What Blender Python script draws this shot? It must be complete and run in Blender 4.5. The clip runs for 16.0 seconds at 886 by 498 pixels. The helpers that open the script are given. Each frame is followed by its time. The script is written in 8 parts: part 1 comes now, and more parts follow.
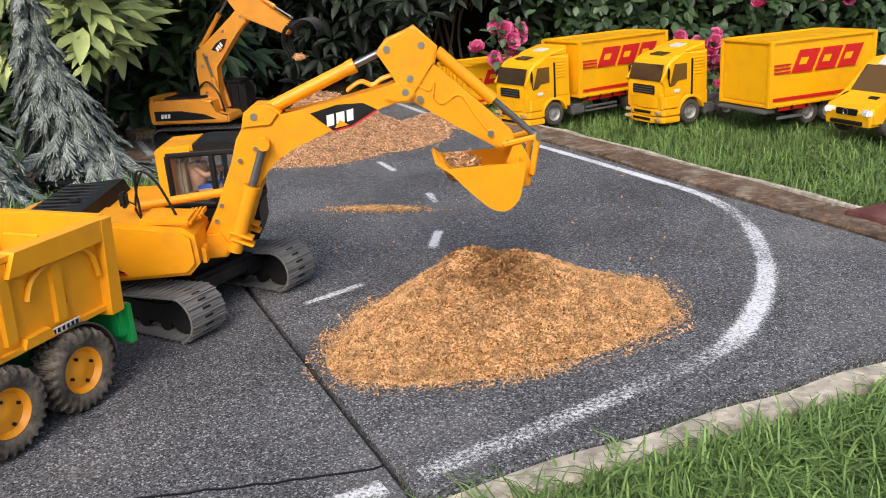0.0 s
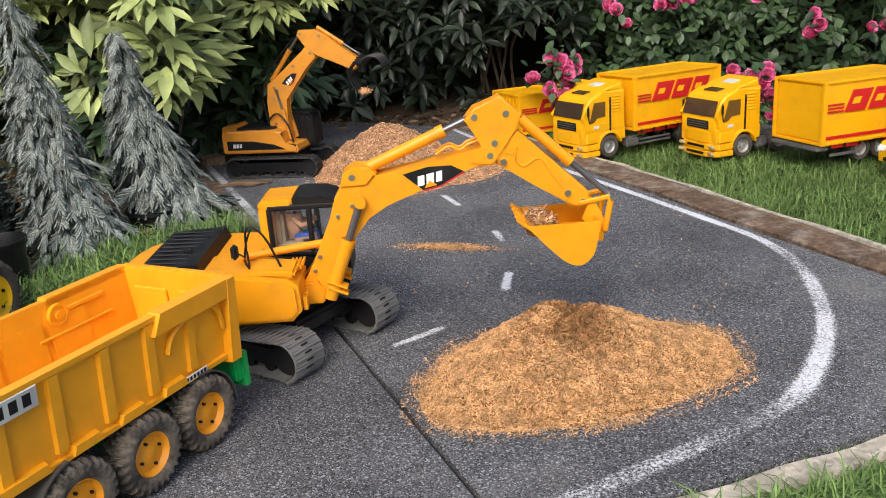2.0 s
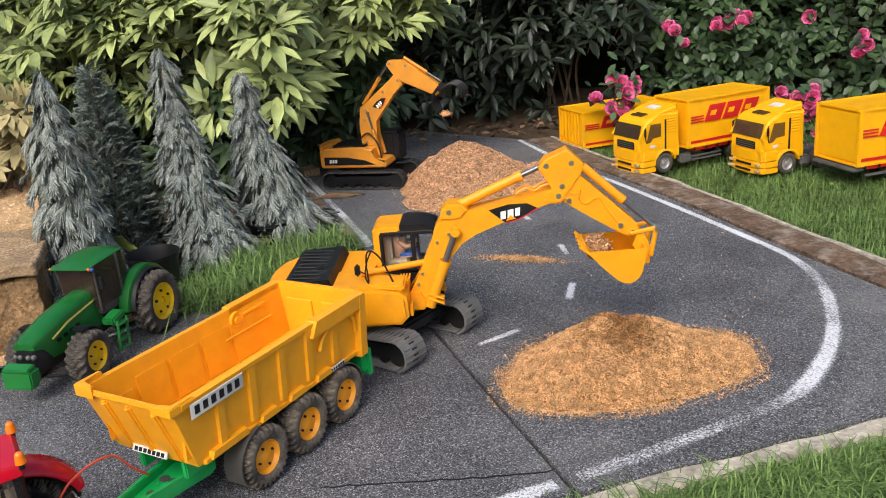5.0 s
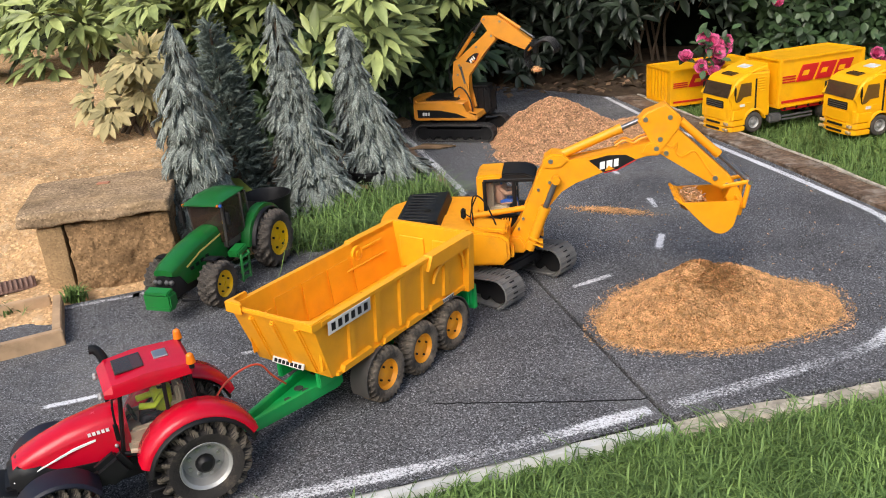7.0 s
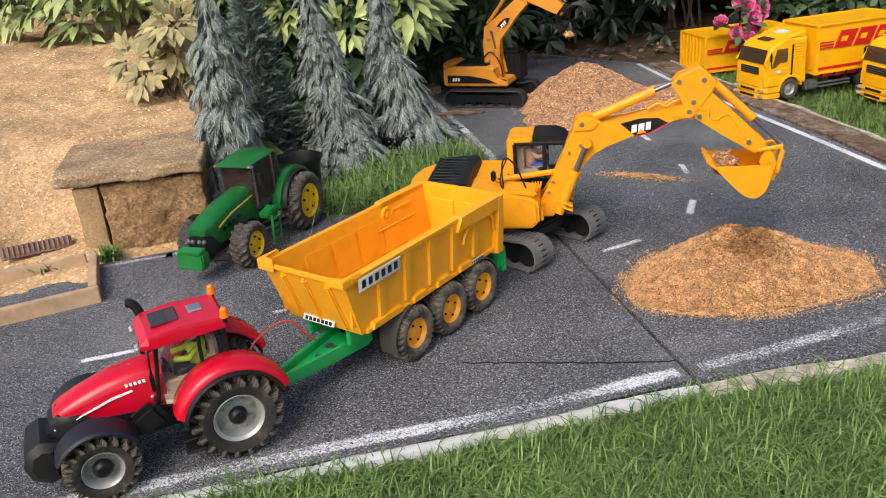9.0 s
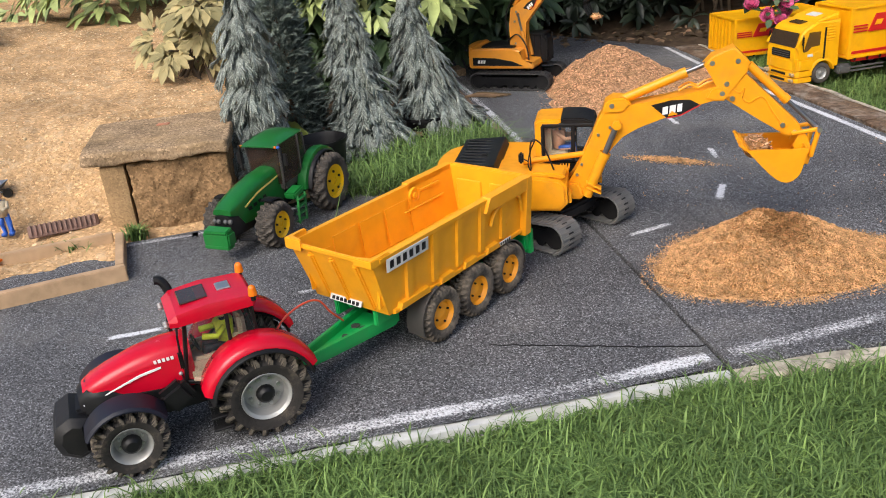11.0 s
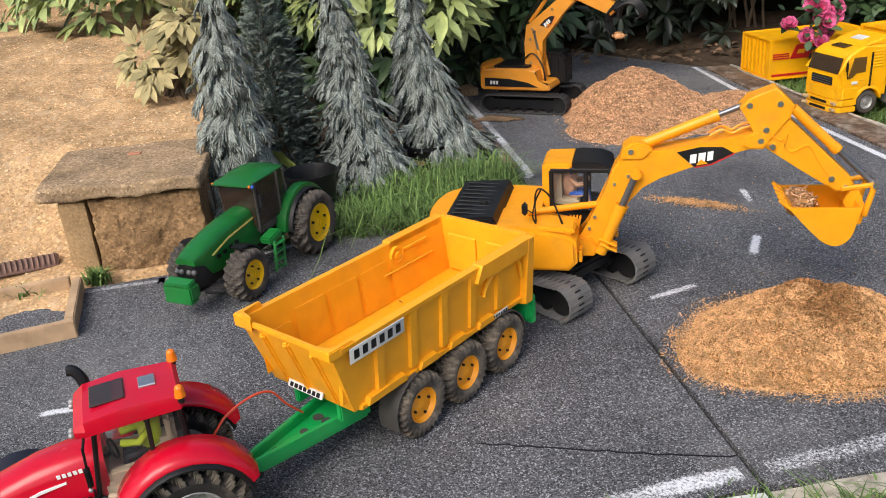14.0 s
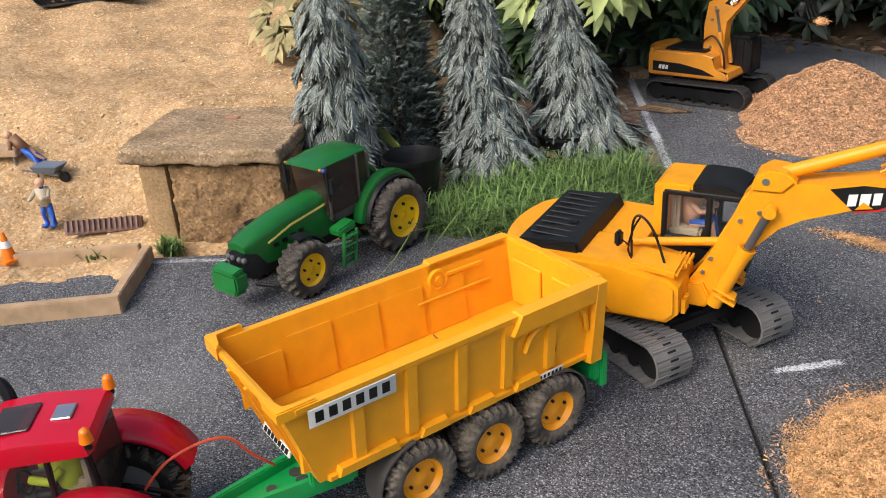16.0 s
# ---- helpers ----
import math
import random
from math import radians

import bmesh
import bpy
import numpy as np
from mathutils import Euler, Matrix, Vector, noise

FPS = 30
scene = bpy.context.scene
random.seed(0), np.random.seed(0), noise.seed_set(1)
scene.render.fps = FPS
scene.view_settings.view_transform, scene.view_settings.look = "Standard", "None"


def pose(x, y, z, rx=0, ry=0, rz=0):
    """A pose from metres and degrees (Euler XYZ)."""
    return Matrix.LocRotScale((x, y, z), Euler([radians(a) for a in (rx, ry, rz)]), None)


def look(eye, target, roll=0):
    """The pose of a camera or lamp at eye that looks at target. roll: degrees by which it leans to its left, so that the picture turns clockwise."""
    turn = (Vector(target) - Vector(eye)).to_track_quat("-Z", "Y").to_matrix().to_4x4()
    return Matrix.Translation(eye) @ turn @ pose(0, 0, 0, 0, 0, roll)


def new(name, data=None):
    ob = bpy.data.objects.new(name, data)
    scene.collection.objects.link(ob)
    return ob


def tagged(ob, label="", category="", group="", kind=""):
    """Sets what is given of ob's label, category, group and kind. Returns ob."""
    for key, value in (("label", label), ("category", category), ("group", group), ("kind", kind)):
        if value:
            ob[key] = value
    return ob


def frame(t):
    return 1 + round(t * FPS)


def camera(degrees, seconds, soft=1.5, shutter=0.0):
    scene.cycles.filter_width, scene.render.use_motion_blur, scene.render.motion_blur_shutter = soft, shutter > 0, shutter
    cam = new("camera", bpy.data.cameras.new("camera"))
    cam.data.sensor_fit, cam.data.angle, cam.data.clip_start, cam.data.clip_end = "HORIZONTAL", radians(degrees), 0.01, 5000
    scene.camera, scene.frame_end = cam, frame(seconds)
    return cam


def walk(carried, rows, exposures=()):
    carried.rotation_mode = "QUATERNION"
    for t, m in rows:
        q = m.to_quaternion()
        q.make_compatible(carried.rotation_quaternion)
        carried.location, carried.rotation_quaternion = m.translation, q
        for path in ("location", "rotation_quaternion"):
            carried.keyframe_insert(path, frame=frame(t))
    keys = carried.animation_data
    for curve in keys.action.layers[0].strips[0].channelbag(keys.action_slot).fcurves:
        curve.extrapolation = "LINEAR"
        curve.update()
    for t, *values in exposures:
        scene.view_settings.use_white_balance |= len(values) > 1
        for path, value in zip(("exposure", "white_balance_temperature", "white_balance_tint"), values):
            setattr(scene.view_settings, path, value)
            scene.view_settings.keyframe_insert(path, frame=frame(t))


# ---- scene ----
cam = camera(56.0, 16.0, soft=1.0)
PATH = [
    (0, (0.051, 0.081, 0.385), (-0.045, 1.98, -0.238), -4.2),
    (0.5, (0.032, 0.087, 0.41), (-0.07, 1.985, -0.211), -4.2),
    (1, (0.012, 0.068, 0.447), (-0.112, 1.966, -0.17), -4.3),
    (1.5, (0.001, 0.045, 0.469), (-0.151, 1.943, -0.143), -4.3),
    (2, (0.0, 0.014, 0.475), (-0.18, 1.91, -0.134), -4.3),
    (2.5, (0.002, -0.005, 0.486), (-0.196, 1.891, -0.118), -4.4),
    (3, (-0.001, -0.038, 0.508), (-0.219, 1.857, -0.093), -4.5),
    (5.3, (0.004, -0.291, 0.635), (-0.353, 1.569, -0.008), -5.1),
    (5.5, (0.0, -0.32, 0.643), (-0.378, 1.532, -0.01), -5.0),
    (6, (-0.016, -0.361, 0.647), (-0.442, 1.474, -0.026), -5.0),
    (6.5, (-0.03, -0.363, 0.64), (-0.491, 1.457, -0.049), -5.1),
    (7, (-0.036, -0.365, 0.636), (-0.524, 1.44, -0.074), -5.1),
    (7.5, (-0.038, -0.371, 0.631), (-0.545, 1.422, -0.095), -5.2),
    (8, (-0.036, -0.372, 0.628), (-0.561, 1.409, -0.114), -5.2),
    (8.5, (-0.035, -0.372, 0.628), (-0.57, 1.4, -0.128), -5.2),
    (9, (-0.038, -0.376, 0.624), (-0.588, 1.386, -0.145), -5.3),
    (9.5, (-0.044, -0.374, 0.618), (-0.606, 1.379, -0.163), -5.3),
    (10, (-0.053, -0.374, 0.615), (-0.63, 1.371, -0.173), -5.3),
    (12.5, (-0.045, -0.362, 0.616), (-0.644, 1.369, -0.186), -5.3),
    (13, (-0.042, -0.321, 0.623), (-0.643, 1.412, -0.176), -5.2),
    (13.5, (-0.048, -0.27, 0.623), (-0.66, 1.461, -0.17), -5.1),
    (14, (-0.067, -0.154, 0.619), (-0.712, 1.568, -0.167), -4.8),
    (14.5, (-0.069, -0.041, 0.607), (-0.79, 1.654, -0.174), -4.3),
    (15, (-0.067, 0.052, 0.58), (-0.949, 1.67, -0.198), -3.9),
    (15.5, (-0.031, 0.103, 0.581), (-1.027, 1.645, -0.215), -3.9),
    (16, (-0.006, 0.135, 0.583), (-1.058, 1.621, -0.244), -3.8),
]
walk(cam, [(t, look(eye, target, roll)) for t, eye, target, roll in PATH])

# world, sun and exposure: a bright overcast day
world = bpy.data.worlds.new("world")
scene.world = world
world.use_nodes = True
wn = world.node_tree.nodes
sky = wn.new("ShaderNodeTexSky")
sky.sky_type, sky.sun_disc = "NISHITA", False
sky.sun_elevation, sky.sun_rotation = radians(46), radians(192)
sky.air_density, sky.dust_density, sky.ozone_density = 1.0, 4.0, 1.0
wn["Background"].inputs["Strength"].default_value = 0.15
world.node_tree.links.new(sky.outputs[0], wn["Background"].inputs["Color"])
sun = new("sun", bpy.data.lights.new("sun", "SUN"))
sun.data.energy, sun.data.angle, sun.data.color = 1.6, radians(40), (1.0, 0.98, 0.95)
sun.matrix_basis = look((-0.6, -1.9, 3.0), (0, 0.9, 0))
scene.view_settings.exposure = 0.43

# every length of the plan below is times SIZE
SIZE = 0.85


# ---------------------------------------------------------------- materials
def mat(name, col, rough=0.5, metal=0.0, var=0.12, scale=30.0, bump=0.0, bump_scale=120.0, dirt=None, dirt_amt=0.35,
        dirt_scale=14.0, coat=0.0, spec=0.5, island=0.0, grain=None, dirt_at=(0.5, 0.72)):
    """A procedural surface: colour with two scales of variation, dirt patches and fine relief."""
    m = bpy.data.materials.new(name)
    m.use_nodes = True
    nt = m.node_tree
    nd, ln = nt.nodes, nt.links
    b = nd["Principled BSDF"]
    b.inputs["Roughness"].default_value, b.inputs["Metallic"].default_value = rough, metal
    b.inputs["Coat Weight"].default_value, b.inputs["Specular IOR Level"].default_value = coat, spec
    tc = nd.new("ShaderNodeTexCoord")
    n1 = nd.new("ShaderNodeTexNoise")
    n1.inputs["Scale"].default_value, n1.inputs["Detail"].default_value = scale, 6
    ln.new(tc.outputs["Object"], n1.inputs["Vector"])
    ramp = nd.new("ShaderNodeValToRGB")
    ramp.color_ramp.elements[0].position, ramp.color_ramp.elements[1].position = 0.3, 0.7
    ramp.color_ramp.elements[0].color = (*[c * (1 - var) for c in col], 1)
    ramp.color_ramp.elements[1].color = (*[min(1, c * (1 + var)) for c in col], 1)
    ln.new(n1.outputs["Fac"], ramp.inputs["Fac"])
    out = ramp.outputs["Color"]
    if island:
        geo = nd.new("ShaderNodeNewGeometry")
        hsv = nd.new("ShaderNodeHueSaturation")
        mr = nd.new("ShaderNodeMapRange")
        mr.inputs["To Min"].default_value, mr.inputs["To Max"].default_value = 1 - island, 1 + island
        ln.new(geo.outputs["Random Per Island"], mr.inputs["Value"])
        ln.new(mr.outputs["Result"], hsv.inputs["Value"])
        mr2 = nd.new("ShaderNodeMapRange")
        mr2.inputs["To Min"].default_value, mr2.inputs["To Max"].default_value = 0.5 + island * 0.025, 0.5 - island * 0.02
        ln.new(geo.outputs["Random Per Island"], mr2.inputs["Value"])
        ln.new(mr2.outputs["Result"], hsv.inputs["Hue"])
        ln.new(out, hsv.inputs["Color"])
        out = hsv.outputs["Color"]
    if grain:
        # single grains: cells of random brightness, from dark pits to pale specks
        vo = nd.new("ShaderNodeTexVoronoi")
        vo.inputs["Scale"].default_value = grain[0]
        ln.new(tc.outputs["Object"], vo.inputs["Vector"])
        sp = nd.new("ShaderNodeSeparateColor")
        ln.new(vo.outputs["Color"], sp.inputs["Color"])
        gr = nd.new("ShaderNodeValToRGB")
        lo, mid, hi = 1 - grain[1], 1.0, 1 + grain[2]
        gr.color_ramp.elements[0].position, gr.color_ramp.elements[1].position = 0.02, 1.0
        gr.color_ramp.elements[0].color, gr.color_ramp.elements[1].color = (lo, lo, lo, 1), (hi, hi, hi, 1)
        for pos_, v_ in ((0.35, mid - 0.35 * grain[1]), (0.85, mid + 0.18 * grain[2])):
            el = gr.color_ramp.elements.new(pos_)
            el.color = (v_, v_, v_, 1)
        ln.new(sp.outputs[0], gr.inputs["Fac"])
        gm = nd.new("ShaderNodeMix")
        gm.data_type, gm.blend_type = "RGBA", "MULTIPLY"
        gm.inputs["Factor"].default_value = 1.0
        ln.new(out, gm.inputs["A"])
        ln.new(gr.outputs["Color"], gm.inputs["B"])
        out = gm.outputs["Result"]
    if dirt:
        n2 = nd.new("ShaderNodeTexNoise")
        n2.inputs["Scale"].default_value, n2.inputs["Detail"].default_value, n2.inputs["Roughness"].default_value = dirt_scale, 10, 0.7
        ln.new(tc.outputs["Object"], n2.inputs["Vector"])
        r2 = nd.new("ShaderNodeValToRGB")
        r2.color_ramp.elements[0].position, r2.color_ramp.elements[1].position = dirt_at
        r2.color_ramp.elements[1].color = (dirt_amt, dirt_amt, dirt_amt, 1)
        ln.new(n2.outputs["Fac"], r2.inputs["Fac"])
        mix = nd.new("ShaderNodeMix")
        mix.data_type = "RGBA"
        ln.new(r2.outputs["Color"], mix.inputs["Factor"])
        ln.new(out, mix.inputs["A"])
        mix.inputs["B"].default_value = (*dirt, 1)
        out = mix.outputs["Result"]
        rm = nd.new("ShaderNodeMapRange")
        rm.inputs["To Min"].default_value, rm.inputs["To Max"].default_value = rough, min(1, rough + 0.3)
        ln.new(r2.outputs["Color"], rm.inputs["Value"])
        ln.new(rm.outputs["Result"], b.inputs["Roughness"])
    ln.new(out, b.inputs["Base Color"])
    if bump:
        n3 = nd.new("ShaderNodeTexNoise")
        n3.inputs["Scale"].default_value, n3.inputs["Detail"].default_value = bump_scale, 4
        ln.new(tc.outputs["Object"], n3.inputs["Vector"])
        bp = nd.new("ShaderNodeBump")
        bp.inputs["Strength"].default_value, bp.inputs["Distance"].default_value = bump, 0.002
        ln.new(n3.outputs["Fac"], bp.inputs["Height"])
        ln.new(bp.outputs["Normal"], b.inputs["Normal"])
    return m


def asphalt_mat(name, paint=False):
    """Mineral roofing felt: dark grey with light grit; with paint, worn white paint that thins out at its edges."""
    m = mat(name, (0.094, 0.0955, 0.101), 0.92, var=0.25, scale=5, bump=0.35, bump_scale=900, dirt=(0.205, 0.195, 0.180), dirt_amt=0.6, dirt_scale=2.6, spec=0.2, grain=(640, 0.8, 3.0))
    nd, ln = m.node_tree.nodes, m.node_tree.links
    b = nd["Principled BSDF"]
    tc = nd["Texture Coordinate"]
    out = b.inputs["Base Color"].links[0].from_socket
    if paint:
        at = nd.new("ShaderNodeAttribute")
        at.attribute_name = "cover"
        n2 = nd.new("ShaderNodeTexNoise")
        n2.inputs["Scale"].default_value, n2.inputs["Detail"].default_value, n2.inputs["Roughness"].default_value = 300, 6, 0.75
        ln.new(tc.outputs["Object"], n2.inputs["Vector"])
        add = nd.new("ShaderNodeMath")
        ln.new(at.outputs["Fac"], add.inputs[0])
        ln.new(n2.outputs["Fac"], add.inputs[1])
        mr = nd.new("ShaderNodeMapRange")
        mr.inputs["From Min"].default_value, mr.inputs["From Max"].default_value = 0.97, 1.13
        ln.new(add.outputs[0], mr.inputs["Value"])
        mix = nd.new("ShaderNodeMix")
        mix.data_type = "RGBA"
        ln.new(mr.outputs["Result"], mix.inputs["Factor"])
        ln.new(out, mix.inputs["A"])
        mix.inputs["B"].default_value = (0.66, 0.67, 0.69, 1)
        out = mix.outputs["Result"]
    ln.new(out, b.inputs["Base Color"])
    return m


def glass_mat(name, tint=(0.8, 0.85, 0.88), rough=0.02, alpha=0.25):
    m = bpy.data.materials.new(name)
    m.use_nodes = True
    b = m.node_tree.nodes["Principled BSDF"]
    b.inputs["Base Color"].default_value = (*tint, 1)
    b.inputs["Roughness"].default_value, b.inputs["Alpha"].default_value = rough, alpha
    return m


M_ASPHALT = asphalt_mat("roofing_felt")
M_PAINT = asphalt_mat("worn_white_paint", True)
M_YEL = mat("yellow_orange_plastic", (0.82, 0.325, 0.007), 0.36, var=0.06, dirt=(0.42, 0.2, 0.05), dirt_amt=0.3, dirt_scale=25, bump=0.05, spec=0.4)
M_YEL2 = mat("dull_orange_plastic", (0.68, 0.27, 0.025), 0.4, var=0.06, dirt=(0.35, 0.2, 0.08), dirt_amt=0.35, dirt_scale=25, bump=0.05)
M_TRAIL = mat("orange_plastic", (0.86, 0.365, 0.012), 0.38, var=0.06, dirt=(0.48, 0.22, 0.05), dirt_amt=0.25, dirt_scale=16, bump=0.06, spec=0.4)
M_DHL = mat("bright_yellow_plastic", (0.84, 0.405, 0.004), 0.35, var=0.05, dirt=(0.5, 0.28, 0.04), dirt_amt=0.35, dirt_scale=16, spec=0.4)
M_RED = mat("glossy_red_paint", (0.50, 0.003, 0.020), 0.2, var=0.08, dirt=(0.28, 0.03, 0.03), dirt_amt=0.3, dirt_scale=20, spec=0.4)
M_SIGN_RED = mat("red_print", (0.52, 0.012, 0.012), 0.45, var=0.05)
M_GREEN = mat("bright_green_plastic", (0.006, 0.33, 0.075), 0.38, var=0.08, dirt=(0.1, 0.2, 0.08), dirt_amt=0.25)
M_JD = mat("dark_green_plastic", (0.008, 0.115, 0.020), 0.3, var=0.08, dirt=(0.07, 0.11, 0.05), dirt_amt=0.3, spec=0.4)
M_RIM_Y = mat("yellow_rim", (0.85, 0.50, 0.0), 0.35, var=0.05, dirt=(0.4, 0.28, 0.1), dirt_amt=0.3)
M_RIM_O = mat("orange_rim", (0.78, 0.30, 0.008), 0.4, var=0.06, dirt=(0.35, 0.22, 0.1), dirt_amt=0.4, dirt_scale=30)
M_RIM_G = mat("grey_metal_rim", (0.36, 0.36, 0.35), 0.42, metal=0.4, var=0.1, dirt=(0.3, 0.25, 0.18), dirt_amt=0.5, dirt_scale=30)
M_BLACK = mat("black_plastic", (0.008, 0.008, 0.009), 0.45, var=0.2, dirt=(0.035, 0.032, 0.028), dirt_amt=0.35, bump=0.08, spec=0.28)
M_GREY_P = mat("dark_grey_plastic", (0.09, 0.09, 0.09), 0.5, var=0.15, dirt=(0.2, 0.18, 0.15), dirt_amt=0.5)
M_NAVY = mat("dark_blue_black_plastic", (0.010, 0.011, 0.019), 0.45, var=0.15, dirt=(0.05, 0.042, 0.035), dirt_amt=0.3, spec=0.3)
M_TYRE = mat("muddy_rubber", (0.030, 0.027, 0.025), 0.9, var=0.25, dirt=(0.20, 0.16, 0.115), dirt_amt=0.6, dirt_at=(0.52, 0.76), dirt_scale=38, bump=0.5, bump_scale=250, spec=0.2)
M_TYRE_J = mat("dusty_rubber", (0.05, 0.045, 0.04), 0.9, var=0.2, dirt=(0.17, 0.14, 0.11), dirt_amt=0.42, dirt_at=(0.4, 0.7), dirt_scale=38, bump=0.3, bump_scale=200, spec=0.2)
M_TYRE_T = mat("mud_brown_rubber", (0.056, 0.050, 0.044), 0.95, var=0.3, dirt=(0.25, 0.205, 0.155), dirt_amt=0.8, dirt_at=(0.40, 0.66), dirt_scale=42, bump=0.5, bump_scale=250, spec=0.15)
M_LUG = mat("caked_mud", (0.155, 0.13, 0.10), 0.95, var=0.3, scale=60, dirt=(0.045, 0.04, 0.035), dirt_amt=0.85, dirt_at=(0.45, 0.62), dirt_scale=60, bump=0.5, bump_scale=300, spec=0.15)
M_LUG_J = mat("dusty_tread", (0.085, 0.075, 0.065), 0.95, var=0.3, scale=60, dirt=(0.16, 0.135, 0.105), dirt_amt=0.7, dirt_scale=60, spec=0.15)
M_TRACK = mat("grey_track_plate", (0.18, 0.176, 0.168), 0.6, metal=0.2, var=0.15, dirt=(0.30, 0.27, 0.22), dirt_amt=0.5, dirt_scale=40, bump=0.2)
M_TRACK_D = mat("dark_track_plate", (0.035, 0.034, 0.034), 0.6, var=0.2, dirt=(0.14, 0.12, 0.1), dirt_amt=0.4, dirt_scale=40, bump=0.2)
M_STEEL = mat("steel", (0.5, 0.5, 0.5), 0.28, metal=0.9, var=0.1)
M_DSTEEL = mat("dark_oily_steel", (0.17, 0.17, 0.18), 0.3, metal=0.7, var=0.2)
M_WHITE = mat("white_print", (0.78, 0.78, 0.76), 0.5, var=0.05)
M_STICKER = mat("silver_sticker", (0.62, 0.61, 0.58), 0.4, var=0.06, dirt=(0.4, 0.35, 0.28), dirt_amt=0.3)
M_SKIN = mat("light_tan_plastic", (0.66, 0.38, 0.24), 0.5, var=0.05)
M_BLUE = mat("blue_plastic", (0.02, 0.10, 0.45), 0.5, var=0.08)
M_LIME = mat("lime_plastic", (0.55, 0.68, 0.02), 0.5, var=0.06)
M_BEIGE = mat("beige_plastic", (0.48, 0.40, 0.28), 0.55, var=0.08)
M_CABIN = mat("dark_interior", (0.06, 0.055, 0.05), 0.6, var=0.15)
M_AMBER = mat("amber_plastic", (0.85, 0.19, 0.01), 0.25, var=0.04)
M_CLEAR = glass_mat("clear_window", (0.10, 0.11, 0.11), 0.05, 0.08)
M_SMOKE = glass_mat("smoked_window", (0.040, 0.029, 0.023), 0.08, 0.80)
M_TINT = glass_mat("brown_tinted_window", (0.035, 0.022, 0.016), 0.06, 0.66)
M_JD2 = mat("green_plastic", (0.010, 0.165, 0.030), 0.35, var=0.08, dirt=(0.07, 0.12, 0.05), dirt_amt=0.3)
M_STRIPE = mat("pale_yellow_print", (0.72, 0.62, 0.16), 0.45, var=0.05)
M_LAMP = mat("clear_lamp_plastic", (0.75, 0.76, 0.78), 0.15, var=0.06)
M_CHIP = mat("wood_chips", (0.545, 0.312, 0.142), 0.85, var=0.35, scale=60, island=0.5, spec=0.2)
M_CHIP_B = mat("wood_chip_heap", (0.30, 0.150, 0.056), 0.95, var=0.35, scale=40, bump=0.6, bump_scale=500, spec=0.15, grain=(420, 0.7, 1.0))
M_CHIP2 = mat("weathered_wood_chips", (0.55, 0.325, 0.18), 0.85, var=0.35, scale=60, island=0.6, spec=0.2)
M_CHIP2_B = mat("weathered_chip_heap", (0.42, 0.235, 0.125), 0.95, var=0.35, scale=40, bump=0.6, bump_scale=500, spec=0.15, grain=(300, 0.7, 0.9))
M_SOIL = mat("garden_soil", (0.075, 0.052, 0.034), 0.95, var=0.4, scale=20, bump=1.0, bump_scale=90, dirt=(0.15, 0.11, 0.075), dirt_amt=0.6, dirt_scale=30, spec=0.15)
M_SAND = mat("yellow_sandy_clay", (0.465, 0.295, 0.150), 0.95, var=0.25, scale=7, bump=0.9, bump_scale=260, dirt=(0.56, 0.43, 0.28), dirt_amt=0.75, dirt_scale=38, spec=0.1, grain=(210, 0.35, 0.55))
M_PEBBLE = mat("pale_crumbs", (0.64, 0.48, 0.29), 0.95, var=0.2, island=0.35, spec=0.15)
M_STONE = mat("brown_sandstone", (0.285, 0.175, 0.088), 0.95, var=0.35, scale=14, bump=1.0, bump_scale=160, dirt=(0.22, 0.135, 0.07), dirt_amt=0.35, dirt_scale=30, spec=0.1, grain=(240, 0.4, 0.45))
M_SLAB = mat("weathered_stone_slab", (0.315, 0.222, 0.135), 0.95, var=0.3, scale=10, bump=0.8, bump_scale=220, dirt=(0.40, 0.27, 0.14), dirt_amt=0.65, dirt_scale=7, spec=0.1, grain=(260, 0.4, 0.6))
M_PALEWOOD = mat("pale_sawn_wood", (0.44, 0.30, 0.18), 0.8, var=0.2, scale=25, bump=0.5, bump_scale=90, dirt=(0.22, 0.16, 0.09), dirt_amt=0.5, dirt_scale=20, spec=0.2)
M_OLDWOOD = mat("weathered_plank", (0.13, 0.085, 0.055), 0.75, var=0.45, scale=14, bump=0.9, bump_scale=110, dirt=(0.42, 0.37, 0.31), dirt_amt=0.8, dirt_scale=17, spec=0.3, grain=(150, 0.4, 0.5))
M_EDGE = mat("pale_weathered_edging", (0.46, 0.41, 0.33), 0.85, var=0.35, scale=40, bump=0.7, bump_scale=120, dirt=(0.22, 0.19, 0.14), dirt_amt=0.7, dirt_scale=20, spec=0.2, grain=(160, 0.35, 0.2))
M_FELT_SIDE = mat("white_felt_edge", (0.55, 0.55, 0.53), 0.8, var=0.12, dirt=(0.3, 0.29, 0.26), dirt_amt=0.6, dirt_scale=12, bump=0.4)
M_GRASS = mat("grass_blades", (0.125, 0.202, 0.056), 0.6, var=0.25, scale=6, island=0.5, spec=0.25)
M_TURF = mat("turf", (0.030, 0.045, 0.014), 0.95, var=0.35, scale=25, bump=1.0, bump_scale=120, dirt=(0.08, 0.065, 0.03), dirt_amt=0.5, spec=0.1)
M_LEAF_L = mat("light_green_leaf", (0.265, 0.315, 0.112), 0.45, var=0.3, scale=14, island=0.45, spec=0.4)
M_SHOOT = mat("yellow_green_leaf", (0.36, 0.42, 0.10), 0.45, var=0.3, scale=20, spec=0.4)
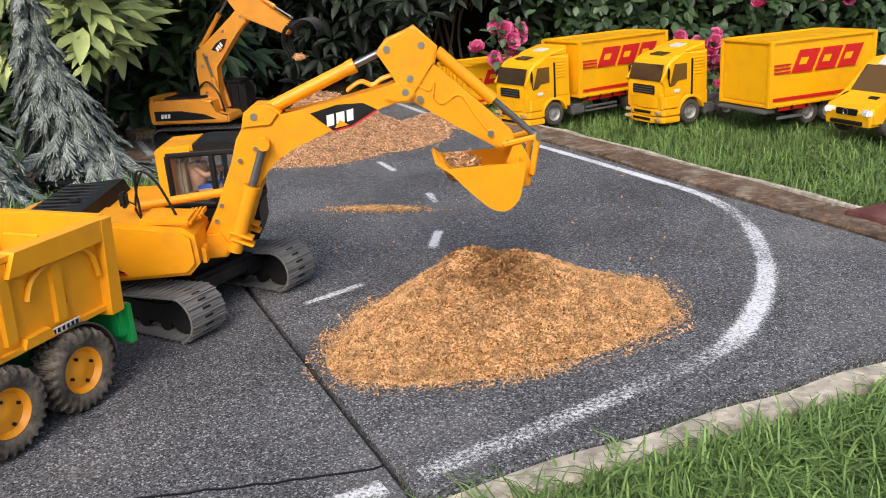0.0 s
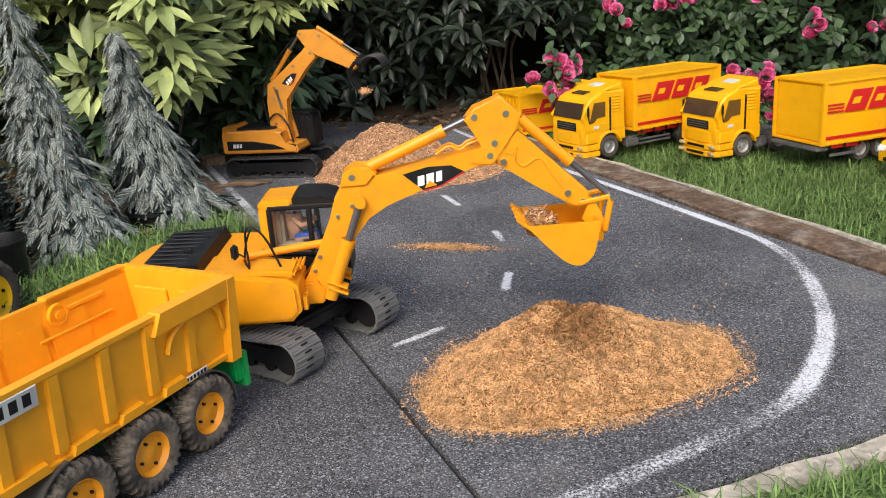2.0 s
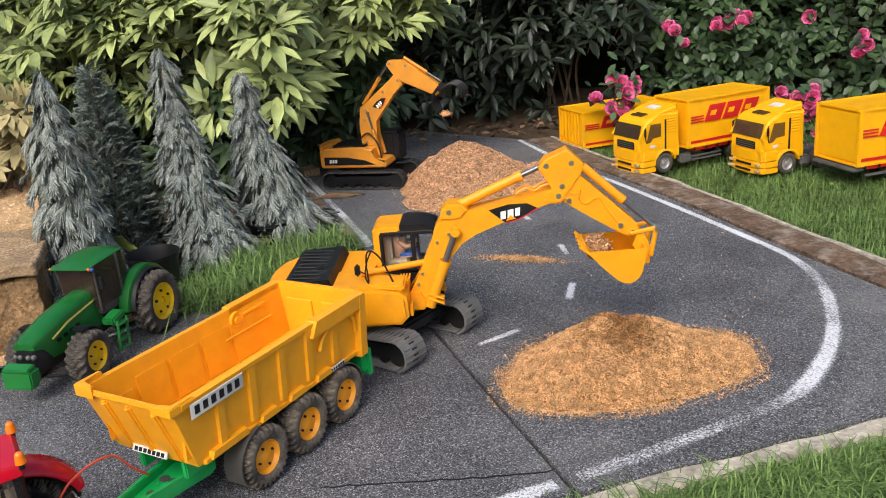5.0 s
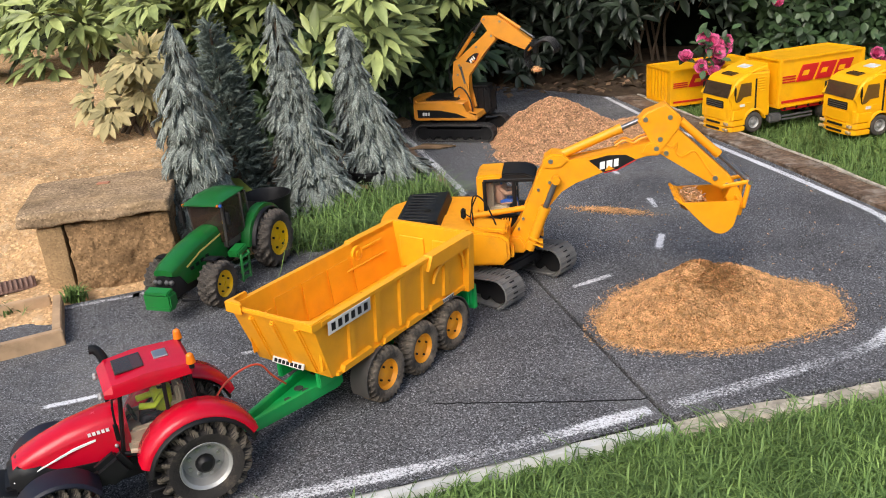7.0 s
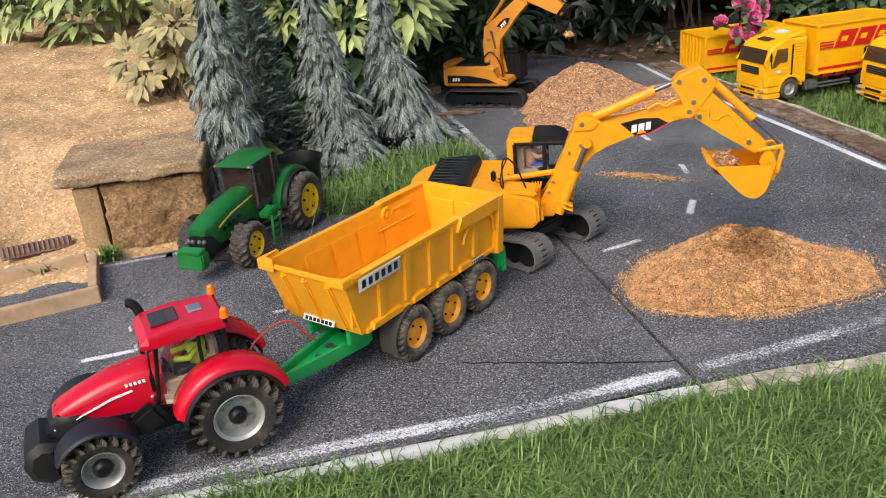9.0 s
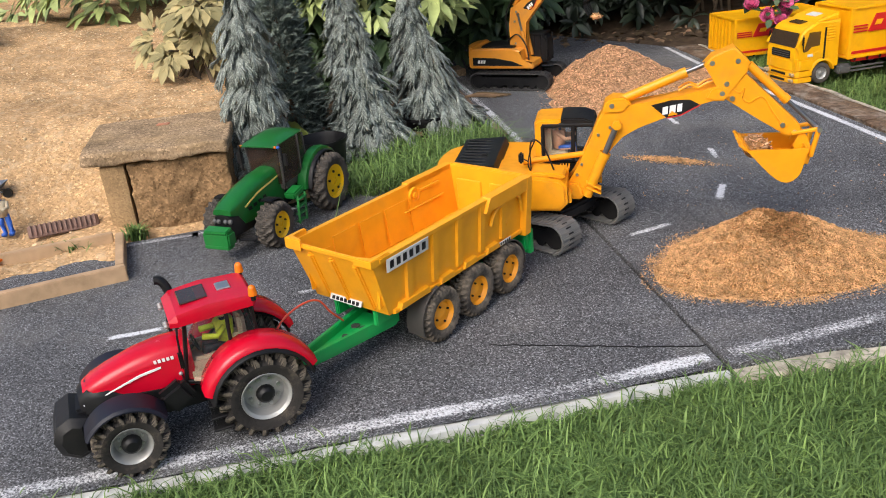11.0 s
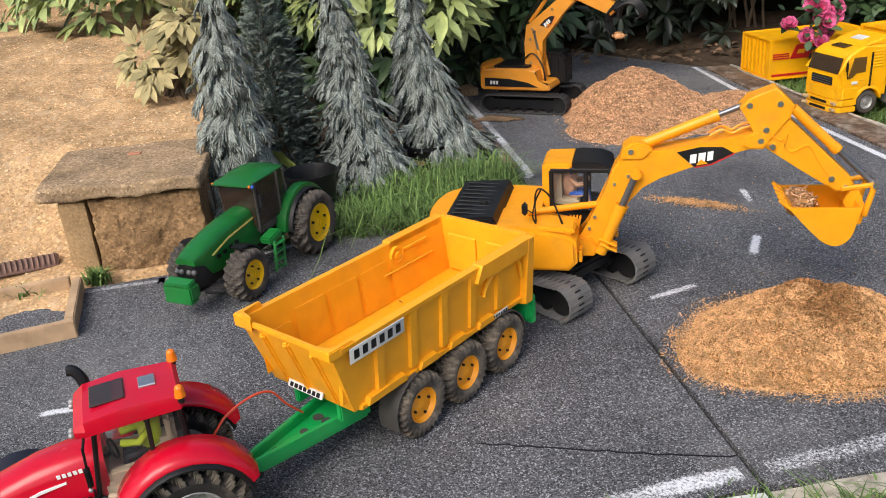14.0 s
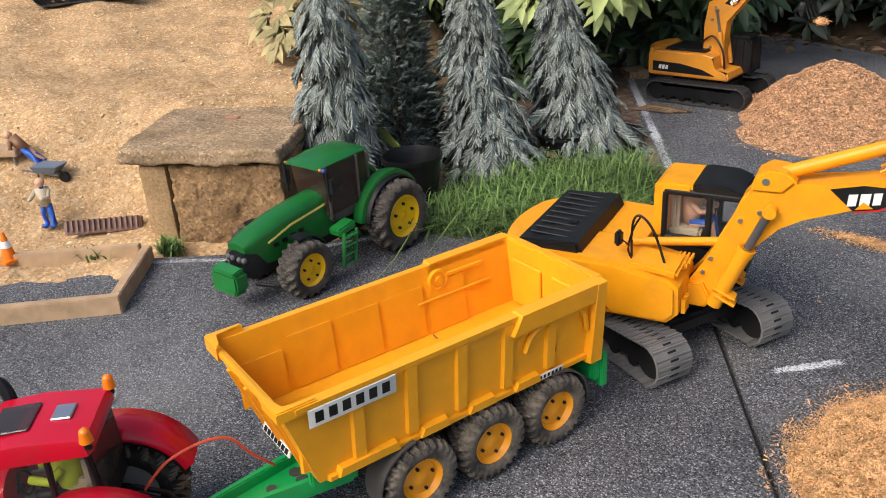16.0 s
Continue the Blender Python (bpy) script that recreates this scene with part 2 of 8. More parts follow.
M_LEAF_P = mat("pale_dry_leaf", (0.33, 0.275, 0.125), 0.6, var=0.2, scale=10, island=0.35, spec=0.3)
M_LEAF_D = mat("dark_green_leaf", (0.027, 0.039, 0.024), 0.4, var=0.3, scale=8, island=0.55, spec=0.4)
M_LEAF_R = mat("rose_and_shaded_leaf", (0.044, 0.078, 0.030), 0.45, var=0.3, scale=8, island=0.55, spec=0.4)
M_CONIFER = mat("grey_green_needles", (0.262, 0.290, 0.262), 0.85, var=0.3, scale=26, island=0.28, spec=0.15, grain=(420, 0.4, 0.35))
M_CONIFER_D = mat("dark_green_needles", (0.145, 0.175, 0.150), 0.85, var=0.3, scale=14, island=0.4, spec=0.15)
M_BARK = mat("brown_bark", (0.10, 0.07, 0.045), 0.9, var=0.3, scale=30, bump=0.8)
M_PINK = mat("pink_petals", (0.90, 0.17, 0.38), 0.6, var=0.3, scale=26, island=0.45, spec=0.25)
# near-black colour that paints the shade deep in the shrubs
M_SHADE = mat("hedge_shade", (0.012, 0.016, 0.010), 0.95, var=0.5, scale=9, bump=1.0, bump_scale=25, spec=0.1)
M_LITTER = mat("dry_leaf_litter", (0.16, 0.105, 0.06), 0.85, var=0.3, scale=20, island=0.6, spec=0.2)


# ---------------------------------------------------------------- mesh helpers
def link(name, me, parent=None):
    ob = new(name, me)
    if parent:
        ob.parent = parent
    return ob


def part(name, bm, material, parent, label="", smooth=True, angle=35):
    """Links a bmesh as one mesh object under a thing or a part."""
    for v in bm.verts:
        v.co *= SIZE
    bmesh.ops.recalc_face_normals(bm, faces=bm.faces)
    me = bpy.data.meshes.new(name)
    if smooth:
        for f in bm.faces:
            f.smooth = True
        lim = radians(angle)
        for e in bm.edges:
            e.smooth = len(e.link_faces) == 2 and e.calc_face_angle(4.0) < lim
    bm.to_mesh(me)
    bm.free()
    me.materials.append(material)
    ob = link(name, me, parent)
    if label:
        tagged(ob, label)
    return ob


def thing(name, x, y, z=0.0, turn=0.0, label="", category="", group="", kind="", tilt=0.0, roll=0.0):
    """An Empty at the base of a thing."""
    ob = new(name)
    ob.empty_display_size = 0.02
    ob.matrix_basis = pose(x * SIZE, y * SIZE, z * SIZE, tilt, roll, turn)
    return tagged(ob, label, category, group, kind)


def flat(name, verts, faces, material, parent=None, smooth=False):
    """A mesh from arrays, in plan lengths."""
    me = bpy.data.meshes.new(name)
    v = np.asarray(verts, dtype=np.float32) * SIZE
    f = np.asarray(faces, dtype=np.int32)
    k = f.shape[1]
    me.vertices.add(len(v))
    me.vertices.foreach_set("co", v.ravel())
    me.loops.add(f.size)
    me.loops.foreach_set("vertex_index", f.ravel())
    me.polygons.add(len(f))
    me.polygons.foreach_set("loop_start", np.arange(0, f.size, k, dtype=np.int32))
    me.polygons.foreach_set("loop_total", np.full(len(f), k, dtype=np.int32))
    if smooth:
        me.polygons.foreach_set("use_smooth", np.ones(len(f), dtype=bool))
    me.update(calc_edges=True)
    me.validate()
    me.materials.append(material)
    return link(name, me, parent)


def box(bm, c, s, m=None, bevel=0.0, seg=2):
    """A box of size s about c, bevelled, turned by m about its centre."""
    r = bmesh.ops.create_cube(bm, size=1.0)
    vs = r["verts"]
    mat4 = Matrix.Translation(c) @ (m or Matrix()) @ Matrix.Diagonal((*s, 1))
    bmesh.ops.transform(bm, matrix=mat4, verts=vs)
    if bevel:
        es = list({e for v in vs for e in v.link_edges})
        bmesh.ops.bevel(bm, geom=es, offset=bevel, segments=seg, affect="EDGES", clamp_overlap=True)
    return bm


def rod(bm, a, b, r, r2=None, seg=12, caps=True):
    """A straight round bar from a to b."""
    a, b = Vector(a), Vector(b)
    d = b - a
    q = d.to_track_quat("Z", "Y").to_matrix().to_4x4()
    bmesh.ops.create_cone(bm, cap_ends=caps, segments=seg, radius1=r, radius2=r if r2 is None else r2, depth=d.length,
                          matrix=Matrix.Translation((a + b) / 2) @ q)
    return bm


def pipe(bm, pts, r, seg=8, taper=1.0):
    """A round tube through points."""
    pts = [Vector(p) for p in pts]
    rings = []
    for i, p in enumerate(pts):
        d = (pts[min(i + 1, len(pts) - 1)] - pts[max(i - 1, 0)]).normalized()
        q = d.to_track_quat("Z", "Y").to_matrix()
        rr = r * (1 + (taper - 1) * i / max(1, len(pts) - 1))
        rings.append([bm.verts.new(p + q @ Vector((rr * math.cos(2 * math.pi * k / seg), rr * math.sin(2 * math.pi * k / seg), 0))) for k in range(seg)])
    for a, b in zip(rings, rings[1:]):
        for k in range(seg):
            bm.faces.new((a[k], a[(k + 1) % seg], b[(k + 1) % seg], b[k]))
    bm.faces.new(rings[0][::-1])
    bm.faces.new(rings[-1])
    return bm


def smooth_line(pts, n=6):
    """A curve through points, n steps a stretch."""
    pts = [Vector(p) for p in pts]
    out = []
    for i in range(len(pts) - 1):
        p0, p1, p2, p3 = pts[max(i - 1, 0)], pts[i], pts[i + 1], pts[min(i + 2, len(pts) - 1)]
        for k in range(n):
            t = k / n
            out.append(0.5 * (2 * p1 + (p2 - p0) * t + (2 * p0 - 5 * p1 + 4 * p2 - p3) * t * t + (3 * p1 - p0 - 3 * p2 + p3) * t ** 3))
    return out + [pts[-1]]


def prism(bm, outline, lo, hi, axis="x", bevel=0.0, seg=2):
    """A closed outline in the plane across an axis, pushed from lo to hi along it."""
    def at(p, h):
        return {"x": (h, p[0], p[1]), "y": (p[0], h, p[1]), "z": (p[0], p[1], h)}[axis]
    a = [bm.verts.new(at(p, lo)) for p in outline]
    b = [bm.verts.new(at(p, hi)) for p in outline]
    n = len(a)
    fs = [bm.faces.new(a[::-1]), bm.faces.new(b)]
    for k in range(n):
        fs.append(bm.faces.new((a[k], a[(k + 1) % n], b[(k + 1) % n], b[k])))
    if bevel:
        es = list(set(fs[0].edges) | set(fs[1].edges))
        bmesh.ops.bevel(bm, geom=es, offset=bevel, segments=seg, affect="EDGES", clamp_overlap=True)
    return bm


def lathe(bm, profile, seg=32, m=None):
    """A profile of (radius, along) turned about the x axis."""
    m = m or Matrix()
    rings = []
    for r, h in profile:
        if r < 1e-6:
            rings.append([bm.verts.new(m @ Vector((h, 0, 0)))])
        else:
            rings.append([bm.verts.new(m @ Vector((h, r * math.cos(2 * math.pi * k / seg), r * math.sin(2 * math.pi * k / seg)))) for k in range(seg)])
    for a, b in zip(rings, rings[1:]):
        for k in range(seg):
            j = (k + 1) % seg
            if len(a) == 1:
                bm.faces.new((a[0], b[j], b[k]))
            elif len(b) == 1:
                bm.faces.new((a[k], a[j], b[0]))
            else:
                bm.faces.new((a[k], a[j], b[j], b[k]))
    return bm


def turn(x=0, y=0, z=0):
    return Euler((radians(x), radians(y), radians(z))).to_matrix().to_4x4()


def B():
    return bmesh.new()


# ---------------------------------------------------------------- the setting
EDGE_A, EDGE_E, EDGE_N = (-1.364, 1.077), (0.85, 0.527), (-0.527, 0.85)


def edge_uv(x, y):
    """How far a place lies behind the left road's rear edge, and along it."""
    dx, dy = x - EDGE_A[0], y - EDGE_A[1]
    return dx * EDGE_N[0] + dy * EDGE_N[1], dx * EDGE_E[0] + dy * EDGE_E[1]


def step(a, b, t):
    t = max(0.0, min(1.0, (t - a) / (b - a)))
    return t * t * (3 - 2 * t)


def ground_h(x, y):
    """The ground's height: lawn a little below the road, the bed behind it rising to the shrubs."""
    h = -0.040 + 0.012 * noise.noise(Vector((x * 2.2, y * 2.2, 3)))
    back = y - (3.45 - 0.35 * x)
    h += 0.10 * step(0.0, 1.0, back)
    u, v = edge_uv(x, y)
    bed = step(0.1, 0.35, u) * step(0.2, 0.4, v) * step(0.0, 0.2, -(x + 0.62 + 0.52 * (y - 1.985)) + 0.05)
    return h + 0.03 * bed


def sand_h(x, y):
    u, v = edge_uv(x, y)
    side = 1 - step(0.16, 0.46, v - 0.25 * max(0, u - 0.3))
    rise = 0.20 * step(0.10, 0.62, u) + 0.12 * step(0.55, 1.6, u) + 0.05 * step(0.1, 0.9, -v) * step(0.2, 0.6, u)
    n = 0.022 * noise.noise(Vector((x * 5, y * 5, 0))) + 0.010 * noise.noise(Vector((x * 17, y * 17, 5))) + 0.005 * noise.noise(Vector((x * 45, y * 45, 9)))
    front = step(0.0, 0.10, u)
    h = -0.06 + (0.06 + rise + n) * side * front
    mound = 0.212 * math.exp(-((u - 0.54) / 0.17) ** 2 - (max(0.0, abs(v - 0.08) - 0.16) / 0.10) ** 2)
    return max(h, mound + 0.6 * n - 0.004) if u > 0.2 else h


def sheet(name, x0, x1, y0, y1, n, m, h, material, keep=None):
    xs, ys = np.linspace(x0, x1, n), np.linspace(y0, y1, m)
    verts = [(x, y, h(x, y)) for y in ys for x in xs]
    faces = []
    for j in range(m - 1):
        for i in range(n - 1):
            if keep is None or keep((xs[i] + xs[i + 1]) / 2, (ys[j] + ys[j + 1]) / 2):
                a = j * n + i
                faces.append((a, a + 1, a + n + 1, a + n))
    return flat(name, verts, faces, material, smooth=True)


# the ground: one sheet, fine in the middle and reaching the horizon
def ground():
    xs = [-3000, -300, -40, -8, -5] + list(np.linspace(-3.6, 3.2, 86)) + [5, 8, 40, 300, 3000]
    ys = [-3000, -300, -40, -8, -4] + list(np.linspace(-1.6, 5.6, 90)) + [8, 12, 40, 300, 3000]
    n = len(xs)
    verts = [(x, y, ground_h(x, y) if abs(x) < 6 and abs(y) < 7 else -0.03) for y in ys for x in xs]
    faces = [(j * n + i, j * n + i + 1, (j + 1) * n + i + 1, (j + 1) * n + i) for j in range(len(ys) - 1) for i in range(n - 1)]
    ob = flat("ground", verts, faces, M_TURF, smooth=True)
    tagged(ob, "dark turf and soil under the grass of the garden", "ground", kind="structure")


ground()


def board(name, outline, thick, label):
    bm = B()
    prism(bm, outline, -thick, 0.0, "z", bevel=0.002, seg=1)
    bmesh.ops.triangulate(bm, faces=[f for f in bm.faces if len(f.verts) > 4])
    return tagged(part(name, bm, M_ASPHALT, None, smooth=False), label, "road", kind="structure")


LINE = [(-0.25, 3.33), (-0.037, 2.83), (0.155, 2.455), (0.33, 2.10), (0.42, 1.91), (0.495, 1.745), (0.522, 1.63), (0.525, 1.51), (0.504, 1.37), (0.472, 1.255),
        (0.426, 1.15), (0.372, 1.06), (0.315, 1.0), (0.262, 0.962), (0.202, 0.922), (0.08, 0.842), (-0.012, 0.785)]
JOINT_A, JOINT_B = (-0.014, 0.755), (-0.598, 1.868)
road_right = board("road_right", [(-0.0125, 0.752), (0.30, 0.893), (0.60, 1.03), (0.84, 1.14), (0.700, 1.38), (0.615, 1.56), (0.535, 1.725), (0.452, 1.91),
                                  (0.350, 2.14), (0.175, 2.51), (-0.015, 2.88), (-0.21, 3.33), (-0.80, 3.72), (-1.38, 3.42), (-1.12, 2.86), (-0.86, 2.36), (-0.645, 1.985), (-0.5965, 1.873)],
                   0.028, "grey mineral-felt road board with a painted bend, strewn with chips")
road_left = board("road_left", [(-0.0205, 0.750), (-0.5995, 1.865), (-0.66, 1.80), (-0.79, 1.585), (-0.86, 1.545), (-0.97, 1.478), (-1.225, 1.195), (-1.375, 1.10), (-2.60, 0.34),
                                (-2.60, -0.64), (-1.00, 0.216), (-0.66, 0.398), (-0.39, 0.542), (-0.20, 0.650)],
                  0.030, "grey mineral-felt road board, cracked, with white edge lines")


def strip(name, pts, width, parent, label="", cover=0.62, fade=0.0, z=0.0012, seg=5, jit=0.004):
    """Worn paint along a line: cover falls off at both edges."""
    pts = [Vector((*p[:2], 0)) for p in pts]
    across = [-0.5, -0.36, -0.15, 0.15, 0.36, 0.5]
    cov = [0.12, 0.5, 1.0, 1.0, 0.5, 0.12]
    verts, faces, covers = [], [], []
    for i, p in enumerate(pts):
        d = (pts[min(i + 1, len(pts) - 1)] - pts[max(i - 1, 0)]).normalized()
        nrm = Vector((-d.y, d.x, 0))
        w = width * (1 + 0.12 * noise.noise(Vector((i * 0.35, width * 90, 1))))
        wear = 0.16 * noise.noise(Vector((p.x * 6, p.y * 6, 2)))
        end = min(1.0, min(i, len(pts) - 1 - i) * 0.5 + 0.5) if len(pts) < 14 else 1.0
        for a, c in zip(across, cov):
            verts.append((*(p + nrm * a * w)[:2], z))
            covers.append((cover * c + wear - fade * i / len(pts)) * end)
    k = len(across)
    for i in range(len(pts) - 1):
        for a in range(k - 1):
            faces.append((i * k + a, i * k + a + 1, (i + 1) * k + a + 1, (i + 1) * k + a))
    ob = flat(name, verts, faces, M_PAINT, parent)
    at = ob.data.attributes.new("cover", "FLOAT", "POINT")
    at.data.foreach_set("value", covers)
    if label:
        tagged(ob, label)
    return ob


def dash(a, b, w, parent):
    n = 6
    strip("dash", [(a[0] + (b[0] - a[0]) * k / n, a[1] + (b[1] - a[1]) * k / n) for k in range(n + 1)], w, parent, "short white dash", cover=0.60)


bend = smooth_line([(*p, 0) for p in LINE], 6)
strip("edge_line", bend[:34], 0.046, road_right, "white painted edge line", cover=0.60)
strip("edge_line", bend[33:62], 0.062, road_right, "broad white painted edge line", cover=0.55)
strip("edge_line", bend[61:], 0.066, road_right, "thinly sprayed white edge line", cover=0.52)
strip("edge_line", smooth_line([(-0.60, 1.91, 0), (-0.625, 1.985, 0), (-0.823, 2.36, 0), (-1.088, 2.859, 0), (-1.32, 3.31, 0)], 8), 0.056, road_right, "white painted edge line", cover=0.54)
for a, b in (((-0.030, 1.472), (-0.019, 1.596)), ((-0.030, 1.776), (-0.056, 1.886)), ((-0.140, 2.100), (-0.205, 2.250)), ((-0.222, 1.238), (-0.120, 1.330))):
    dash(a, b, 0.036, road_right)
strip("edge_line", smooth_line([(-0.045, 0.767, 0), (-0.170, 0.690, 0), (-0.299, 0.615, 0), (-0.532, 0.493, 0), (-0.70, 0.402, 0), (-1.0, 0.243, 0), (-2.5, -0.555, 0)], 10), 0.062, road_left, "chalky white edge line", cover=0.56)
strip("edge_line", smooth_line([(-0.68, 1.765, 0), (-0.795, 1.572, 0), (-0.86, 1.522, 0), (-0.965, 1.455, 0), (-1.214, 1.175, 0), (-1.366, 1.080, 0), (-2.5, 0.375, 0)], 8), 0.036, road_left, "dirty white edge line", cover=0.52)
for a, b in (((-1.126, 0.662), (-1.020, 0.726)), ((-0.845, 0.886), (-0.735, 0.960)), ((-0.56, 1.04), (-0.44, 1.12)), ((-1.42, 0.43), (-1.30, 0.525)), ((-1.72, 0.2), (-1.6, 0.295))):
    dash(a, b, 0.032, road_left)

# a crack in the left board's felt
bm = B()
cr = smooth_line([(-0.40, 0.752, 0.0006), (-0.30, 0.764, 0.0008), (-0.17, 0.780, 0.0010), (-0.050, 0.800, 0.0010)], 8)
for i, p in enumerate(cr):
    p.y += 0.006 * noise.noise(Vector((i * 0.9, 0, 0)))
pipe(bm, cr, 0.0011, 5)
part("felt_crack", bm, M_BLACK, road_left, "thin dark crack in the felt")
# the joint's dark gap is filled by a sunken batten
bm = B()
box(bm, ((JOINT_A[0] + JOINT_B[0]) / 2, (JOINT_A[1] + JOINT_B[1]) / 2, -0.030), (0.03, 1.25, 0.024),
    turn(z=math.degrees(math.atan2(JOINT_B[1] - JOINT_A[1], JOINT_B[0] - JOINT_A[0])) - 90))
tagged(part("joint_batten", bm, M_CABIN, None), "dark batten sunk in the joint of the boards", "batten", kind="structure")


def plank_run(name, pts, width, z0, z1, material, label, category="plank", jit=0.006, seglen=1):
    """An edging plank along a line, uneven like old timber."""
    bm = B()
    pts = [Vector((*p[:2], 0)) for p in pts]
    rows = []
    for i, p in enumerate(pts):
        d = (pts[min(i + 1, len(pts) - 1)] - pts[max(i - 1, 0)]).normalized()
        nrm = Vector((-d.y, d.x, 0))
        j = jit * noise.noise(Vector((p.x * 9, p.y * 9, z1 * 50)))
        j2 = jit * noise.noise(Vector((p.x * 21, p.y * 21, 7)))
        row = []
        for a, z in ((-0.5, z0), (-0.5, z1 - 0.003), (-0.46, z1), (-0.1, z1 + j2 * 0.3), (0.3, z1 + j * 0.3), (0.46, z1), (0.5, z1 - 0.003), (0.5, z0)):
            q = p + nrm * (a * width + (j if a > 0 else j2))
            row.append(bm.verts.new((q.x, q.y, z + (j * 0.5 if z > z0 else 0))))
        rows.append(row)
    for a, b in zip(rows, rows[1:]):
        for k in range(len(a)):
            bm.faces.new((a[k], a[(k + 1) % len(a)], b[(k + 1) % len(a)], b[k]))
    bm.faces.new(rows[0])
    bm.faces.new(rows[-1][::-1])
    return tagged(part(name, bm, material, None, angle=40), label, category, kind="structure")


def resample(pts, d=0.03):
    out = [Vector((*pts[0][:2], 0))]
    for a, b in zip(pts, pts[1:]):
        a, b = Vector((*a[:2], 0)), Vector((*b[:2], 0))
        n = max(1, int((b - a).length / d))
        out += [a.lerp(b, (k + 1) / n) for k in range(n)]
    return out


plank_run("edging_plank", resample([(-0.165, 3.33), (0.040, 2.885), (0.228, 2.53), (0.410, 2.155)]), 0.095, -0.05, 0.006, M_OLDWOOD, "dark wet weathered timber plank edging the road")
plank_run("edging_plank", resample([(0.413, 2.148), (0.507, 1.935), (0.592, 1.750), (0.670, 1.59)]), 0.095, -0.05, 0.004, M_OLDWOOD, "dark wet weathered timber plank edging the road")
plank_run("edging_plank", resample([(0.675, 1.58), (0.755, 1.40), (0.86, 1.21)]), 0.095, -0.05, 0.002, M_OLDWOOD, "dark rotten timber plank edging the road")
plank_run("edging_plank", resample([(-0.003, 0.736), (0.30, 0.872), (0.60, 1.008), (0.87, 1.132)]), 0.032, -0.05, -0.005, M_EDGE, "pale grey weathered plank along the lawn")
plank_run("felt_edge", resample([(-0.012, 0.734), (-0.20, 0.636), (-0.39, 0.528), (-0.66, 0.384), (-1.00, 0.202), (-2.5, -0.60)]), 0.020, -0.05, -0.004, M_FELT_SIDE, "white-painted board edge beside the lawn", "board edge")
plank_run("edging_plank", resample([(-0.668, 1.99), (-0.882, 2.375), (-1.142, 2.87), (-1.40, 3.42)]), 0.045, -0.05, 0.004, M_OLDWOOD, "grey weathered plank at the road's rear edge")


plank_run("edging_strip", resample([(-0.11, 3.36), (0.095, 2.91), (0.283, 2.555), (0.465, 2.18), (0.562, 1.96), (0.647, 1.775), (0.725, 1.615), (0.815, 1.42)]), 0.013, -0.05, 0.004, M_EDGE, "pale thin batten between the plank and the lawn", "batten")


# ---------------------------------------------------------------- the sand slope and its stones
sand = sheet("sand_slope", -4.2, -0.9, 0.2, 4.2, 190, 220, sand_h, M_SAND, keep=lambda x, y: 0.004 < edge_uv(x, y)[0] and edge_uv(x, y)[1] < 1.0)
tagged(sand, "slope of loose yellow sandy clay with crumbs", "sand", kind="structure")


def rough_block(bm, corners, z0, z1, nx=14, ny=8, nz=6, amp=0.006, seed=0.0):
    """A quarried block over four ground corners with broken faces."""
    c = [Vector((*p, 0)) for p in corners]
    grid = {}

    def vert(i, j, k):
        if (i, j, k) not in grid:
            a, b, t = i / nx, j / ny, k / nz
            p = (c[0] * (1 - a) + c[1] * a) * (1 - b) + (c[3] * (1 - a) + c[2] * a) * b
            p.z = z0 + (z1 - z0) * t
            nv = Vector((noise.noise(p * 14 + Vector((seed, 0, 0))), noise.noise(p * 14 + Vector((0, seed + 5, 0))), noise.noise(p * 14 + Vector((0, 0, seed + 9)))))
            nv += 0.45 * Vector((noise.noise(p * 110 + Vector((seed, 0, 0))), noise.noise(p * 110 + Vector((0, seed, 0))), noise.noise(p * 110 + Vector((0, 0, seed)))))
            nv += 0.6 * Vector((noise.noise(p * 40 + Vector((seed, 0, 0))), noise.noise(p * 40 + Vector((0, seed, 0))), noise.noise(p * 40 + Vector((0, 0, seed)))))
            edge = sum((a in (0, 1), b in (0, 1), t in (0, 1)))
            mid = Vector(((c[0] + c[2]) / 2).to_tuple()[:2] + ((z0 + z1) / 2,))
            grid[i, j, k] = bm.verts.new(p + nv * amp + (mid - p) * (0.015 * (edge - 1)))
        return grid[i, j, k]
    for i in range(nx):
        for j in range(ny):
            for k in (0, nz):
                bm.faces.new((vert(i, j, k), vert(i + 1, j, k), vert(i + 1, j + 1, k), vert(i, j + 1, k)))
    for i in range(nx):
        for k in range(nz):
            for j in (0, ny):
                bm.faces.new((vert(i, j, k), vert(i + 1, j, k), vert(i + 1, j, k + 1), vert(i, j, k + 1)))
    for j in range(ny):
        for k in range(nz):
            for i in (0, nx):
                bm.faces.new((vert(i, j, k), vert(i, j + 1, k), vert(i, j + 1, k + 1), vert(i, j, k + 1)))
    return bm


bm = B()
rough_block(bm, [(-1.405, 1.175), (-1.185, 1.275), (-1.31, 1.52), (-1.53, 1.42)], -0.05, 0.170, 46, 26, 34, 0.0075, 1.0)
tagged(part("stone_block", bm, M_STONE, None, angle=60), "rough brown sandstone block under a slab beside the road", "stone")
bm = B()
rough_block(bm, [(-1.462, 1.148), (-1.410, 1.172), (-1.50, 1.36), (-1.552, 1.335)], -0.05, 0.170, 8, 12, 16, 0.0018, 3.0)
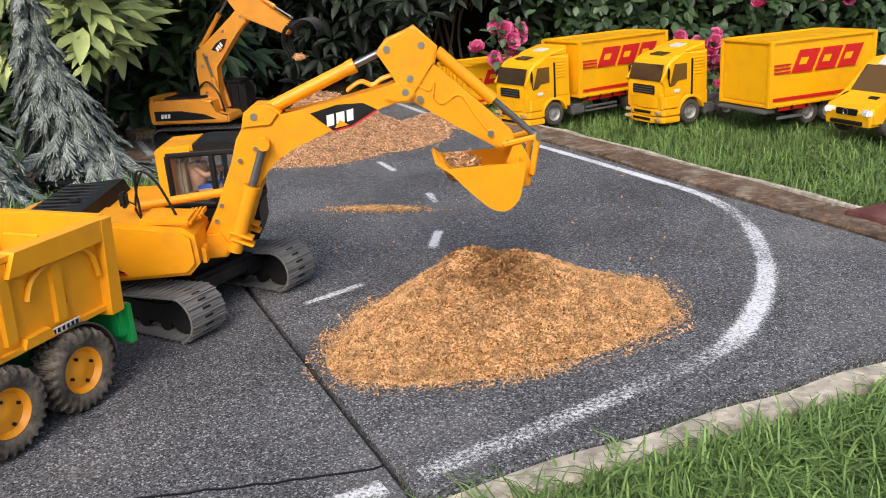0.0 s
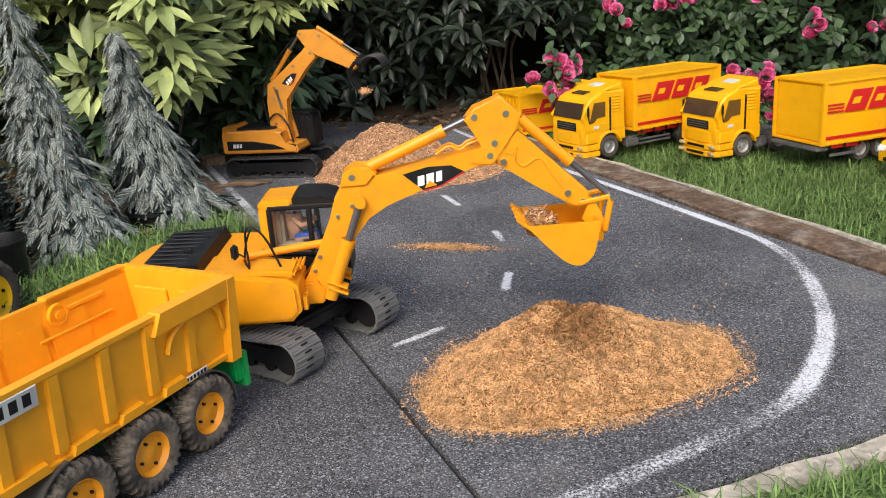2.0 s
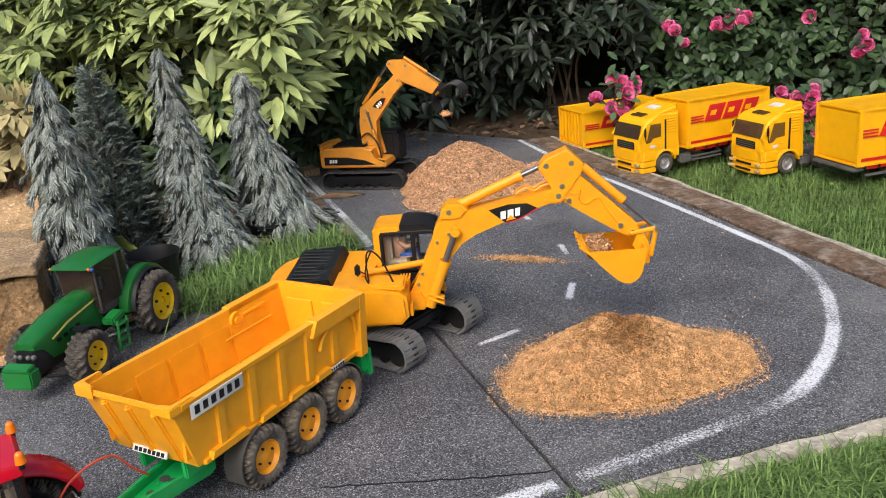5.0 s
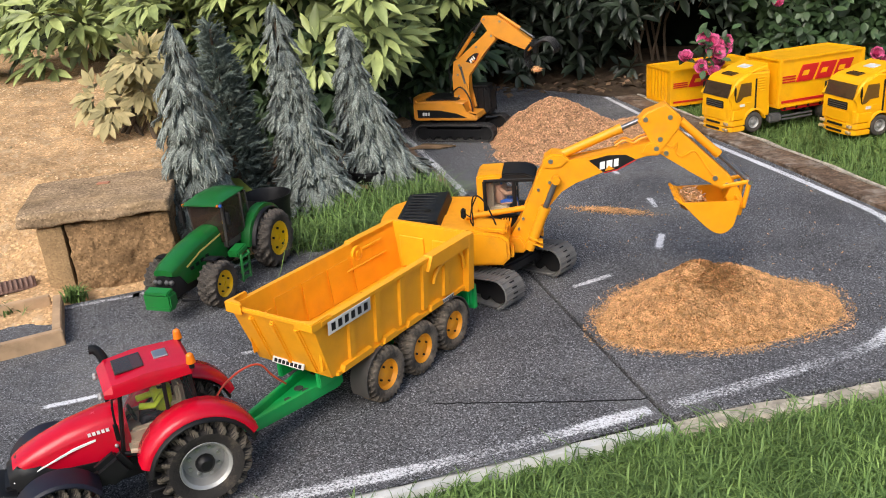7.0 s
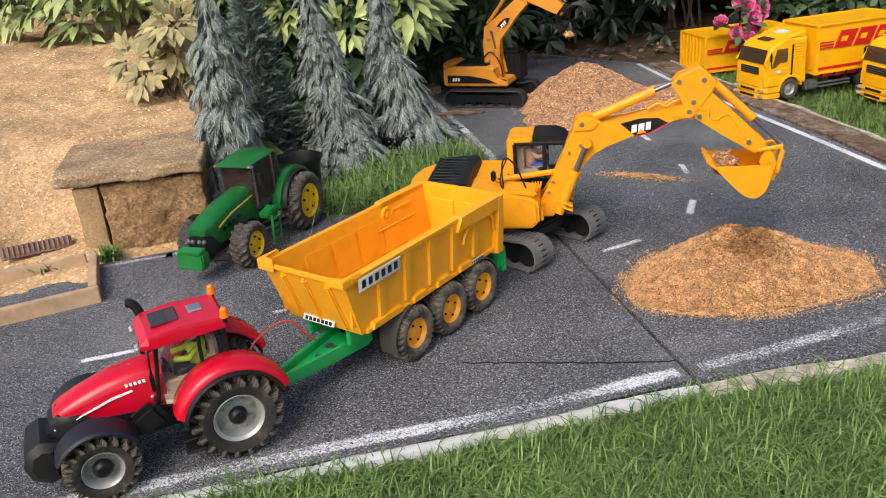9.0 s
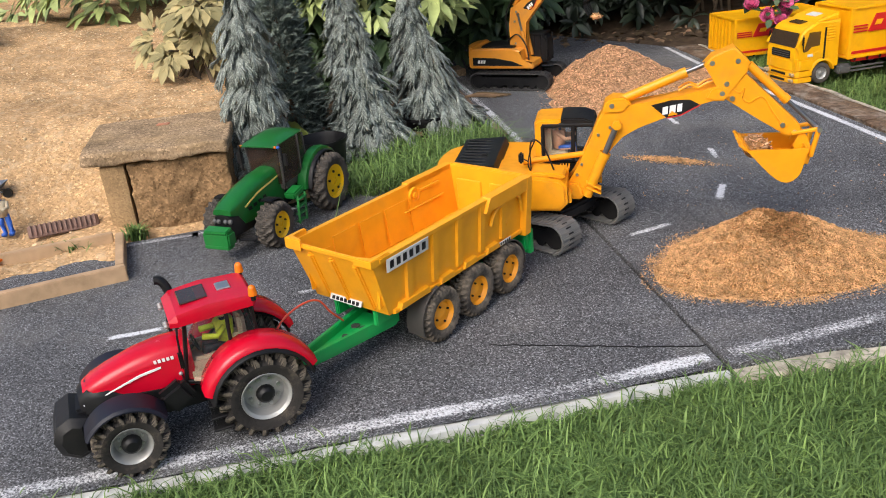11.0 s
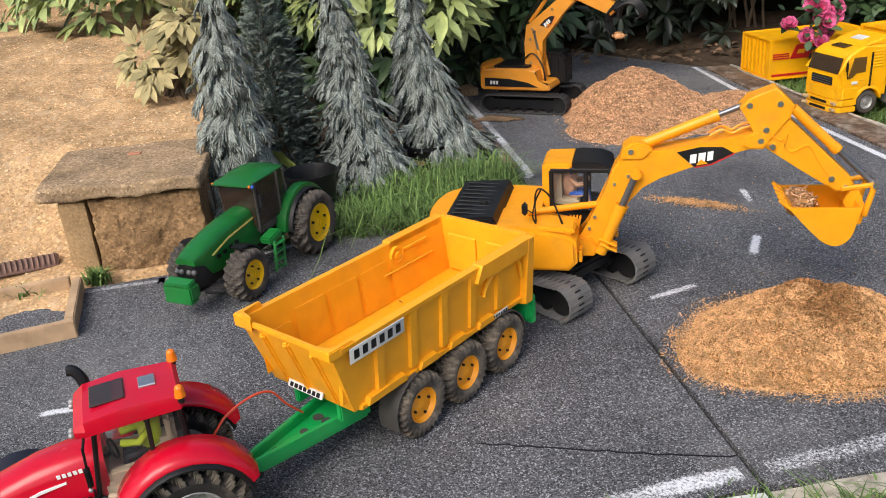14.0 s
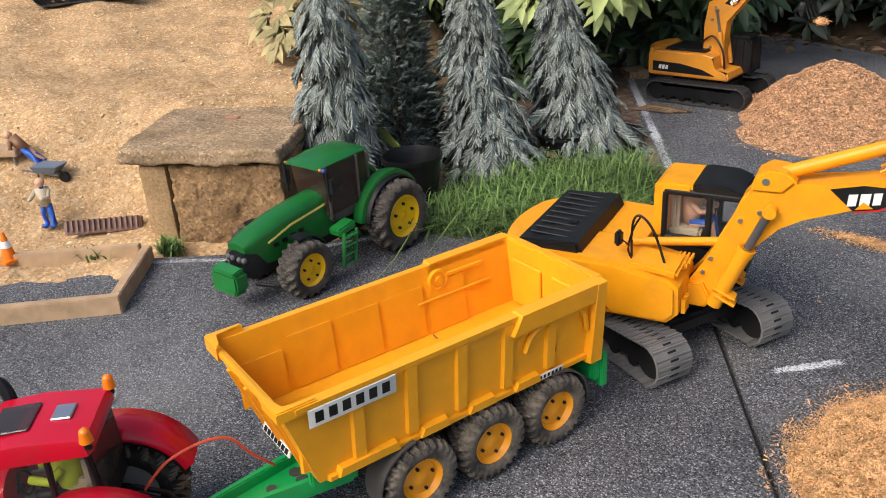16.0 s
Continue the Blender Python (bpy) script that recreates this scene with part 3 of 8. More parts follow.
tagged(part("stone_post", bm, mat("tan_dressed_stone", (0.36, 0.235, 0.12), 0.9, var=0.15, scale=20, bump=0.3, bump_scale=300, dirt=(0.22, 0.15, 0.08), dirt_amt=0.6, dirt_scale=18, spec=0.15, grain=(320, 0.25, 0.2)), None, angle=60), "smooth tan upright stone beside the rough block", "stone")
bm = B()
rough_block(bm, [(-1.487, 1.120), (-1.168, 1.262), (-1.31, 1.56), (-1.655, 1.41)], 0.177, 0.207, 56, 60, 7, 0.0042, 5.0)
tagged(part("stone_slab", bm, M_SLAB, None, angle=60), "weathered stone slab lying on blocks, sanded over", "stone")


slab = bpy.data.objects["stone_slab"]
bm = B()
box(bm, (-1.44, 1.40, 0.2085), (0.032, 0.018, 0.003), turn(z=15), bevel=0.001, seg=1)
part("mark", bm, mat("faded_red_chalk", (0.42, 0.16, 0.09), 0.9, var=0.3, dirt=(0.3, 0.2, 0.12), dirt_amt=0.8, dirt_scale=60), slab, "faded red chalk mark")


# ---------------------------------------------------------------- heaps of wood chips
def heap_h(peaks, x, y):
    h = 0.0
    for px, py, rx, ry, a, top in peaks:
        ca, sa = math.cos(radians(a)), math.sin(radians(a))
        dx, dy = x - px, y - py
        r = math.hypot((dx * ca + dy * sa) / rx, (-dx * sa + dy * ca) / ry)
        r *= 1 + 0.10 * noise.noise(Vector((x * 9, y * 9, top * 40)))
        if r < 1:
            h = max(h, top * (1 - r) ** 0.98 if r > 0.12 else top * 0.882 * (1.02 - 1.4 * r * r))
    return h


def heap(name, peaks, n, box_, chips, m_base, m_chip, label, seed, size=0.0023):
    """A cone-like heap: an uneven body, and thousands of loose chips over it."""
    rnd = np.random.RandomState(seed)
    x0, x1, y0, y1 = box_
    root = thing(name, 0, 0, 0, 0, label, "heap")

    def h(x, y):
        z = heap_h(peaks, x, y)
        return z + (0.007 * noise.noise(Vector((x * 17, y * 17, 5))) * min(1, z * 40) + 0.006 * noise.noise(Vector((x * 40, y * 40, 1))) + 0.005 * noise.noise(Vector((x * 90, y * 90, 2))) if z > 0.002 else 0) - 0.001
    xs, ys = np.linspace(x0, x1, n), np.linspace(y0, y1, n)
    z = np.array([[h(x, y) for x in xs] for y in ys])
    verts = [(x, y, z[j, i]) for j, y in enumerate(ys) for i, x in enumerate(xs)]
    faces = [(j * n + i, j * n + i + 1, (j + 1) * n + i + 1, (j + 1) * n + i) for j in range(n - 1) for i in range(n - 1) if max(z[j, i], z[j + 1, i], z[j, i + 1], z[j + 1, i + 1]) > 0]
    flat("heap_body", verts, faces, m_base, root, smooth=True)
    pts = []
    while len(pts) < chips:
        x, y = rnd.uniform(x0 - 0.06, x1 + 0.06), rnd.uniform(y0 - 0.06, y1 + 0.06)
        hh = heap_h(peaks, x, y)
        if hh > 0.0:
            pts.append((x, y, max(h(x, y), 0.0)))
        elif rnd.rand() < 0.10 * rnd.rand():
            if max(heap_h(peaks, x + dx, y + dy) for dx in (-0.026, 0.026) for dy in (-0.026, 0.026)) > 0:
                pts.append((x, y, 0.001))
    scatter_chips(pts, rnd, m_chip, root, size)
    return root


def scatter_chips(pts, rnd, m_chip, root, size, name="chip_layer"):
    p = np.array(pts)
    k = len(p)
    ln = size * rnd.uniform(0.5, 1.7, k)
    wd = size * rnd.uniform(0.25, 0.6, k)
    yaw, pit, rol = rnd.uniform(0, 6.28, k), rnd.normal(0, 0.45, k), rnd.normal(0, 0.5, k)
    d = np.c_[np.cos(yaw) * np.cos(pit), np.sin(yaw) * np.cos(pit), np.sin(pit)]
    s = np.c_[-np.sin(yaw) * np.cos(rol), np.cos(yaw) * np.cos(rol), np.sin(rol)]
    up = np.cross(d, s)
    c = p + np.c_[np.zeros(k), np.zeros(k), rnd.uniform(0.0, size * 0.5, k)]
    a, b, e = d * ln[:, None], s * wd[:, None], up * (wd * 0.35)[:, None]
    v = np.stack([c - a - b, c + a - b * 0.6, c + a * 0.8 + b, c - a + b * 0.8, c - a * 0.7 + e, c + a * 0.7 + e], 1).reshape(-1, 3)
    q = np.array([(0, 1, 5), (0, 5, 4), (1, 2, 5), (2, 3, 4), (2, 4, 5), (3, 0, 4)])
    f = (np.arange(k)[:, None, None] * 6 + q[None]).reshape(-1, 3)
    return tagged(flat(name, v, f, m_chip, root), kind="stuff")


PILE1 = [(0.042, 1.135, 0.172, 0.158, 20, 0.117), (0.095, 1.150, 0.190, 0.150, 20, 0.106), (0.165, 1.172, 0.155, 0.122, 22, 0.062), (-0.032, 1.078, 0.118, 0.108, 0, 0.052)]
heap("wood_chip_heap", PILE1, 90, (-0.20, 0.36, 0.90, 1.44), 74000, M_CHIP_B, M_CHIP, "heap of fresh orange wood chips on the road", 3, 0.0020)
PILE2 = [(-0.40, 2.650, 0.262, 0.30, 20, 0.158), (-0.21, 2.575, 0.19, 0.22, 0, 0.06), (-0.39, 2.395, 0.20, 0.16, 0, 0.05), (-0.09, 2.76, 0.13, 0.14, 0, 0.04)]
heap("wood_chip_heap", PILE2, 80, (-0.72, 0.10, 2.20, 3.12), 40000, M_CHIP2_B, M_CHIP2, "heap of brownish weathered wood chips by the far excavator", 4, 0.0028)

# fine dust round the heap's foot
rnd = np.random.RandomState(29)
dust = thing("chip_dust", 0, 0, 0, 0, "fine chip dust spread round the heap's foot", "chips", kind="stuff")
pts = []
while len(pts) < 5000:
    x, y = rnd.uniform(-0.28, 0.42), rnd.uniform(0.86, 1.5)
    if heap_h(PILE1, x, y) <= 0.0:
        dd = 0.014 + 0.016 * max(-0.5, noise.noise(Vector((x * 12, y * 12, 8))))
        if max(heap_h(PILE1, x + dx, y + dy) for dx in (-dd, 0, dd) for dy in (-dd, 0, dd)) > 0.006 * rnd.rand():
            pts.append((x, y, 0.0008))
scatter_chips(pts, rnd, M_CHIP, dust, 0.0013)

# a freshly dropped, damper clump on the heap's crown
rnd = np.random.RandomState(19)
clump = thing("damp_clump", 0, 0, 0, 0, "darker damp chips just dropped on the heap's crown", "chips", kind="stuff")
pts = []
while len(pts) < 2200:
    x, y = 0.066 + rnd.normal(0, 0.030), 1.122 + rnd.normal(0, 0.024)
    pts.append((x, y, heap_h(PILE1, x, y) + 0.002 + 0.006 * max(0, noise.noise(Vector((x * 38, y * 38, 3))))))
scatter_chips(pts, rnd, mat("damp_wood_chips", (0.29, 0.145, 0.055), 0.9, var=0.3, scale=60, island=0.6, spec=0.2), clump, 0.0024)

# spilled chips: a thin streak, and single ones all over the road
rnd = np.random.RandomState(9)
pts = []
for _ in range(2600):
    a, b = rnd.normal(0, 0.35), rnd.normal(0, 0.35)
    pts.append((-0.155 + a * 0.13, 1.765 - a * 0.03 + b * 0.035, 0.001 + 0.004 * max(0, 1 - abs(a) - abs(b))))
streak = thing("chip_streak", 0, 0, 0, 0, "thin streak of spilled wood chips on the felt", "chips", kind="stuff")
scatter_chips(pts, rnd, M_CHIP, streak, 0.0021)
pts = []
for _ in range(700):
    x, y = rnd.normal(0.02, 0.32), rnd.normal(1.25, 0.38)
    if rnd.rand() < 0.3:
        x, y = rnd.uniform(-1.0, 0.4), rnd.uniform(0.9, 3.0)
    if -0.6 - 0.9 * (y - 1.9) < x < 0.5 - 0.42 * max(0, y - 1.7) and y > 0.95 + 0.47 * min(0, x) + 0.1 * (x > 0.2):
        pts.append((x, y, 0.0012))
loose = thing("loose_chips", 0, 0, 0, 0, "single wood chips strewn over the felt", "chips", kind="stuff")
scatter_chips(pts, rnd, M_CHIP, loose, 0.0022)


# ---------------------------------------------------------------- wheels and tracks
def wheel(parent, x, y, z, r, w, rim_r, m_tyre, m_rim, side=1, lugs=0, bolts=5, lug_h=0.10, steer=0.0, dish=0.25, hub=0.35):
    """A wheel on an x-axle: rim with hub and bolts, and its tyre with tread lugs as a sub-part. side: which way it faces."""
    bm = B()
    s = side
    prof = [(0, 0.36 * w * s), (hub * 0.45 * rim_r, 0.36 * w * s), (hub * rim_r, 0.30 * w * s), (hub * 1.05 * rim_r, (0.40 - dish) * w * s), (0.78 * rim_r, (0.36 - dish) * w * s),
            (0.86 * rim_r, 0.34 * w * s), (0.97 * rim_r, 0.42 * w * s), (1.0 * rim_r, 0.40 * w * s), (1.0 * rim_r, -0.40 * w * s), (0.5 * rim_r, -0.40 * w * s), (0, -0.35 * w * s)]
    lathe(bm, prof, 28)
    plain = len(bm.faces)
    for k in range(bolts):
        a = 2 * math.pi * k / bolts + 0.3
        p = Vector((0, math.cos(a), math.sin(a))) * rim_r * 0.58
        rod(bm, p + Vector(((0.34 - dish) * w * s, 0, 0)), p + Vector(((0.46 - dish) * w * s, 0, 0)), rim_r * 0.075, seg=6)
    rim = part("wheel", bm, m_rim, parent)
    rim.data.materials.append(M_BLACK if m_rim in (M_RIM_Y, M_RIM_O) else M_STEEL)
    for f in list(rim.data.polygons)[plain:]:
        f.material_index = 1
    rim.matrix_basis = pose(x * SIZE, y * SIZE, z * SIZE, 0, 0, steer)
    # the tyre: one moulded skin, its tread lugs raised out of the carcass in two staggered rows
    t = r - rim_r
    base = r - (lug_h * t * 1.6 if lugs else 0)
    across = [(-0.40, rim_r * 0.99), (-0.46, rim_r + 0.1 * t), (-0.5, rim_r + 0.5 * t), (-0.475, base - 0.2 * t), (-0.42, base - 0.08 * t), (-0.30, base), (-0.17, base + 0.01 * t), (-0.04, base + 0.015 * t),
              (0.04, base + 0.015 * t), (0.17, base + 0.01 * t), (0.30, base), (0.42, base - 0.08 * t), (0.475, base - 0.2 * t), (0.5, rim_r + 0.5 * t), (0.46, rim_r + 0.1 * t), (0.40, rim_r * 0.99)]
    n = lugs * 8 if lugs else 40
    bm = B()
    rings, raised = [], {}
    for i in range(n):
        ring = []
        for j, (u, q) in enumerate(across):
            k = abs(u) / 0.5
            up = 0.0
            if lugs and 0.05 < k and 2 < j < len(across) - 3:
                phase = (i / 8 + (0.5 if u > 0 else 0) - 0.85 * (1 - k)) % 1
                if phase < 0.40:
                    up = (r - base) * (1.0 if k < 0.8 else 0.85)
            raised[i, j] = up > 0
            a = 2 * math.pi * i / n
            wob = 1 + (0.02 * noise.noise(Vector((i * 0.9, j * 1.7, r * 90))) if up else 0)
            ring.append(bm.verts.new((u * w * (1.02 if up and k > 0.8 else 1.0), (q + up) * wob * math.cos(a), (q + up) * wob * math.sin(a))))
        rings.append(ring)
    for i in range(n):
        p, q = rings[i], rings[(i + 1) % n]
        for j in range(len(across) - 1):
            f = bm.faces.new((p[j], p[j + 1], q[j + 1], q[j]))
            if raised[i, j] + raised[i, j + 1] + raised[(i + 1) % n, j] + raised[(i + 1) % n, j + 1] >= 2:
                f.material_index = 1
    tyre = part("tyre", bm, m_tyre, rim, "ribbed rubber tyre with dried mud")
    tyre.data.materials.append(M_LUG if m_tyre == M_TYRE else (M_TYRE_T if m_tyre == M_TYRE_T else M_LUG_J))
    return rim


def track_path(length, r, n=84, sag=0.0):
    """Points and tangents round a track's loop in x, z."""
    straight = length - 2 * r
    total = 2 * straight + 2 * math.pi * r
    out = []
    for k in range(n):
        s = total * k / n
        if s < straight:
            out.append((-straight / 2 + s, 2 * r - sag * math.sin(math.pi * s / straight), 0.0))
        elif s < straight + math.pi * r:
            a = (s - straight) / r
            out.append((straight / 2 + r * math.sin(a), r + r * math.cos(a), -a))
        elif s < 2 * straight + math.pi * r:
            out.append((straight / 2 - (s - straight - math.pi * r), 0.0, -math.pi))
        else:
            a = (s - 2 * straight - math.pi * r) / r
            out.append((-straight / 2 - r * math.sin(a), r - r * math.cos(a), -math.pi - a))
    return out


def crawler(parent, y, length, r, w, m_plate, n=44, sag=0.0, label=""):
    """A crawler track: a frame part that carries each plate as a sub-part."""
    bm = B()
    box(bm, (0, 0, r), (length - 2.4 * r, w * 0.55, r * 1.0), bevel=0.003)
    for sx in (-1, 1):
        lathe(bm, [(0, -0.28 * w), (r * 0.78, -0.28 * w), (r * 0.84, 0), (r * 0.78, 0.28 * w), (0, 0.28 * w)], 20, Matrix.Translation((sx * (length / 2 - r), 0, r)) @ turn(z=90))
    for k in range(5):
        lathe(bm, [(0, -0.25 * w), (r * 0.34, -0.25 * w), (r * 0.34, 0.25 * w), (0, 0.25 * w)], 14, Matrix.Translation(((k - 2) * (length - 3 * r) / 5, 0, r * 0.5)) @ turn(z=90))
    fr = part("track", bm, M_BLACK, parent, label)
    fr.matrix_basis = pose(0, y * SIZE, 0)
    pts = track_path(length, r, n, sag)
    pitch = (2 * (length - 2 * r) + 2 * math.pi * r) / n
    bm = B()
    box(bm, (0, 0, -0.0012), (pitch * 0.97, w, 0.0034), bevel=0.0006, seg=1)
    box(bm, (pitch * 0.28, 0, 0.0014), (pitch * 0.16, w * 0.98, 0.003))
    box(bm, (-pitch * 0.05, 0, 0.0011), (pitch * 0.10, w * 0.98, 0.002))
    box(bm, (0, 0, -0.005), (pitch * 0.7, w * 0.28, 0.005))
    box(bm, (-pitch * 0.22, 0, 0.0008), (pitch * 0.30, w * 0.22, 0.0012))
    first = part("track_plate", bm, m_plate, fr, smooth=False)
    first.data.materials.append(M_BLACK)
    for f in list(first.data.polygons)[-6:]:
        f.material_index = 1
    for k, (px, pz, a) in enumerate(pts):
        ob = first if k == 0 else first.copy()
        if k:
            scene.collection.objects.link(ob)
        ob.parent = fr
        ob.matrix_basis = Matrix.Translation((px * SIZE, 0, (pz + (0.003 if a == -math.pi else 0)) * SIZE)) @ Matrix.Rotation(-a, 4, "Y")
    return fr


def slanted_bar(bm, x0, x1, z0, z1, y, slant=0.3, th=0.0008):
    """A thin slanted plate in the x, z plane."""
    d = (z1 - z0) * slant
    prism(bm, [(x0, z0), (x1, z0), (x1 + d, z1), (x0 + d, z1)], y - th, y + th, "y")


def badge(parent, x, z, y, s, rot=0.0, face=-1, tall=1.0):
    """A dark swoosh panel with a plain white block and a small yellow wedge."""
    bm = B()
    prism(bm, [(-1.0 * s, 0.55 * s), (-0.35 * s, -0.42 * s), (0.35 * s, -0.40 * s), (1.35 * s, -0.02 * s), (0.9 * s, 0.42 * s), (0.0, 0.62 * s)], y - 0.0007, y + 0.0007, "y")
    p = part("badge", bm, M_BLACK, parent, "black swoosh panel with a white mark")
    p.matrix_basis = pose(x * SIZE, 0, z * SIZE, 0, rot, 0) @ Matrix.Diagonal((1, 1, tall, 1))
    yy = y + face * 0.0012
    bm = B()
    for i, (a, b) in enumerate(((-0.55, -0.28), (-0.20, 0.10), (0.18, 0.42))):
        slanted_bar(bm, a * s, b * s, -0.16 * s, 0.30 * s, yy, 0.2, 0.0005)
    part("mark", bm, M_WHITE, p, "white block mark")
    bm = B()
    prism(bm, [(-0.30 * s, -0.30 * s), (0.20 * s, -0.30 * s), (-0.05 * s, -0.02 * s)], yy - 0.0010, yy + 0.0006, "y")
    part("wedge", bm, M_YEL, p, "small yellow wedge")
    bm = B()
    prism(bm, [(-0.35 * s, -0.44 * s), (0.35 * s, -0.42 * s), (1.35 * s, -0.04 * s), (1.32 * s, 0.02 * s), (0.33 * s, -0.36 * s), (-0.37 * s, -0.38 * s)], yy - 0.0007, yy + 0.0004, "y")
    part("stripe", bm, M_SIGN_RED, p, "thin red stripe")
    return p


def doll(name, parent_pose, m_top, m_leg, label, seated=True, s=1.0, lean=0.0):
    """A toy figure as one plain shape (joined, one colour of plastic per mesh slot)."""
    bm = B()
    rod(bm, (0, 0, 0.0), (0.0, 0, 0.040), 0.012, 0.015, 10)
    for sy in (-1, 1):
        pipe(bm, [(0.0, sy * 0.015, 0.036), (0.014, sy * 0.019, 0.024), (0.034, sy * 0.013, 0.026)], 0.0048, 6)
    n_top = len(bm.faces)
    bmesh.ops.create_uvsphere(bm, u_segments=10, v_segments=8, radius=0.0105, matrix=Matrix.Translation((0.001, 0, 0.054)))
    rod(bm, (0, 0, 0.040), (0, 0, 0.048), 0.005, seg=8)
    n_head = len(bm.faces)
    for sy in (-1, 1):
        if seated:
            pipe(bm, [(0.0, sy * 0.008, 0.002), (0.030, sy * 0.010, 0.004), (0.034, sy * 0.010, -0.026), (0.044, sy * 0.010, -0.028)], 0.007, 8)
        else:
            pipe(bm, [(0.0, sy * 0.007, 0.004), (0.001, sy * 0.008, -0.020), (0.0, sy * 0.009, -0.044), (0.010, sy * 0.009, -0.046)], 0.007, 8)
    bm.faces.ensure_lookup_table()
    for i, f in enumerate(bm.faces):
        f.material_index = 0 if i < n_top else (1 if i < n_head else 2)
        f.smooth = True
    for v in bm.verts:
        v.co *= SIZE * s
    me = bpy.data.meshes.new(name)
    bm.to_mesh(me)
    bm.free()
    for m in (m_top, M_SKIN, m_leg):
        me.materials.append(m)
    ob = new(name, me)
    ob.matrix_basis = parent_pose
    return tagged(ob, label, "toy figure")


# ---------------------------------------------------------------- the tipping trailer
def trailer():
    root = thing("tipping_trailer", -0.543, 0.8825, 0, -20.8, "orange three-axle toy tipping trailer on a bright green chassis", "trailer")
    cx, top, bot = 0.008, 0.211, 0.102
    wt, wb = 0.091, 0.082
    yf_t, yf_b, yr_t, yr_b = -0.249, -0.214, 0.188, 0.190

    def ring(d):
        return ([(cx - wt + d, yf_t + d, top), (cx + wt - d, yf_t + d, top), (cx + wt - d, yr_t - d, top), (cx - wt + d, yr_t - d, top)],
                [(cx - wb + d, yf_b + d, bot), (cx + wb - d, yf_b + d, bot), (cx + wb - d, yr_b - d, bot), (cx - wb + d, yr_b - d, bot)])
    bm = B()
    ot, ob_ = [[bm.verts.new(p) for p in r] for r in ring(0)]
    it, ib = [[bm.verts.new(p) for p in r] for r in ring(0.006)]
    for v in ib:
        v.co.z += 0.015
    for k in range(4):
        j = (k + 1) % 4
        bm.faces.new((ob_[k], ob_[j], ot[j], ot[k]))
        bm.faces.new((it[k], it[j], ib[j], ib[k]))
        bm.faces.new((ot[k], ot[j], it[j], it[k]))
    bm.faces.new(ob_[::-1])
    bm.faces.new(ib)
    part("tub", bm, M_TRAIL, root, "open orange tub with chip dust inside")

    def on_side(sx, y, z, out):
        t = (z - bot) / (top - bot)
        return Vector((cx + sx * (wb + (wt - wb) * t + out), y, z))

    def slab_side(bm, sx, ys, zs, o0, o1, taper=0.0):
        """A raised plate on a side wall between two heights, along y."""
        a = [on_side(sx, ys[0] + taper, zs[1], o0), on_side(sx, ys[1] - taper, zs[1], o0), on_side(sx, ys[1], zs[0], o0), on_side(sx, ys[0], zs[0], o0)]
        b = [on_side(sx, ys[0] + taper + 0.002, zs[1] - 0.001, o1), on_side(sx, ys[1] - taper - 0.002, zs[1] - 0.001, o1), on_side(sx, ys[1] - 0.002, zs[0] + 0.001, o1), on_side(sx, ys[0] + 0.002, zs[0] + 0.001, o1)]
        a, b = [bm.verts.new(p) for p in a], [bm.verts.new(p) for p in b]
        bm.faces.new(b)
        bm.faces.new(a[::-1])
        for k in range(4):
            bm.faces.new((a[k], a[(k + 1) % 4], b[(k + 1) % 4], b[k]))
    for sx in (1, -1):
        for i, y in enumerate((-0.166, -0.098, -0.030, 0.038, 0.106)):
            bm = B()
            slab_side(bm, sx, (y - 0.007, y + 0.010), (bot + 0.012, top - 0.006), -0.001, 0.0052)
            part("rib", bm, M_TRAIL, root)
            # the wall's inside: a broad raised panel in every bay, with a narrow groove between
            bm = B()
            slab_side(bm, -sx, (y - 0.064, y - 0.004), (bot + 0.016, top - (0.036 if y < -0.1 else 0.022)), -0.0092, -0.0055)
            part("inner_panel", bm, M_TRAIL, root)
        bm = B()
        slab_side(bm, sx, (-0.236, 0.184), (top - 0.007, top + 0.0015), -0.0065, 0.0055)
        part("top_rail", bm, M_TRAIL, root)
        bm = B()
        for y0, y1 in ((-0.196, -0.115), (-0.090, -0.046), (-0.022, 0.022), (0.048, 0.092)):
            slab_side(bm, sx, (y0, y1), (bot + 0.001, bot + 0.014), -0.001, 0.009, 0.004)
        slab_side(bm, sx, (-0.205, 0.186), (bot - 0.002, bot + 0.006), -0.001, 0.005)
        part("bottom_lip", bm, M_TRAIL, root)
        bm = B()
        slab_side(bm, sx, (0.040, 0.189), (top - 0.024, top + 0.0035), -0.0065, 0.0115, 0.012)
        slab_side(bm, sx, (0.170, 0.193), (bot - 0.008, top + 0.0030), -0.006, 0.0125, 0.002)
        part("rear_flange", bm, M_TRAIL, root)
        bm = B()
        arc = [on_side(sx, 0.066 + 0.0, bot + 0.052, 0.004), on_side(sx, 0.075, bot + 0.072, 0.004), on_side(sx, 0.100, bot + 0.083, 0.004), on_side(sx, 0.140, bot + 0.086, 0.004), on_side(sx, 0.160, bot + 0.074, 0.004), on_side(sx, 0.168, bot + 0.045, 0.004)]
        pipe(bm, smooth_line(arc, 5), 0.0036, 6)
        pipe(bm, smooth_line([on_side(sx, 0.108, bot + 0.058, 0.001), on_side(sx, 0.118, bot + 0.045, 0.001), on_side(sx, 0.120, bot + 0.03, 0.001)], 4), 0.0016, 5)
        part("moulding", bm, M_TRAIL, root)
    # the rear wall: a thick rim and two shallow inner panels
    bm = B()
    box(bm, (cx, yr_t + 0.001, top - 0.002), (2 * wt, 0.012, 0.012), bevel=0.002)
    part("rear_rail", bm, M_TRAIL, root)
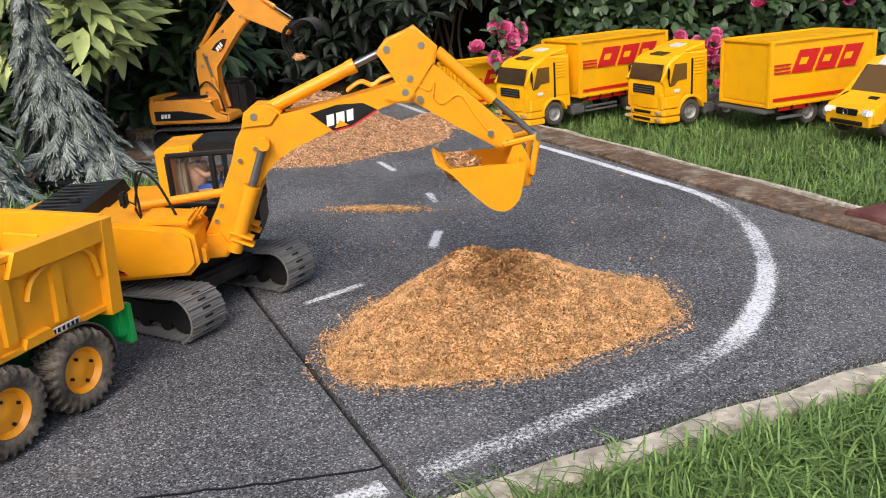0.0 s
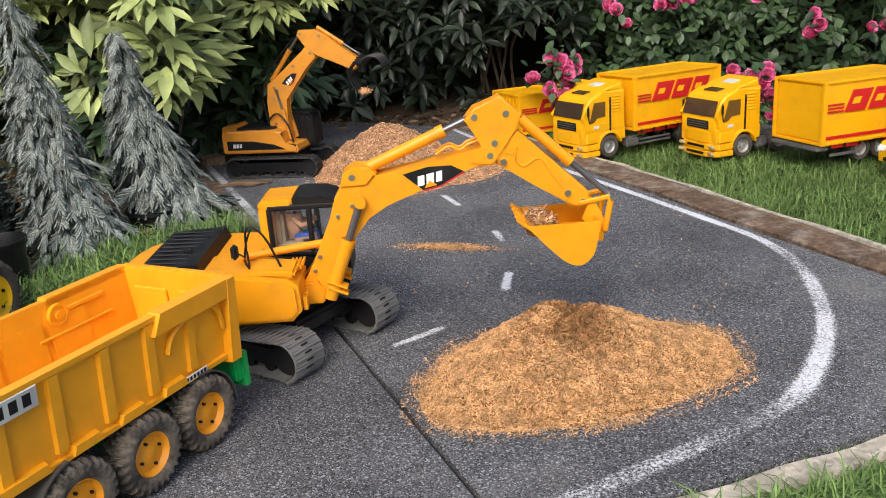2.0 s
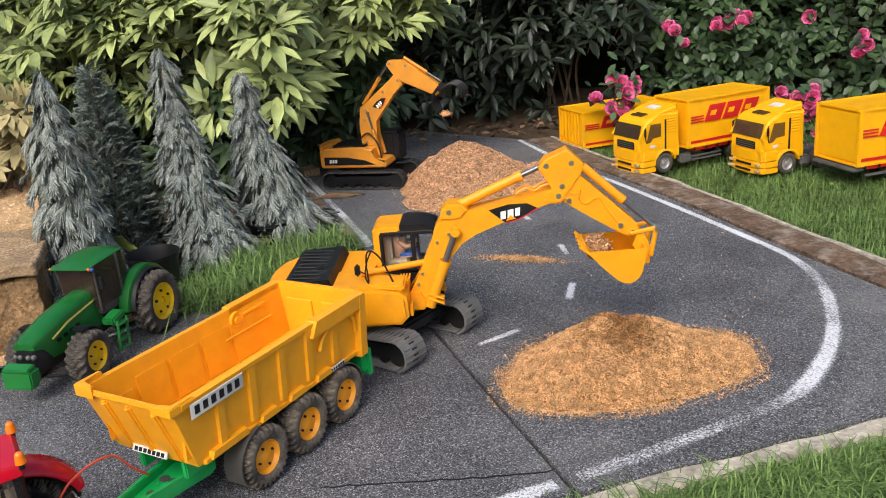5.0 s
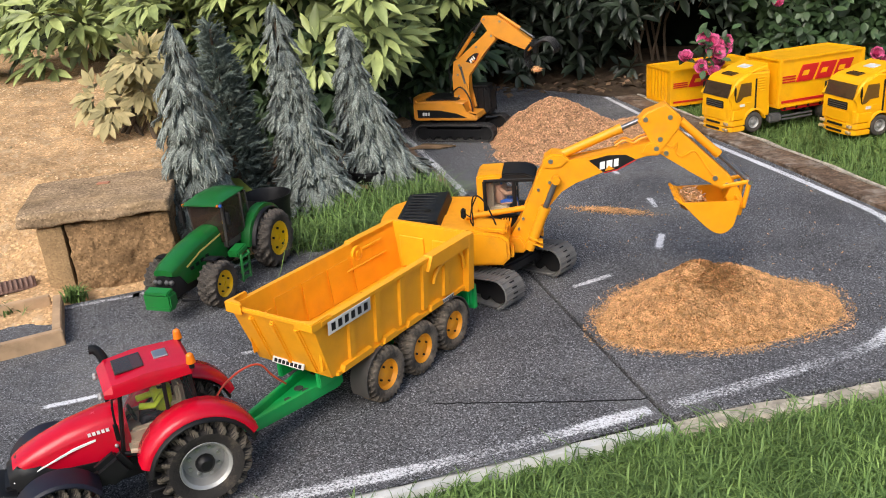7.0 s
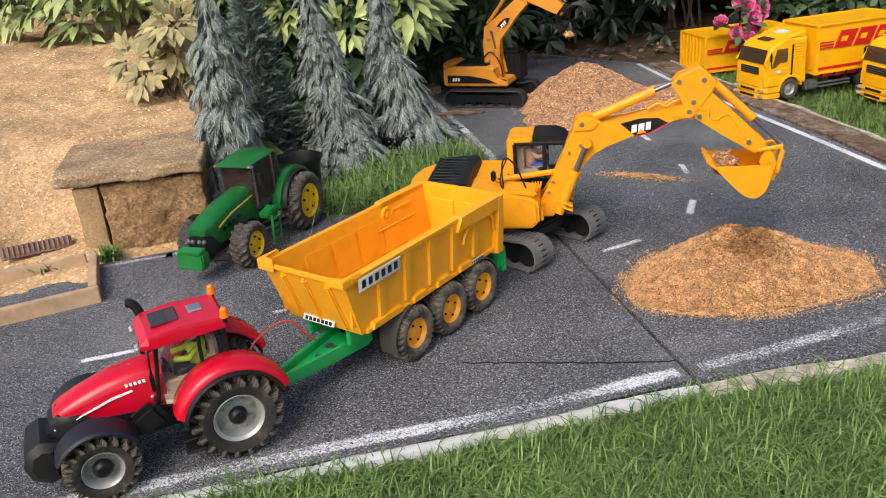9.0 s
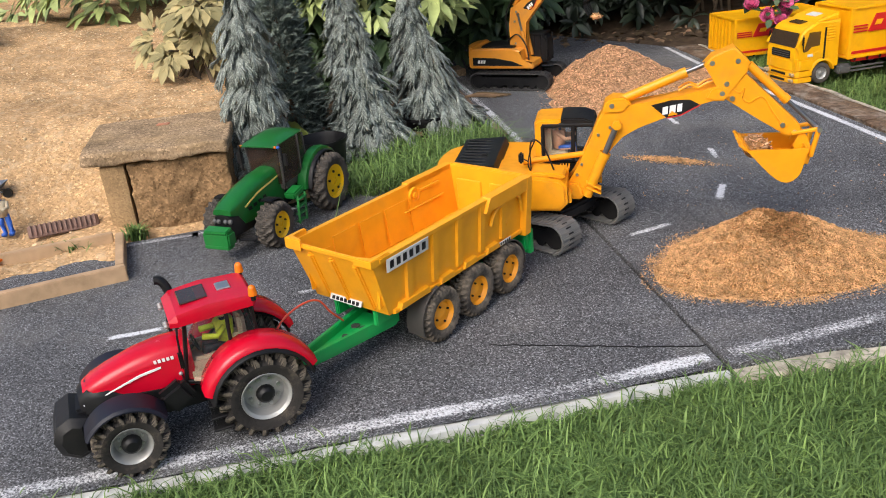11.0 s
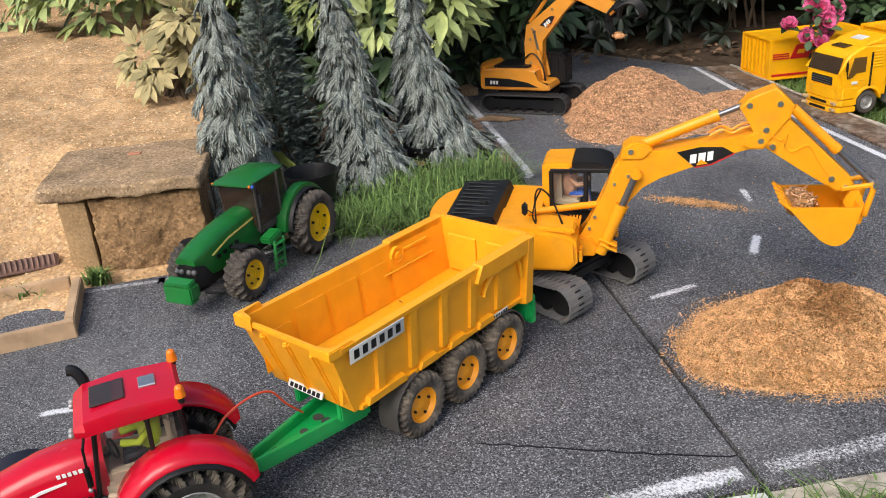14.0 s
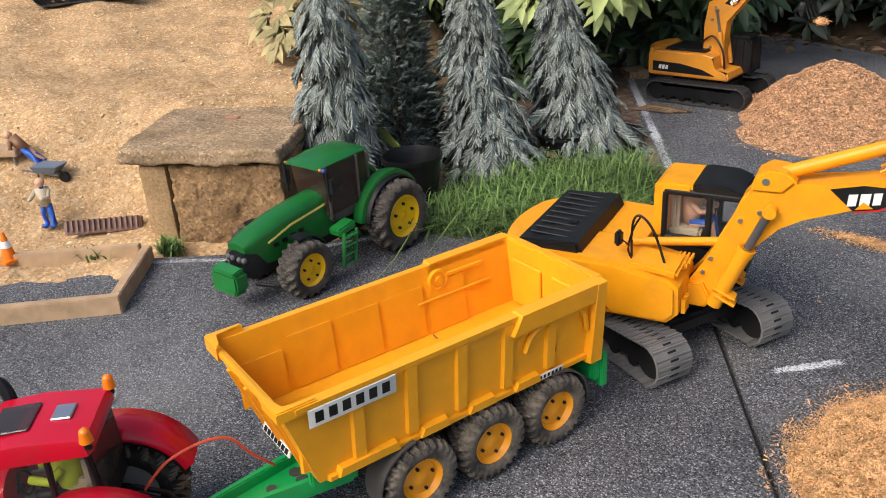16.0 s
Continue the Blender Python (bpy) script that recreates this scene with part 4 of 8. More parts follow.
    for sx in (-1, 1):
        bm = B()
        box(bm, (cx + sx * 0.040, yr_t - 0.0075, (top + bot) / 2 - 0.002), (0.058, 0.004, 0.066), bevel=0.0015, seg=1)
        part("inner_panel", bm, M_TRAIL, root)
    # inner round boss and bar on the far wall
    bm = B()
    c = on_side(-1, 0.06, 0.190, -0.006)
    lathe(bm, [(0.015, 0.0), (0.015, 0.006), (0.012, 0.006), (0.011, 0.0045), (0.006, 0.0045), (0.006, 0.008), (0, 0.008)], 20, Matrix.Translation(c))
    box(bm, tuple(on_side(-1, 0.10, 0.193, -0.009)), (0.004, 0.07, 0.006), bevel=0.001, seg=1)
    box(bm, tuple(on_side(-1, 0.085, 0.165, -0.009)), (0.004, 0.12, 0.004), bevel=0.001, seg=1)
    part("boss", bm, M_TRAIL, root, "round moulded boss inside the tub")
    # front wall: raised corners, ribs, a stepped lip
    bm = B()
    for sx in (-1, 1):
        prism(bm, [(cx + sx * 0.095, -0.254), (cx + sx * 0.058, -0.254), (cx + sx * 0.062, -0.247), (cx + sx * 0.087, -0.244), (cx + sx * 0.089, -0.210), (cx + sx * 0.095, -0.210)], top - 0.010, top + (0.010 if sx < 0 else 0.004), "z", bevel=0.0015)
    box(bm, (cx, -0.249, top - 0.001), (0.18, 0.006, 0.008), bevel=0.0015)
    part("front_rail", bm, M_TRAIL, root)
    for x in (-0.05, 0.0, 0.055):
        bm = B()
        a = Vector((cx + x, yf_t + 0.003, top - 0.012))
        b = Vector((cx + x * 0.9, yf_b - 0.001, bot + 0.006))
        d = (b - a)
        box(bm, tuple((a + b) / 2), (0.012, 0.010, d.length), turn(x=math.degrees(math.atan2(d.y, -d.z))), bevel=0.003)
        part("front_rib", bm, M_TRAIL, root)
    # stickers with dark bars
    def sticker(ys, zs, bars, name="sticker"):
        bm = B()
        slab_side(bm, 1, ys, zs, 0.0068, 0.0078)
        p = part(name, bm, M_STICKER, root, "silver sticker with dark bars")
        bm = B()
        w = (ys[1] - ys[0]) / (bars + 0.6)
        for k in range(bars):
            y0 = ys[0] + w * (k + 0.45)
            slab_side(bm, 1, (y0, y0 + w * 0.62), (zs[0] + 0.22 * (zs[1] - zs[0]), zs[1] - 0.2 * (zs[1] - zs[0])), 0.0079, 0.0085, 0.0)
        part("print", bm, M_BLACK, p, "dark printed bars")
    sticker((-0.222, -0.118), (0.183, 0.2065), 6)
    sticker((0.085, 0.128), (bot + 0.001, bot + 0.010), 6)
    bm = B()
    tilt_ = turn(x=-26)
    box(bm, (cx - 0.005, yf_b - 0.0075, bot + 0.010), (0.070, 0.002, 0.010), tilt_)
    sp_ = part("sticker", bm, M_STICKER, root, "small silver plate with dark bars")
    bm = B()
    for k in range(7):
        box(bm, (cx - 0.032 + 0.009 * k, yf_b - 0.0086, bot + 0.010), (0.006, 0.002, 0.006), tilt_)
    part("print", bm, M_BLACK, sp_, "dark printed bars")
    # chassis, axles, drawbar, mudguards
    bm = B()
    for sx in (-1, 1):
        box(bm, (cx + sx * 0.032, 0.0, 0.088), (0.014, 0.38, 0.024), bevel=0.003)
    for y in (-0.15, -0.05, 0.06, 0.16):
        box(bm, (cx, y, 0.086), (0.07, 0.016, 0.016), bevel=0.002)
    box(bm, (cx, 0.196, 0.072), (0.165, 0.016, 0.036), bevel=0.003)
    box(bm, (cx + 0.074, 0.205, 0.070), (0.026, 0.012, 0.052), bevel=0.002)
    box(bm, (cx - 0.074, 0.205, 0.070), (0.026, 0.012, 0.052), bevel=0.002)
    part("chassis", bm, M_GREEN, root, "bright green plastic chassis")
    bm = B()
    prism(bm, [(cx - 0.040, -0.155), (cx + 0.040, -0.155), (cx + 0.027, -0.225), (cx + 0.009, -0.345), (cx - 0.009, -0.345), (cx - 0.027, -0.225)], 0.044, 0.054, "z", bevel=0.003)
    for sx in (-1, 1):
        prism(bm, [(cx + sx * 0.042, -0.150), (cx + sx * 0.032, -0.150), (cx + sx * 0.004, -0.340), (cx + sx * 0.011, -0.345), (cx + sx * 0.029, -0.225)], 0.050, 0.068, "z", bevel=0.0015)
        box(bm, (cx + sx * 0.044, -0.185, 0.088), (0.010, 0.05, 0.036), bevel=0.002)
    rod(bm, (cx, -0.335, 0.048), (cx, -0.335, 0.060), 0.012, seg=16)
    part("drawbar", bm, M_GREEN, root, "green drawbar")
    # dark discs laid on the drawbar paint in the shade of its holes
    for y, x in ((-0.24, 0.0), (-0.205, 0.018), (-0.205, -0.018), (-0.29, 0.0)):
        bm = B()
        rod(bm, (cx + x * 0.5, y, 0.0535), (cx + x * 0.5, y, 0.0555), 0.008 if x else 0.006, seg=14)
        part("hole_shade_disc", bm, M_CABIN, root, "dark disc for the shade in a drawbar hole")
    for y in (-0.094, 0.010, 0.113):
        bm = B()
        rod(bm, (cx - 0.08, y, 0.050), (cx + 0.08, y, 0.050), 0.007)
        box(bm, (cx, y, 0.068), (0.05, 0.02, 0.03), bevel=0.003)
        part("axle", bm, M_GREEN, root)
        for sx in (-1, 1):
            wheel(root, cx + sx * 0.078, y, 0.050, 0.050, 0.042, 0.0275, M_TYRE_T, M_RIM_O, sx, lugs=26, bolts=4, lug_h=0.12, dish=0.10, hub=0.42)
    for sx in (-1, 1):
        for y, a0, a1 in ((-0.094, 95, 200), (0.113, -10, 95)):
            bm = B()
            n = 10
            rows = []
            for k in range(n + 1):
                a = radians(a0 + (a1 - a0) * k / n)
                rows.append([bm.verts.new((cx + sx * xx, y + q * math.cos(a), 0.050 + q * math.sin(a))) for q, xx in ((0.054, 0.058), (0.054, 0.094), (0.056, 0.094), (0.056, 0.058))])
            for p, q in zip(rows, rows[1:]):
                for i in range(4):
                    bm.faces.new((p[i], p[(i + 1) % 4], q[(i + 1) % 4], q[i]))
            bm.faces.new(rows[0])
            bm.faces.new(rows[-1][::-1])
            part("mudguard", bm, M_CABIN, root, "dark grey plastic mudguard")
    # chip crumbs left on the tub's floor
    rnd = np.random.RandomState(5)
    pts = [(cx + rnd.normal(0.02, 0.035), rnd.uniform(-0.19, 0.17), bot + 0.016) for _ in range(380)] + [(cx + wb - 0.016 - abs(rnd.normal(0, 0.008)), rnd.uniform(-0.19, 0.17), bot + 0.017 + 0.004 * rnd.rand()) for _ in range(700)]
    pts = [p for p in pts if abs(p[0] - cx) < wb - 0.012 and noise.noise(Vector((p[0] * 40, p[1] * 26, 4))) > -0.12]
    m = root.matrix_basis
    dust = thing("chip_crumbs", -0.543, 0.8825, 0, -20.8, "thin layer of chip crumbs in the trailer tub", "chips", kind="stuff")
    scatter_chips(pts, rnd, M_CHIP2, dust, 0.0034)


trailer()


# ---------------------------------------------------------------- tractors
def fender_arc(bm, y0, y1, cx, cz, r, a0, a1, th, n=14):
    """A curved mudguard over a wheel, across y."""
    rows = []
    for k in range(n + 1):
        a = radians(a0 + (a1 - a0) * k / n)
        row = []
        for q, yy in ((r, y0), (r + th, y0 + (y1 - y0) * 0.08), (r + th * 1.2, (y0 + y1) / 2), (r + th, y1 - (y1 - y0) * 0.08), (r, y1), (r - 0.002, y1), (r - 0.002, y0)):
            row.append(bm.verts.new((cx + q * math.cos(a), yy, cz + q * math.sin(a))))
        rows.append(row)
    for p, q in zip(rows, rows[1:]):
        for i in range(len(p)):
            bm.faces.new((p[i], p[(i + 1) % len(p)], q[(i + 1) % len(p)], q[i]))
    bm.faces.new(rows[0])
    bm.faces.new(rows[-1][::-1])


def loft(bm, sections):
    """A skin over closed sections of equal count."""
    rows = [[bm.verts.new(p) for p in s] for s in sections]
    for a, b in zip(rows, rows[1:]):
        for k in range(len(a)):
            bm.faces.new((a[k], a[(k + 1) % len(a)], b[(k + 1) % len(a)], b[k]))
    bm.faces.new(rows[0][::-1])
    bm.faces.new(rows[-1])


def hood_section(x, w, z0, z1, rnd_=0.45, n=6):
    """A bonnet's cross-section: upright sides and a rounded top."""
    pts = [(x, -w, z0), (x, -w, z0 + (z1 - z0) * (1 - rnd_))]
    for k in range(1, n):
        a = math.pi * k / n
        pts.append((x, -w * math.cos(a) * (1 - 0.04 * math.sin(a)), z0 + (z1 - z0) * (1 - rnd_) + (z1 - z0) * rnd_ * math.sin(a) ** 0.7))
    pts += [(x, w, z0 + (z1 - z0) * (1 - rnd_)), (x, w, z0)]
    return pts


def bar(bm, a, b, s=0.004):
    a, b = Vector(a), Vector(b)
    d = b - a
    box(bm, tuple((a + b) / 2), (s, s, d.length), d.to_track_quat("Z", "Y").to_matrix().to_4x4(), bevel=s * 0.25, seg=1)


def pane(name, pts, m, parent, th=0.0012):
    bm = B()
    v = [Vector(p) for p in pts]
    nrm = (v[1] - v[0]).cross(v[2] - v[0]).normalized() * th
    a = [bm.verts.new(p + nrm) for p in v]
    b = [bm.verts.new(p - nrm) for p in v]
    bm.faces.new(a)
    bm.faces.new(b[::-1])
    for k in range(len(v)):
        bm.faces.new((a[k], b[k], b[(k + 1) % len(v)], a[(k + 1) % len(v)]))
    ob = part(name, bm, m, parent, smooth=False)
    ob.visible_shadow = False
    return ob


def red_tractor():
    root = thing("red_tractor", -0.715, 0.5182, 0, 221.35, "glossy red toy tractor with muddy tyres, coupled to the trailer", "tractor")
    # x runs forward, y to the left; rear axle at the origin, wheelbase 0.192
    wb, zr, zf = 0.192, 0.068, 0.052
    axle_turn = turn(z=90)
    for x, z, r, w, rr, y in ((0, zr, 0.068, 0.050, 0.038, 0.071), (wb, zf, 0.052, 0.044, 0.029, 0.070)):
        for s in (-1, 1):
            ob = wheel(root, 0, 0, 0, r, w, rr, M_TYRE, M_RIM_G, s, lugs=18, bolts=8, dish=0.34, hub=0.30, lug_h=0.22)
            ob.matrix_basis = Matrix.Translation((x * SIZE, s * y * SIZE, z * SIZE)) @ axle_turn
            bm = B()
            lathe(bm, [(0, 0.012), (0.008, 0.012), (0.012, 0.009), (0.014, 0.004), (0.014, 0.0), (0, 0)], 14, Matrix.Translation(((0.02 - 0.012) * s, 0, 0)) @ Matrix.Diagonal((s, 1, 1, 1)))
            part("hub_cap", bm, M_BLACK, ob, "black hub")
    bm = B()
    loft(bm, [hood_section(0.085, 0.034, 0.088, 0.160, 0.32), hood_section(0.12, 0.034, 0.090, 0.160, 0.32), hood_section(0.16, 0.032, 0.094, 0.154, 0.34), hood_section(0.20, 0.030, 0.101, 0.141, 0.38), hood_section(0.225, 0.027, 0.107, 0.130, 0.45), hood_section(0.238, 0.020, 0.110, 0.122, 0.55)])
    hood = part("bonnet", bm, M_RED, root, "glossy red bonnet", angle=50)
    for s in (-1, 1):
        bm = B()
        prism(bm, [(0.130, 0.132), (0.160, 0.128), (0.205, 0.114), (0.210, 0.111), (0.160, 0.1245), (0.130, 0.129)], s * 0.0338 - 0.0012, s * 0.0338 + 0.0006, "y")
        part("stripe", bm, M_WHITE, hood, "pale side stripe")
        bm = B()
        for k in range(5):
            slanted_bar(bm, 0.110 + k * 0.006, 0.114 + k * 0.006, 0.1385, 0.1435, s * 0.0342, 0.1, 0.0006)
        part("print", bm, M_WHITE, hood, "pale printed bars")
    bm = B()
    loft(bm, [hood_section(0.10, 0.034, 0.058, 0.098, 0.1), hood_section(0.18, 0.034, 0.060, 0.104, 0.1), hood_section(0.205, 0.0335, 0.062, 0.122, 0.2), hood_section(0.232, 0.030, 0.066, 0.126, 0.3), hood_section(0.246, 0.022, 0.072, 0.116, 0.4)])
    part("grille", bm, M_BLACK, root, "black grille and nose")
    for s in (-1, 1):
        bm = B()
        bmesh.ops.create_uvsphere(bm, u_segments=12, v_segments=8, radius=0.0052, matrix=Matrix.Translation((0.238, s * 0.021, 0.100)))
        part("headlight", bm, M_LAMP, root, "clear headlight")
    bm = B()
    prism(bm, [(0.240, 0.034), (0.262, 0.026), (0.284, 0.040), (0.290, 0.062), (0.282, 0.084), (0.262, 0.094), (0.240, 0.086)], -0.047, 0.047, "y", bevel=0.010, seg=1)
    box(bm, (0.246, 0, 0.086), (0.02, 0.05, 0.018), bevel=0.004)
    bar(bm, (0.23, 0.02, 0.05), (0.255, 0.02, 0.05), 0.007)
    bar(bm, (0.23, -0.02, 0.05), (0.255, -0.02, 0.05), 0.007)
    part("front_weight", bm, M_BLACK, root, "black front weight")
    bm = B()
    box(bm, (0.07, 0, 0.068), (0.20, 0.050, 0.044), bevel=0.008)
    rod(bm, (0, -0.06, zr), (0, 0.06, zr), 0.014)
    rod(bm, (wb, -0.06, zf), (wb, 0.06, zf), 0.011)
    for s in (-1, 1):
        box(bm, (0.118, s * 0.046, 0.086), (0.046, 0.022, 0.042), turn(y=28), bevel=0.008)
        box(bm, (0.064, s * 0.060, 0.052), (0.030, 0.022, 0.050), bevel=0.004)
        for k in range(3):
            box(bm, (0.066, s * 0.074, 0.030 + k * 0.020), (0.030, 0.014, 0.004), bevel=0.001, seg=1)
    part("underbody", bm, M_BLACK, root, "black underbody with steps")
    for s in (-1, 1):
        bm = B()
        fender_arc(bm, s * 0.046, s * 0.096, wb, zf, 0.060, 30, 150, 0.003)
        part("front_mudguard", bm, M_NAVY, root, "dark front mudguard")
        bm = B()
        fender_arc(bm, s * 0.040, s * 0.094, 0, zr, 0.080, 18, 158, 0.008)
        f = part("rear_mudguard", bm, M_RED, root, "red rear mudguard", angle=60)
        bm = B()
        fender_arc(bm, s * 0.042, s * 0.100, 0, zr, 0.0755, 10, 164, 0.003)
        part("mudguard_rim", bm, M_BLACK, f, "black rubber rim")
    bm = B()
    box(bm, (0.045, 0, 0.105), (0.09, 0.078, 0.018), bevel=0.004)
    box(bm, (0.02, 0, 0.125), (0.03, 0.03, 0.03), bevel=0.006)
    box(bm, (0.006, 0, 0.148), (0.012, 0.034, 0.045), bevel=0.005)
    part("seat", bm, M_BEIGE, root, "beige cab floor and seat")
    bm = B()
    pillars = [((0.100, 0.036, 0.098), (0.086, 0.044, 0.196)), ((0.030, 0.046, 0.125), (0.028, 0.046, 0.196)), ((-0.012, 0.040, 0.135), (-0.008, 0.044, 0.196))]
    for a, b in pillars:
        for s in (-1, 1):
            bar(bm, (a[0], s * a[1], a[2]), (b[0], s * b[1], b[2]), 0.0055)
    for s in (-1, 1):
        bar(bm, (0.100, s * 0.036, 0.098), (0.062, s * 0.046, 0.090), 0.006)
        bar(bm, (0.062, s * 0.046, 0.090), (0.030, s * 0.046, 0.125), 0.006)
        bar(bm, (0.030, s * 0.046, 0.125), (-0.012, s * 0.040, 0.138), 0.006)
    box(bm, (0.104, 0, 0.104), (0.008, 0.07, 0.022), bevel=0.003)
    box(bm, (-0.012, 0, 0.128), (0.006, 0.08, 0.03), bevel=0.002)
    part("cab_frame", bm, M_BLACK, root, "black cab pillars")
    bm = B()
    for s in (-1, 1):
        bar(bm, (0.090, s * 0.044, 0.103), (0.062, s * 0.048, 0.097), 0.006)
        bar(bm, (0.062, s * 0.048, 0.097), (0.030, s * 0.049, 0.130), 0.007)
        bar(bm, (0.030, s * 0.049, 0.130), (0.000, s * 0.047, 0.146), 0.007)
    box(bm, (0.045, 0.030, 0.118), (0.080, 0.012, 0.022), bevel=0.004)
    box(bm, (0.045, -0.030, 0.118), (0.080, 0.012, 0.022), bevel=0.004)
    part("door_trim", bm, M_BEIGE, root, "beige door trim")
    for s in (-1, 1):
        pane("side_window", [(0.096, s * 0.042, 0.105), (0.064, s * 0.046, 0.096), (0.030, s * 0.047, 0.130), (0.028, s * 0.046, 0.194), (0.084, s * 0.045, 0.194)], M_CLEAR, root)
        pane("rear_side_window", [(0.026, s * 0.046, 0.132), (-0.010, s * 0.041, 0.142), (-0.007, s * 0.044, 0.194), (0.026, s * 0.046, 0.194)], M_CLEAR, root)
    pane("windscreen", [(0.101, 0.034, 0.116), (0.101, -0.034, 0.116), (0.088, -0.042, 0.194), (0.088, 0.042, 0.194)], M_CLEAR, root)
    pane("rear_window", [(-0.014, 0.036, 0.140), (-0.014, -0.036, 0.140), (-0.011, -0.042, 0.194), (-0.011, 0.042, 0.194)], M_SMOKE, root)
    bm = B()

    def roof_sec(x, w, z0, z1):
        return [(x, -w, z0), (x, -w, z0 + 0.007), (x, -w * 0.93, z1 - 0.0008), (x, -w * 0.5, z1), (x, w * 0.5, z1), (x, w * 0.93, z1 - 0.0008), (x, w, z0 + 0.007), (x, w, z0)]
    loft(bm, [roof_sec(-0.017, 0.044, 0.198, 0.207), roof_sec(-0.012, 0.049, 0.195, 0.212), roof_sec(0.05, 0.050, 0.194, 0.215), roof_sec(0.094, 0.050, 0.192, 0.210), roof_sec(0.106, 0.046, 0.192, 0.202)])
    roof = part("roof", bm, M_RED, root, "glossy red roof", angle=22)
    bm = B()
    box(bm, (0.066, 0.0, 0.2150), (0.040, 0.048, 0.003), turn(y=3), bevel=0.001, seg=1)
    part("roof_hatch", bm, M_SMOKE, roof, "dark glass roof hatch")
    bm = B()
    box(bm, (0.020, -0.004, 0.2145), (0.020, 0.026, 0.003), bevel=0.001, seg=1)
    part("sensor", bm, M_STEEL, roof, "small silver square on the roof")
    for s in (-1, 1):
        bm = B()
        rod(bm, (-0.014, s * 0.047, 0.203), (-0.014, s * 0.047, 0.212), 0.004, seg=10)
        part("beacon_base", bm, M_BLACK, root)
        bm = B()
        rod(bm, (-0.014, s * 0.047, 0.211), (-0.014, s * 0.047, 0.221), 0.0068, 0.0055, seg=14)
        bmesh.ops.create_uvsphere(bm, u_segments=12, v_segments=6, radius=0.0056, matrix=Matrix.Translation((-0.014, s * 0.047, 0.221)))
        part("beacon", bm, M_AMBER, root, "amber beacon")
        bm = B()
        bar(bm, (0.098, s * 0.046, 0.19), (0.100, s * 0.062, 0.185), 0.003)
        bar(bm, (0.100, s * 0.062, 0.188), (0.102, s * 0.062, 0.150), 0.003)
        box(bm, (0.102, s * 0.062, 0.148), (0.006, 0.012, 0.026), bevel=0.002)
        part("mirror", bm, M_BLACK, root, "black wing mirror")
        for q, c in ((0.0038, (0.110, s * 0.039, 0.193)), (0.0038, (0.110, s * 0.029, 0.193)), (0.003, (0.106, s * 0.044, 0.118))):
            bm = B()
            bmesh.ops.create_uvsphere(bm, u_segments=8, v_segments=6, radius=q, matrix=Matrix.Translation(c))
            part("work_light", bm, M_RIM_G, root, "clear work light")
        bm = B()
        pipe(bm, [(-0.02, s * 0.03, 0.08), (-0.06, s * 0.026, 0.062), (-0.09, s * 0.020, 0.050)], 0.004, 8)
        pipe(bm, [(-0.02, s * 0.02, 0.10), (-0.055, s * 0.020, 0.085), (-0.07, s * 0.022, 0.06)], 0.003, 8)
        part("hitch_arm", bm, M_BLACK, root, "black hitch arm")
    bm = B()
    rod(bm, (0.090, -0.052, 0.10), (0.092, -0.054, 0.185), 0.0065, seg=12)
    part("exhaust", bm, M_STEEL, root, "grey exhaust stack")
    bm = B()
    pipe(bm, smooth_line([(0.092, -0.056, 0.183), (0.093, -0.060, 0.206), (0.100, -0.064, 0.220), (0.108, -0.066, 0.222)], 4), 0.0072, 10)
    part("exhaust_tip", bm, M_BLACK, root, "black bent exhaust tip")
    bm = B()
    pipe(bm, smooth_line([(0.098, 0, 0.118), (0.078, 0, 0.135)], 2), 0.003, 8)
    ring_ = [Vector((0.075 + 0.004 * math.cos(a), 0.013 * math.sin(a), 0.138 + 0.012 * math.cos(a))) for a in np.linspace(0, 2 * math.pi, 18)]
    pipe(bm, ring_, 0.0016, 6)
    part("steering_wheel", bm, M_BLACK, root, "black steering wheel")
    m = root.matrix_basis
    doll("toy_driver", m @ pose(0.030 * SIZE, 0, 0.124 * SIZE), M_LIME, M_NAVY, "toy driver in a lime top seated in the red tractor", s=1.0)


red_tractor()

# the red hose between tractor and trailer
bm = B()
pipe(bm, smooth_line([(-0.690, 0.546, 0.105), (-0.679, 0.571, 0.128), (-0.661, 0.605, 0.138), (-0.647, 0.632, 0.131), (-0.638, 0.650, 0.102), (-0.628, 0.672, 0.074)], 6), 0.0017, 6)
tagged(part("hose", bm, mat("orange_red_hose", (0.62, 0.07, 0.03), 0.4), None), "thin orange-red plastic hose from tractor to trailer", "hose")


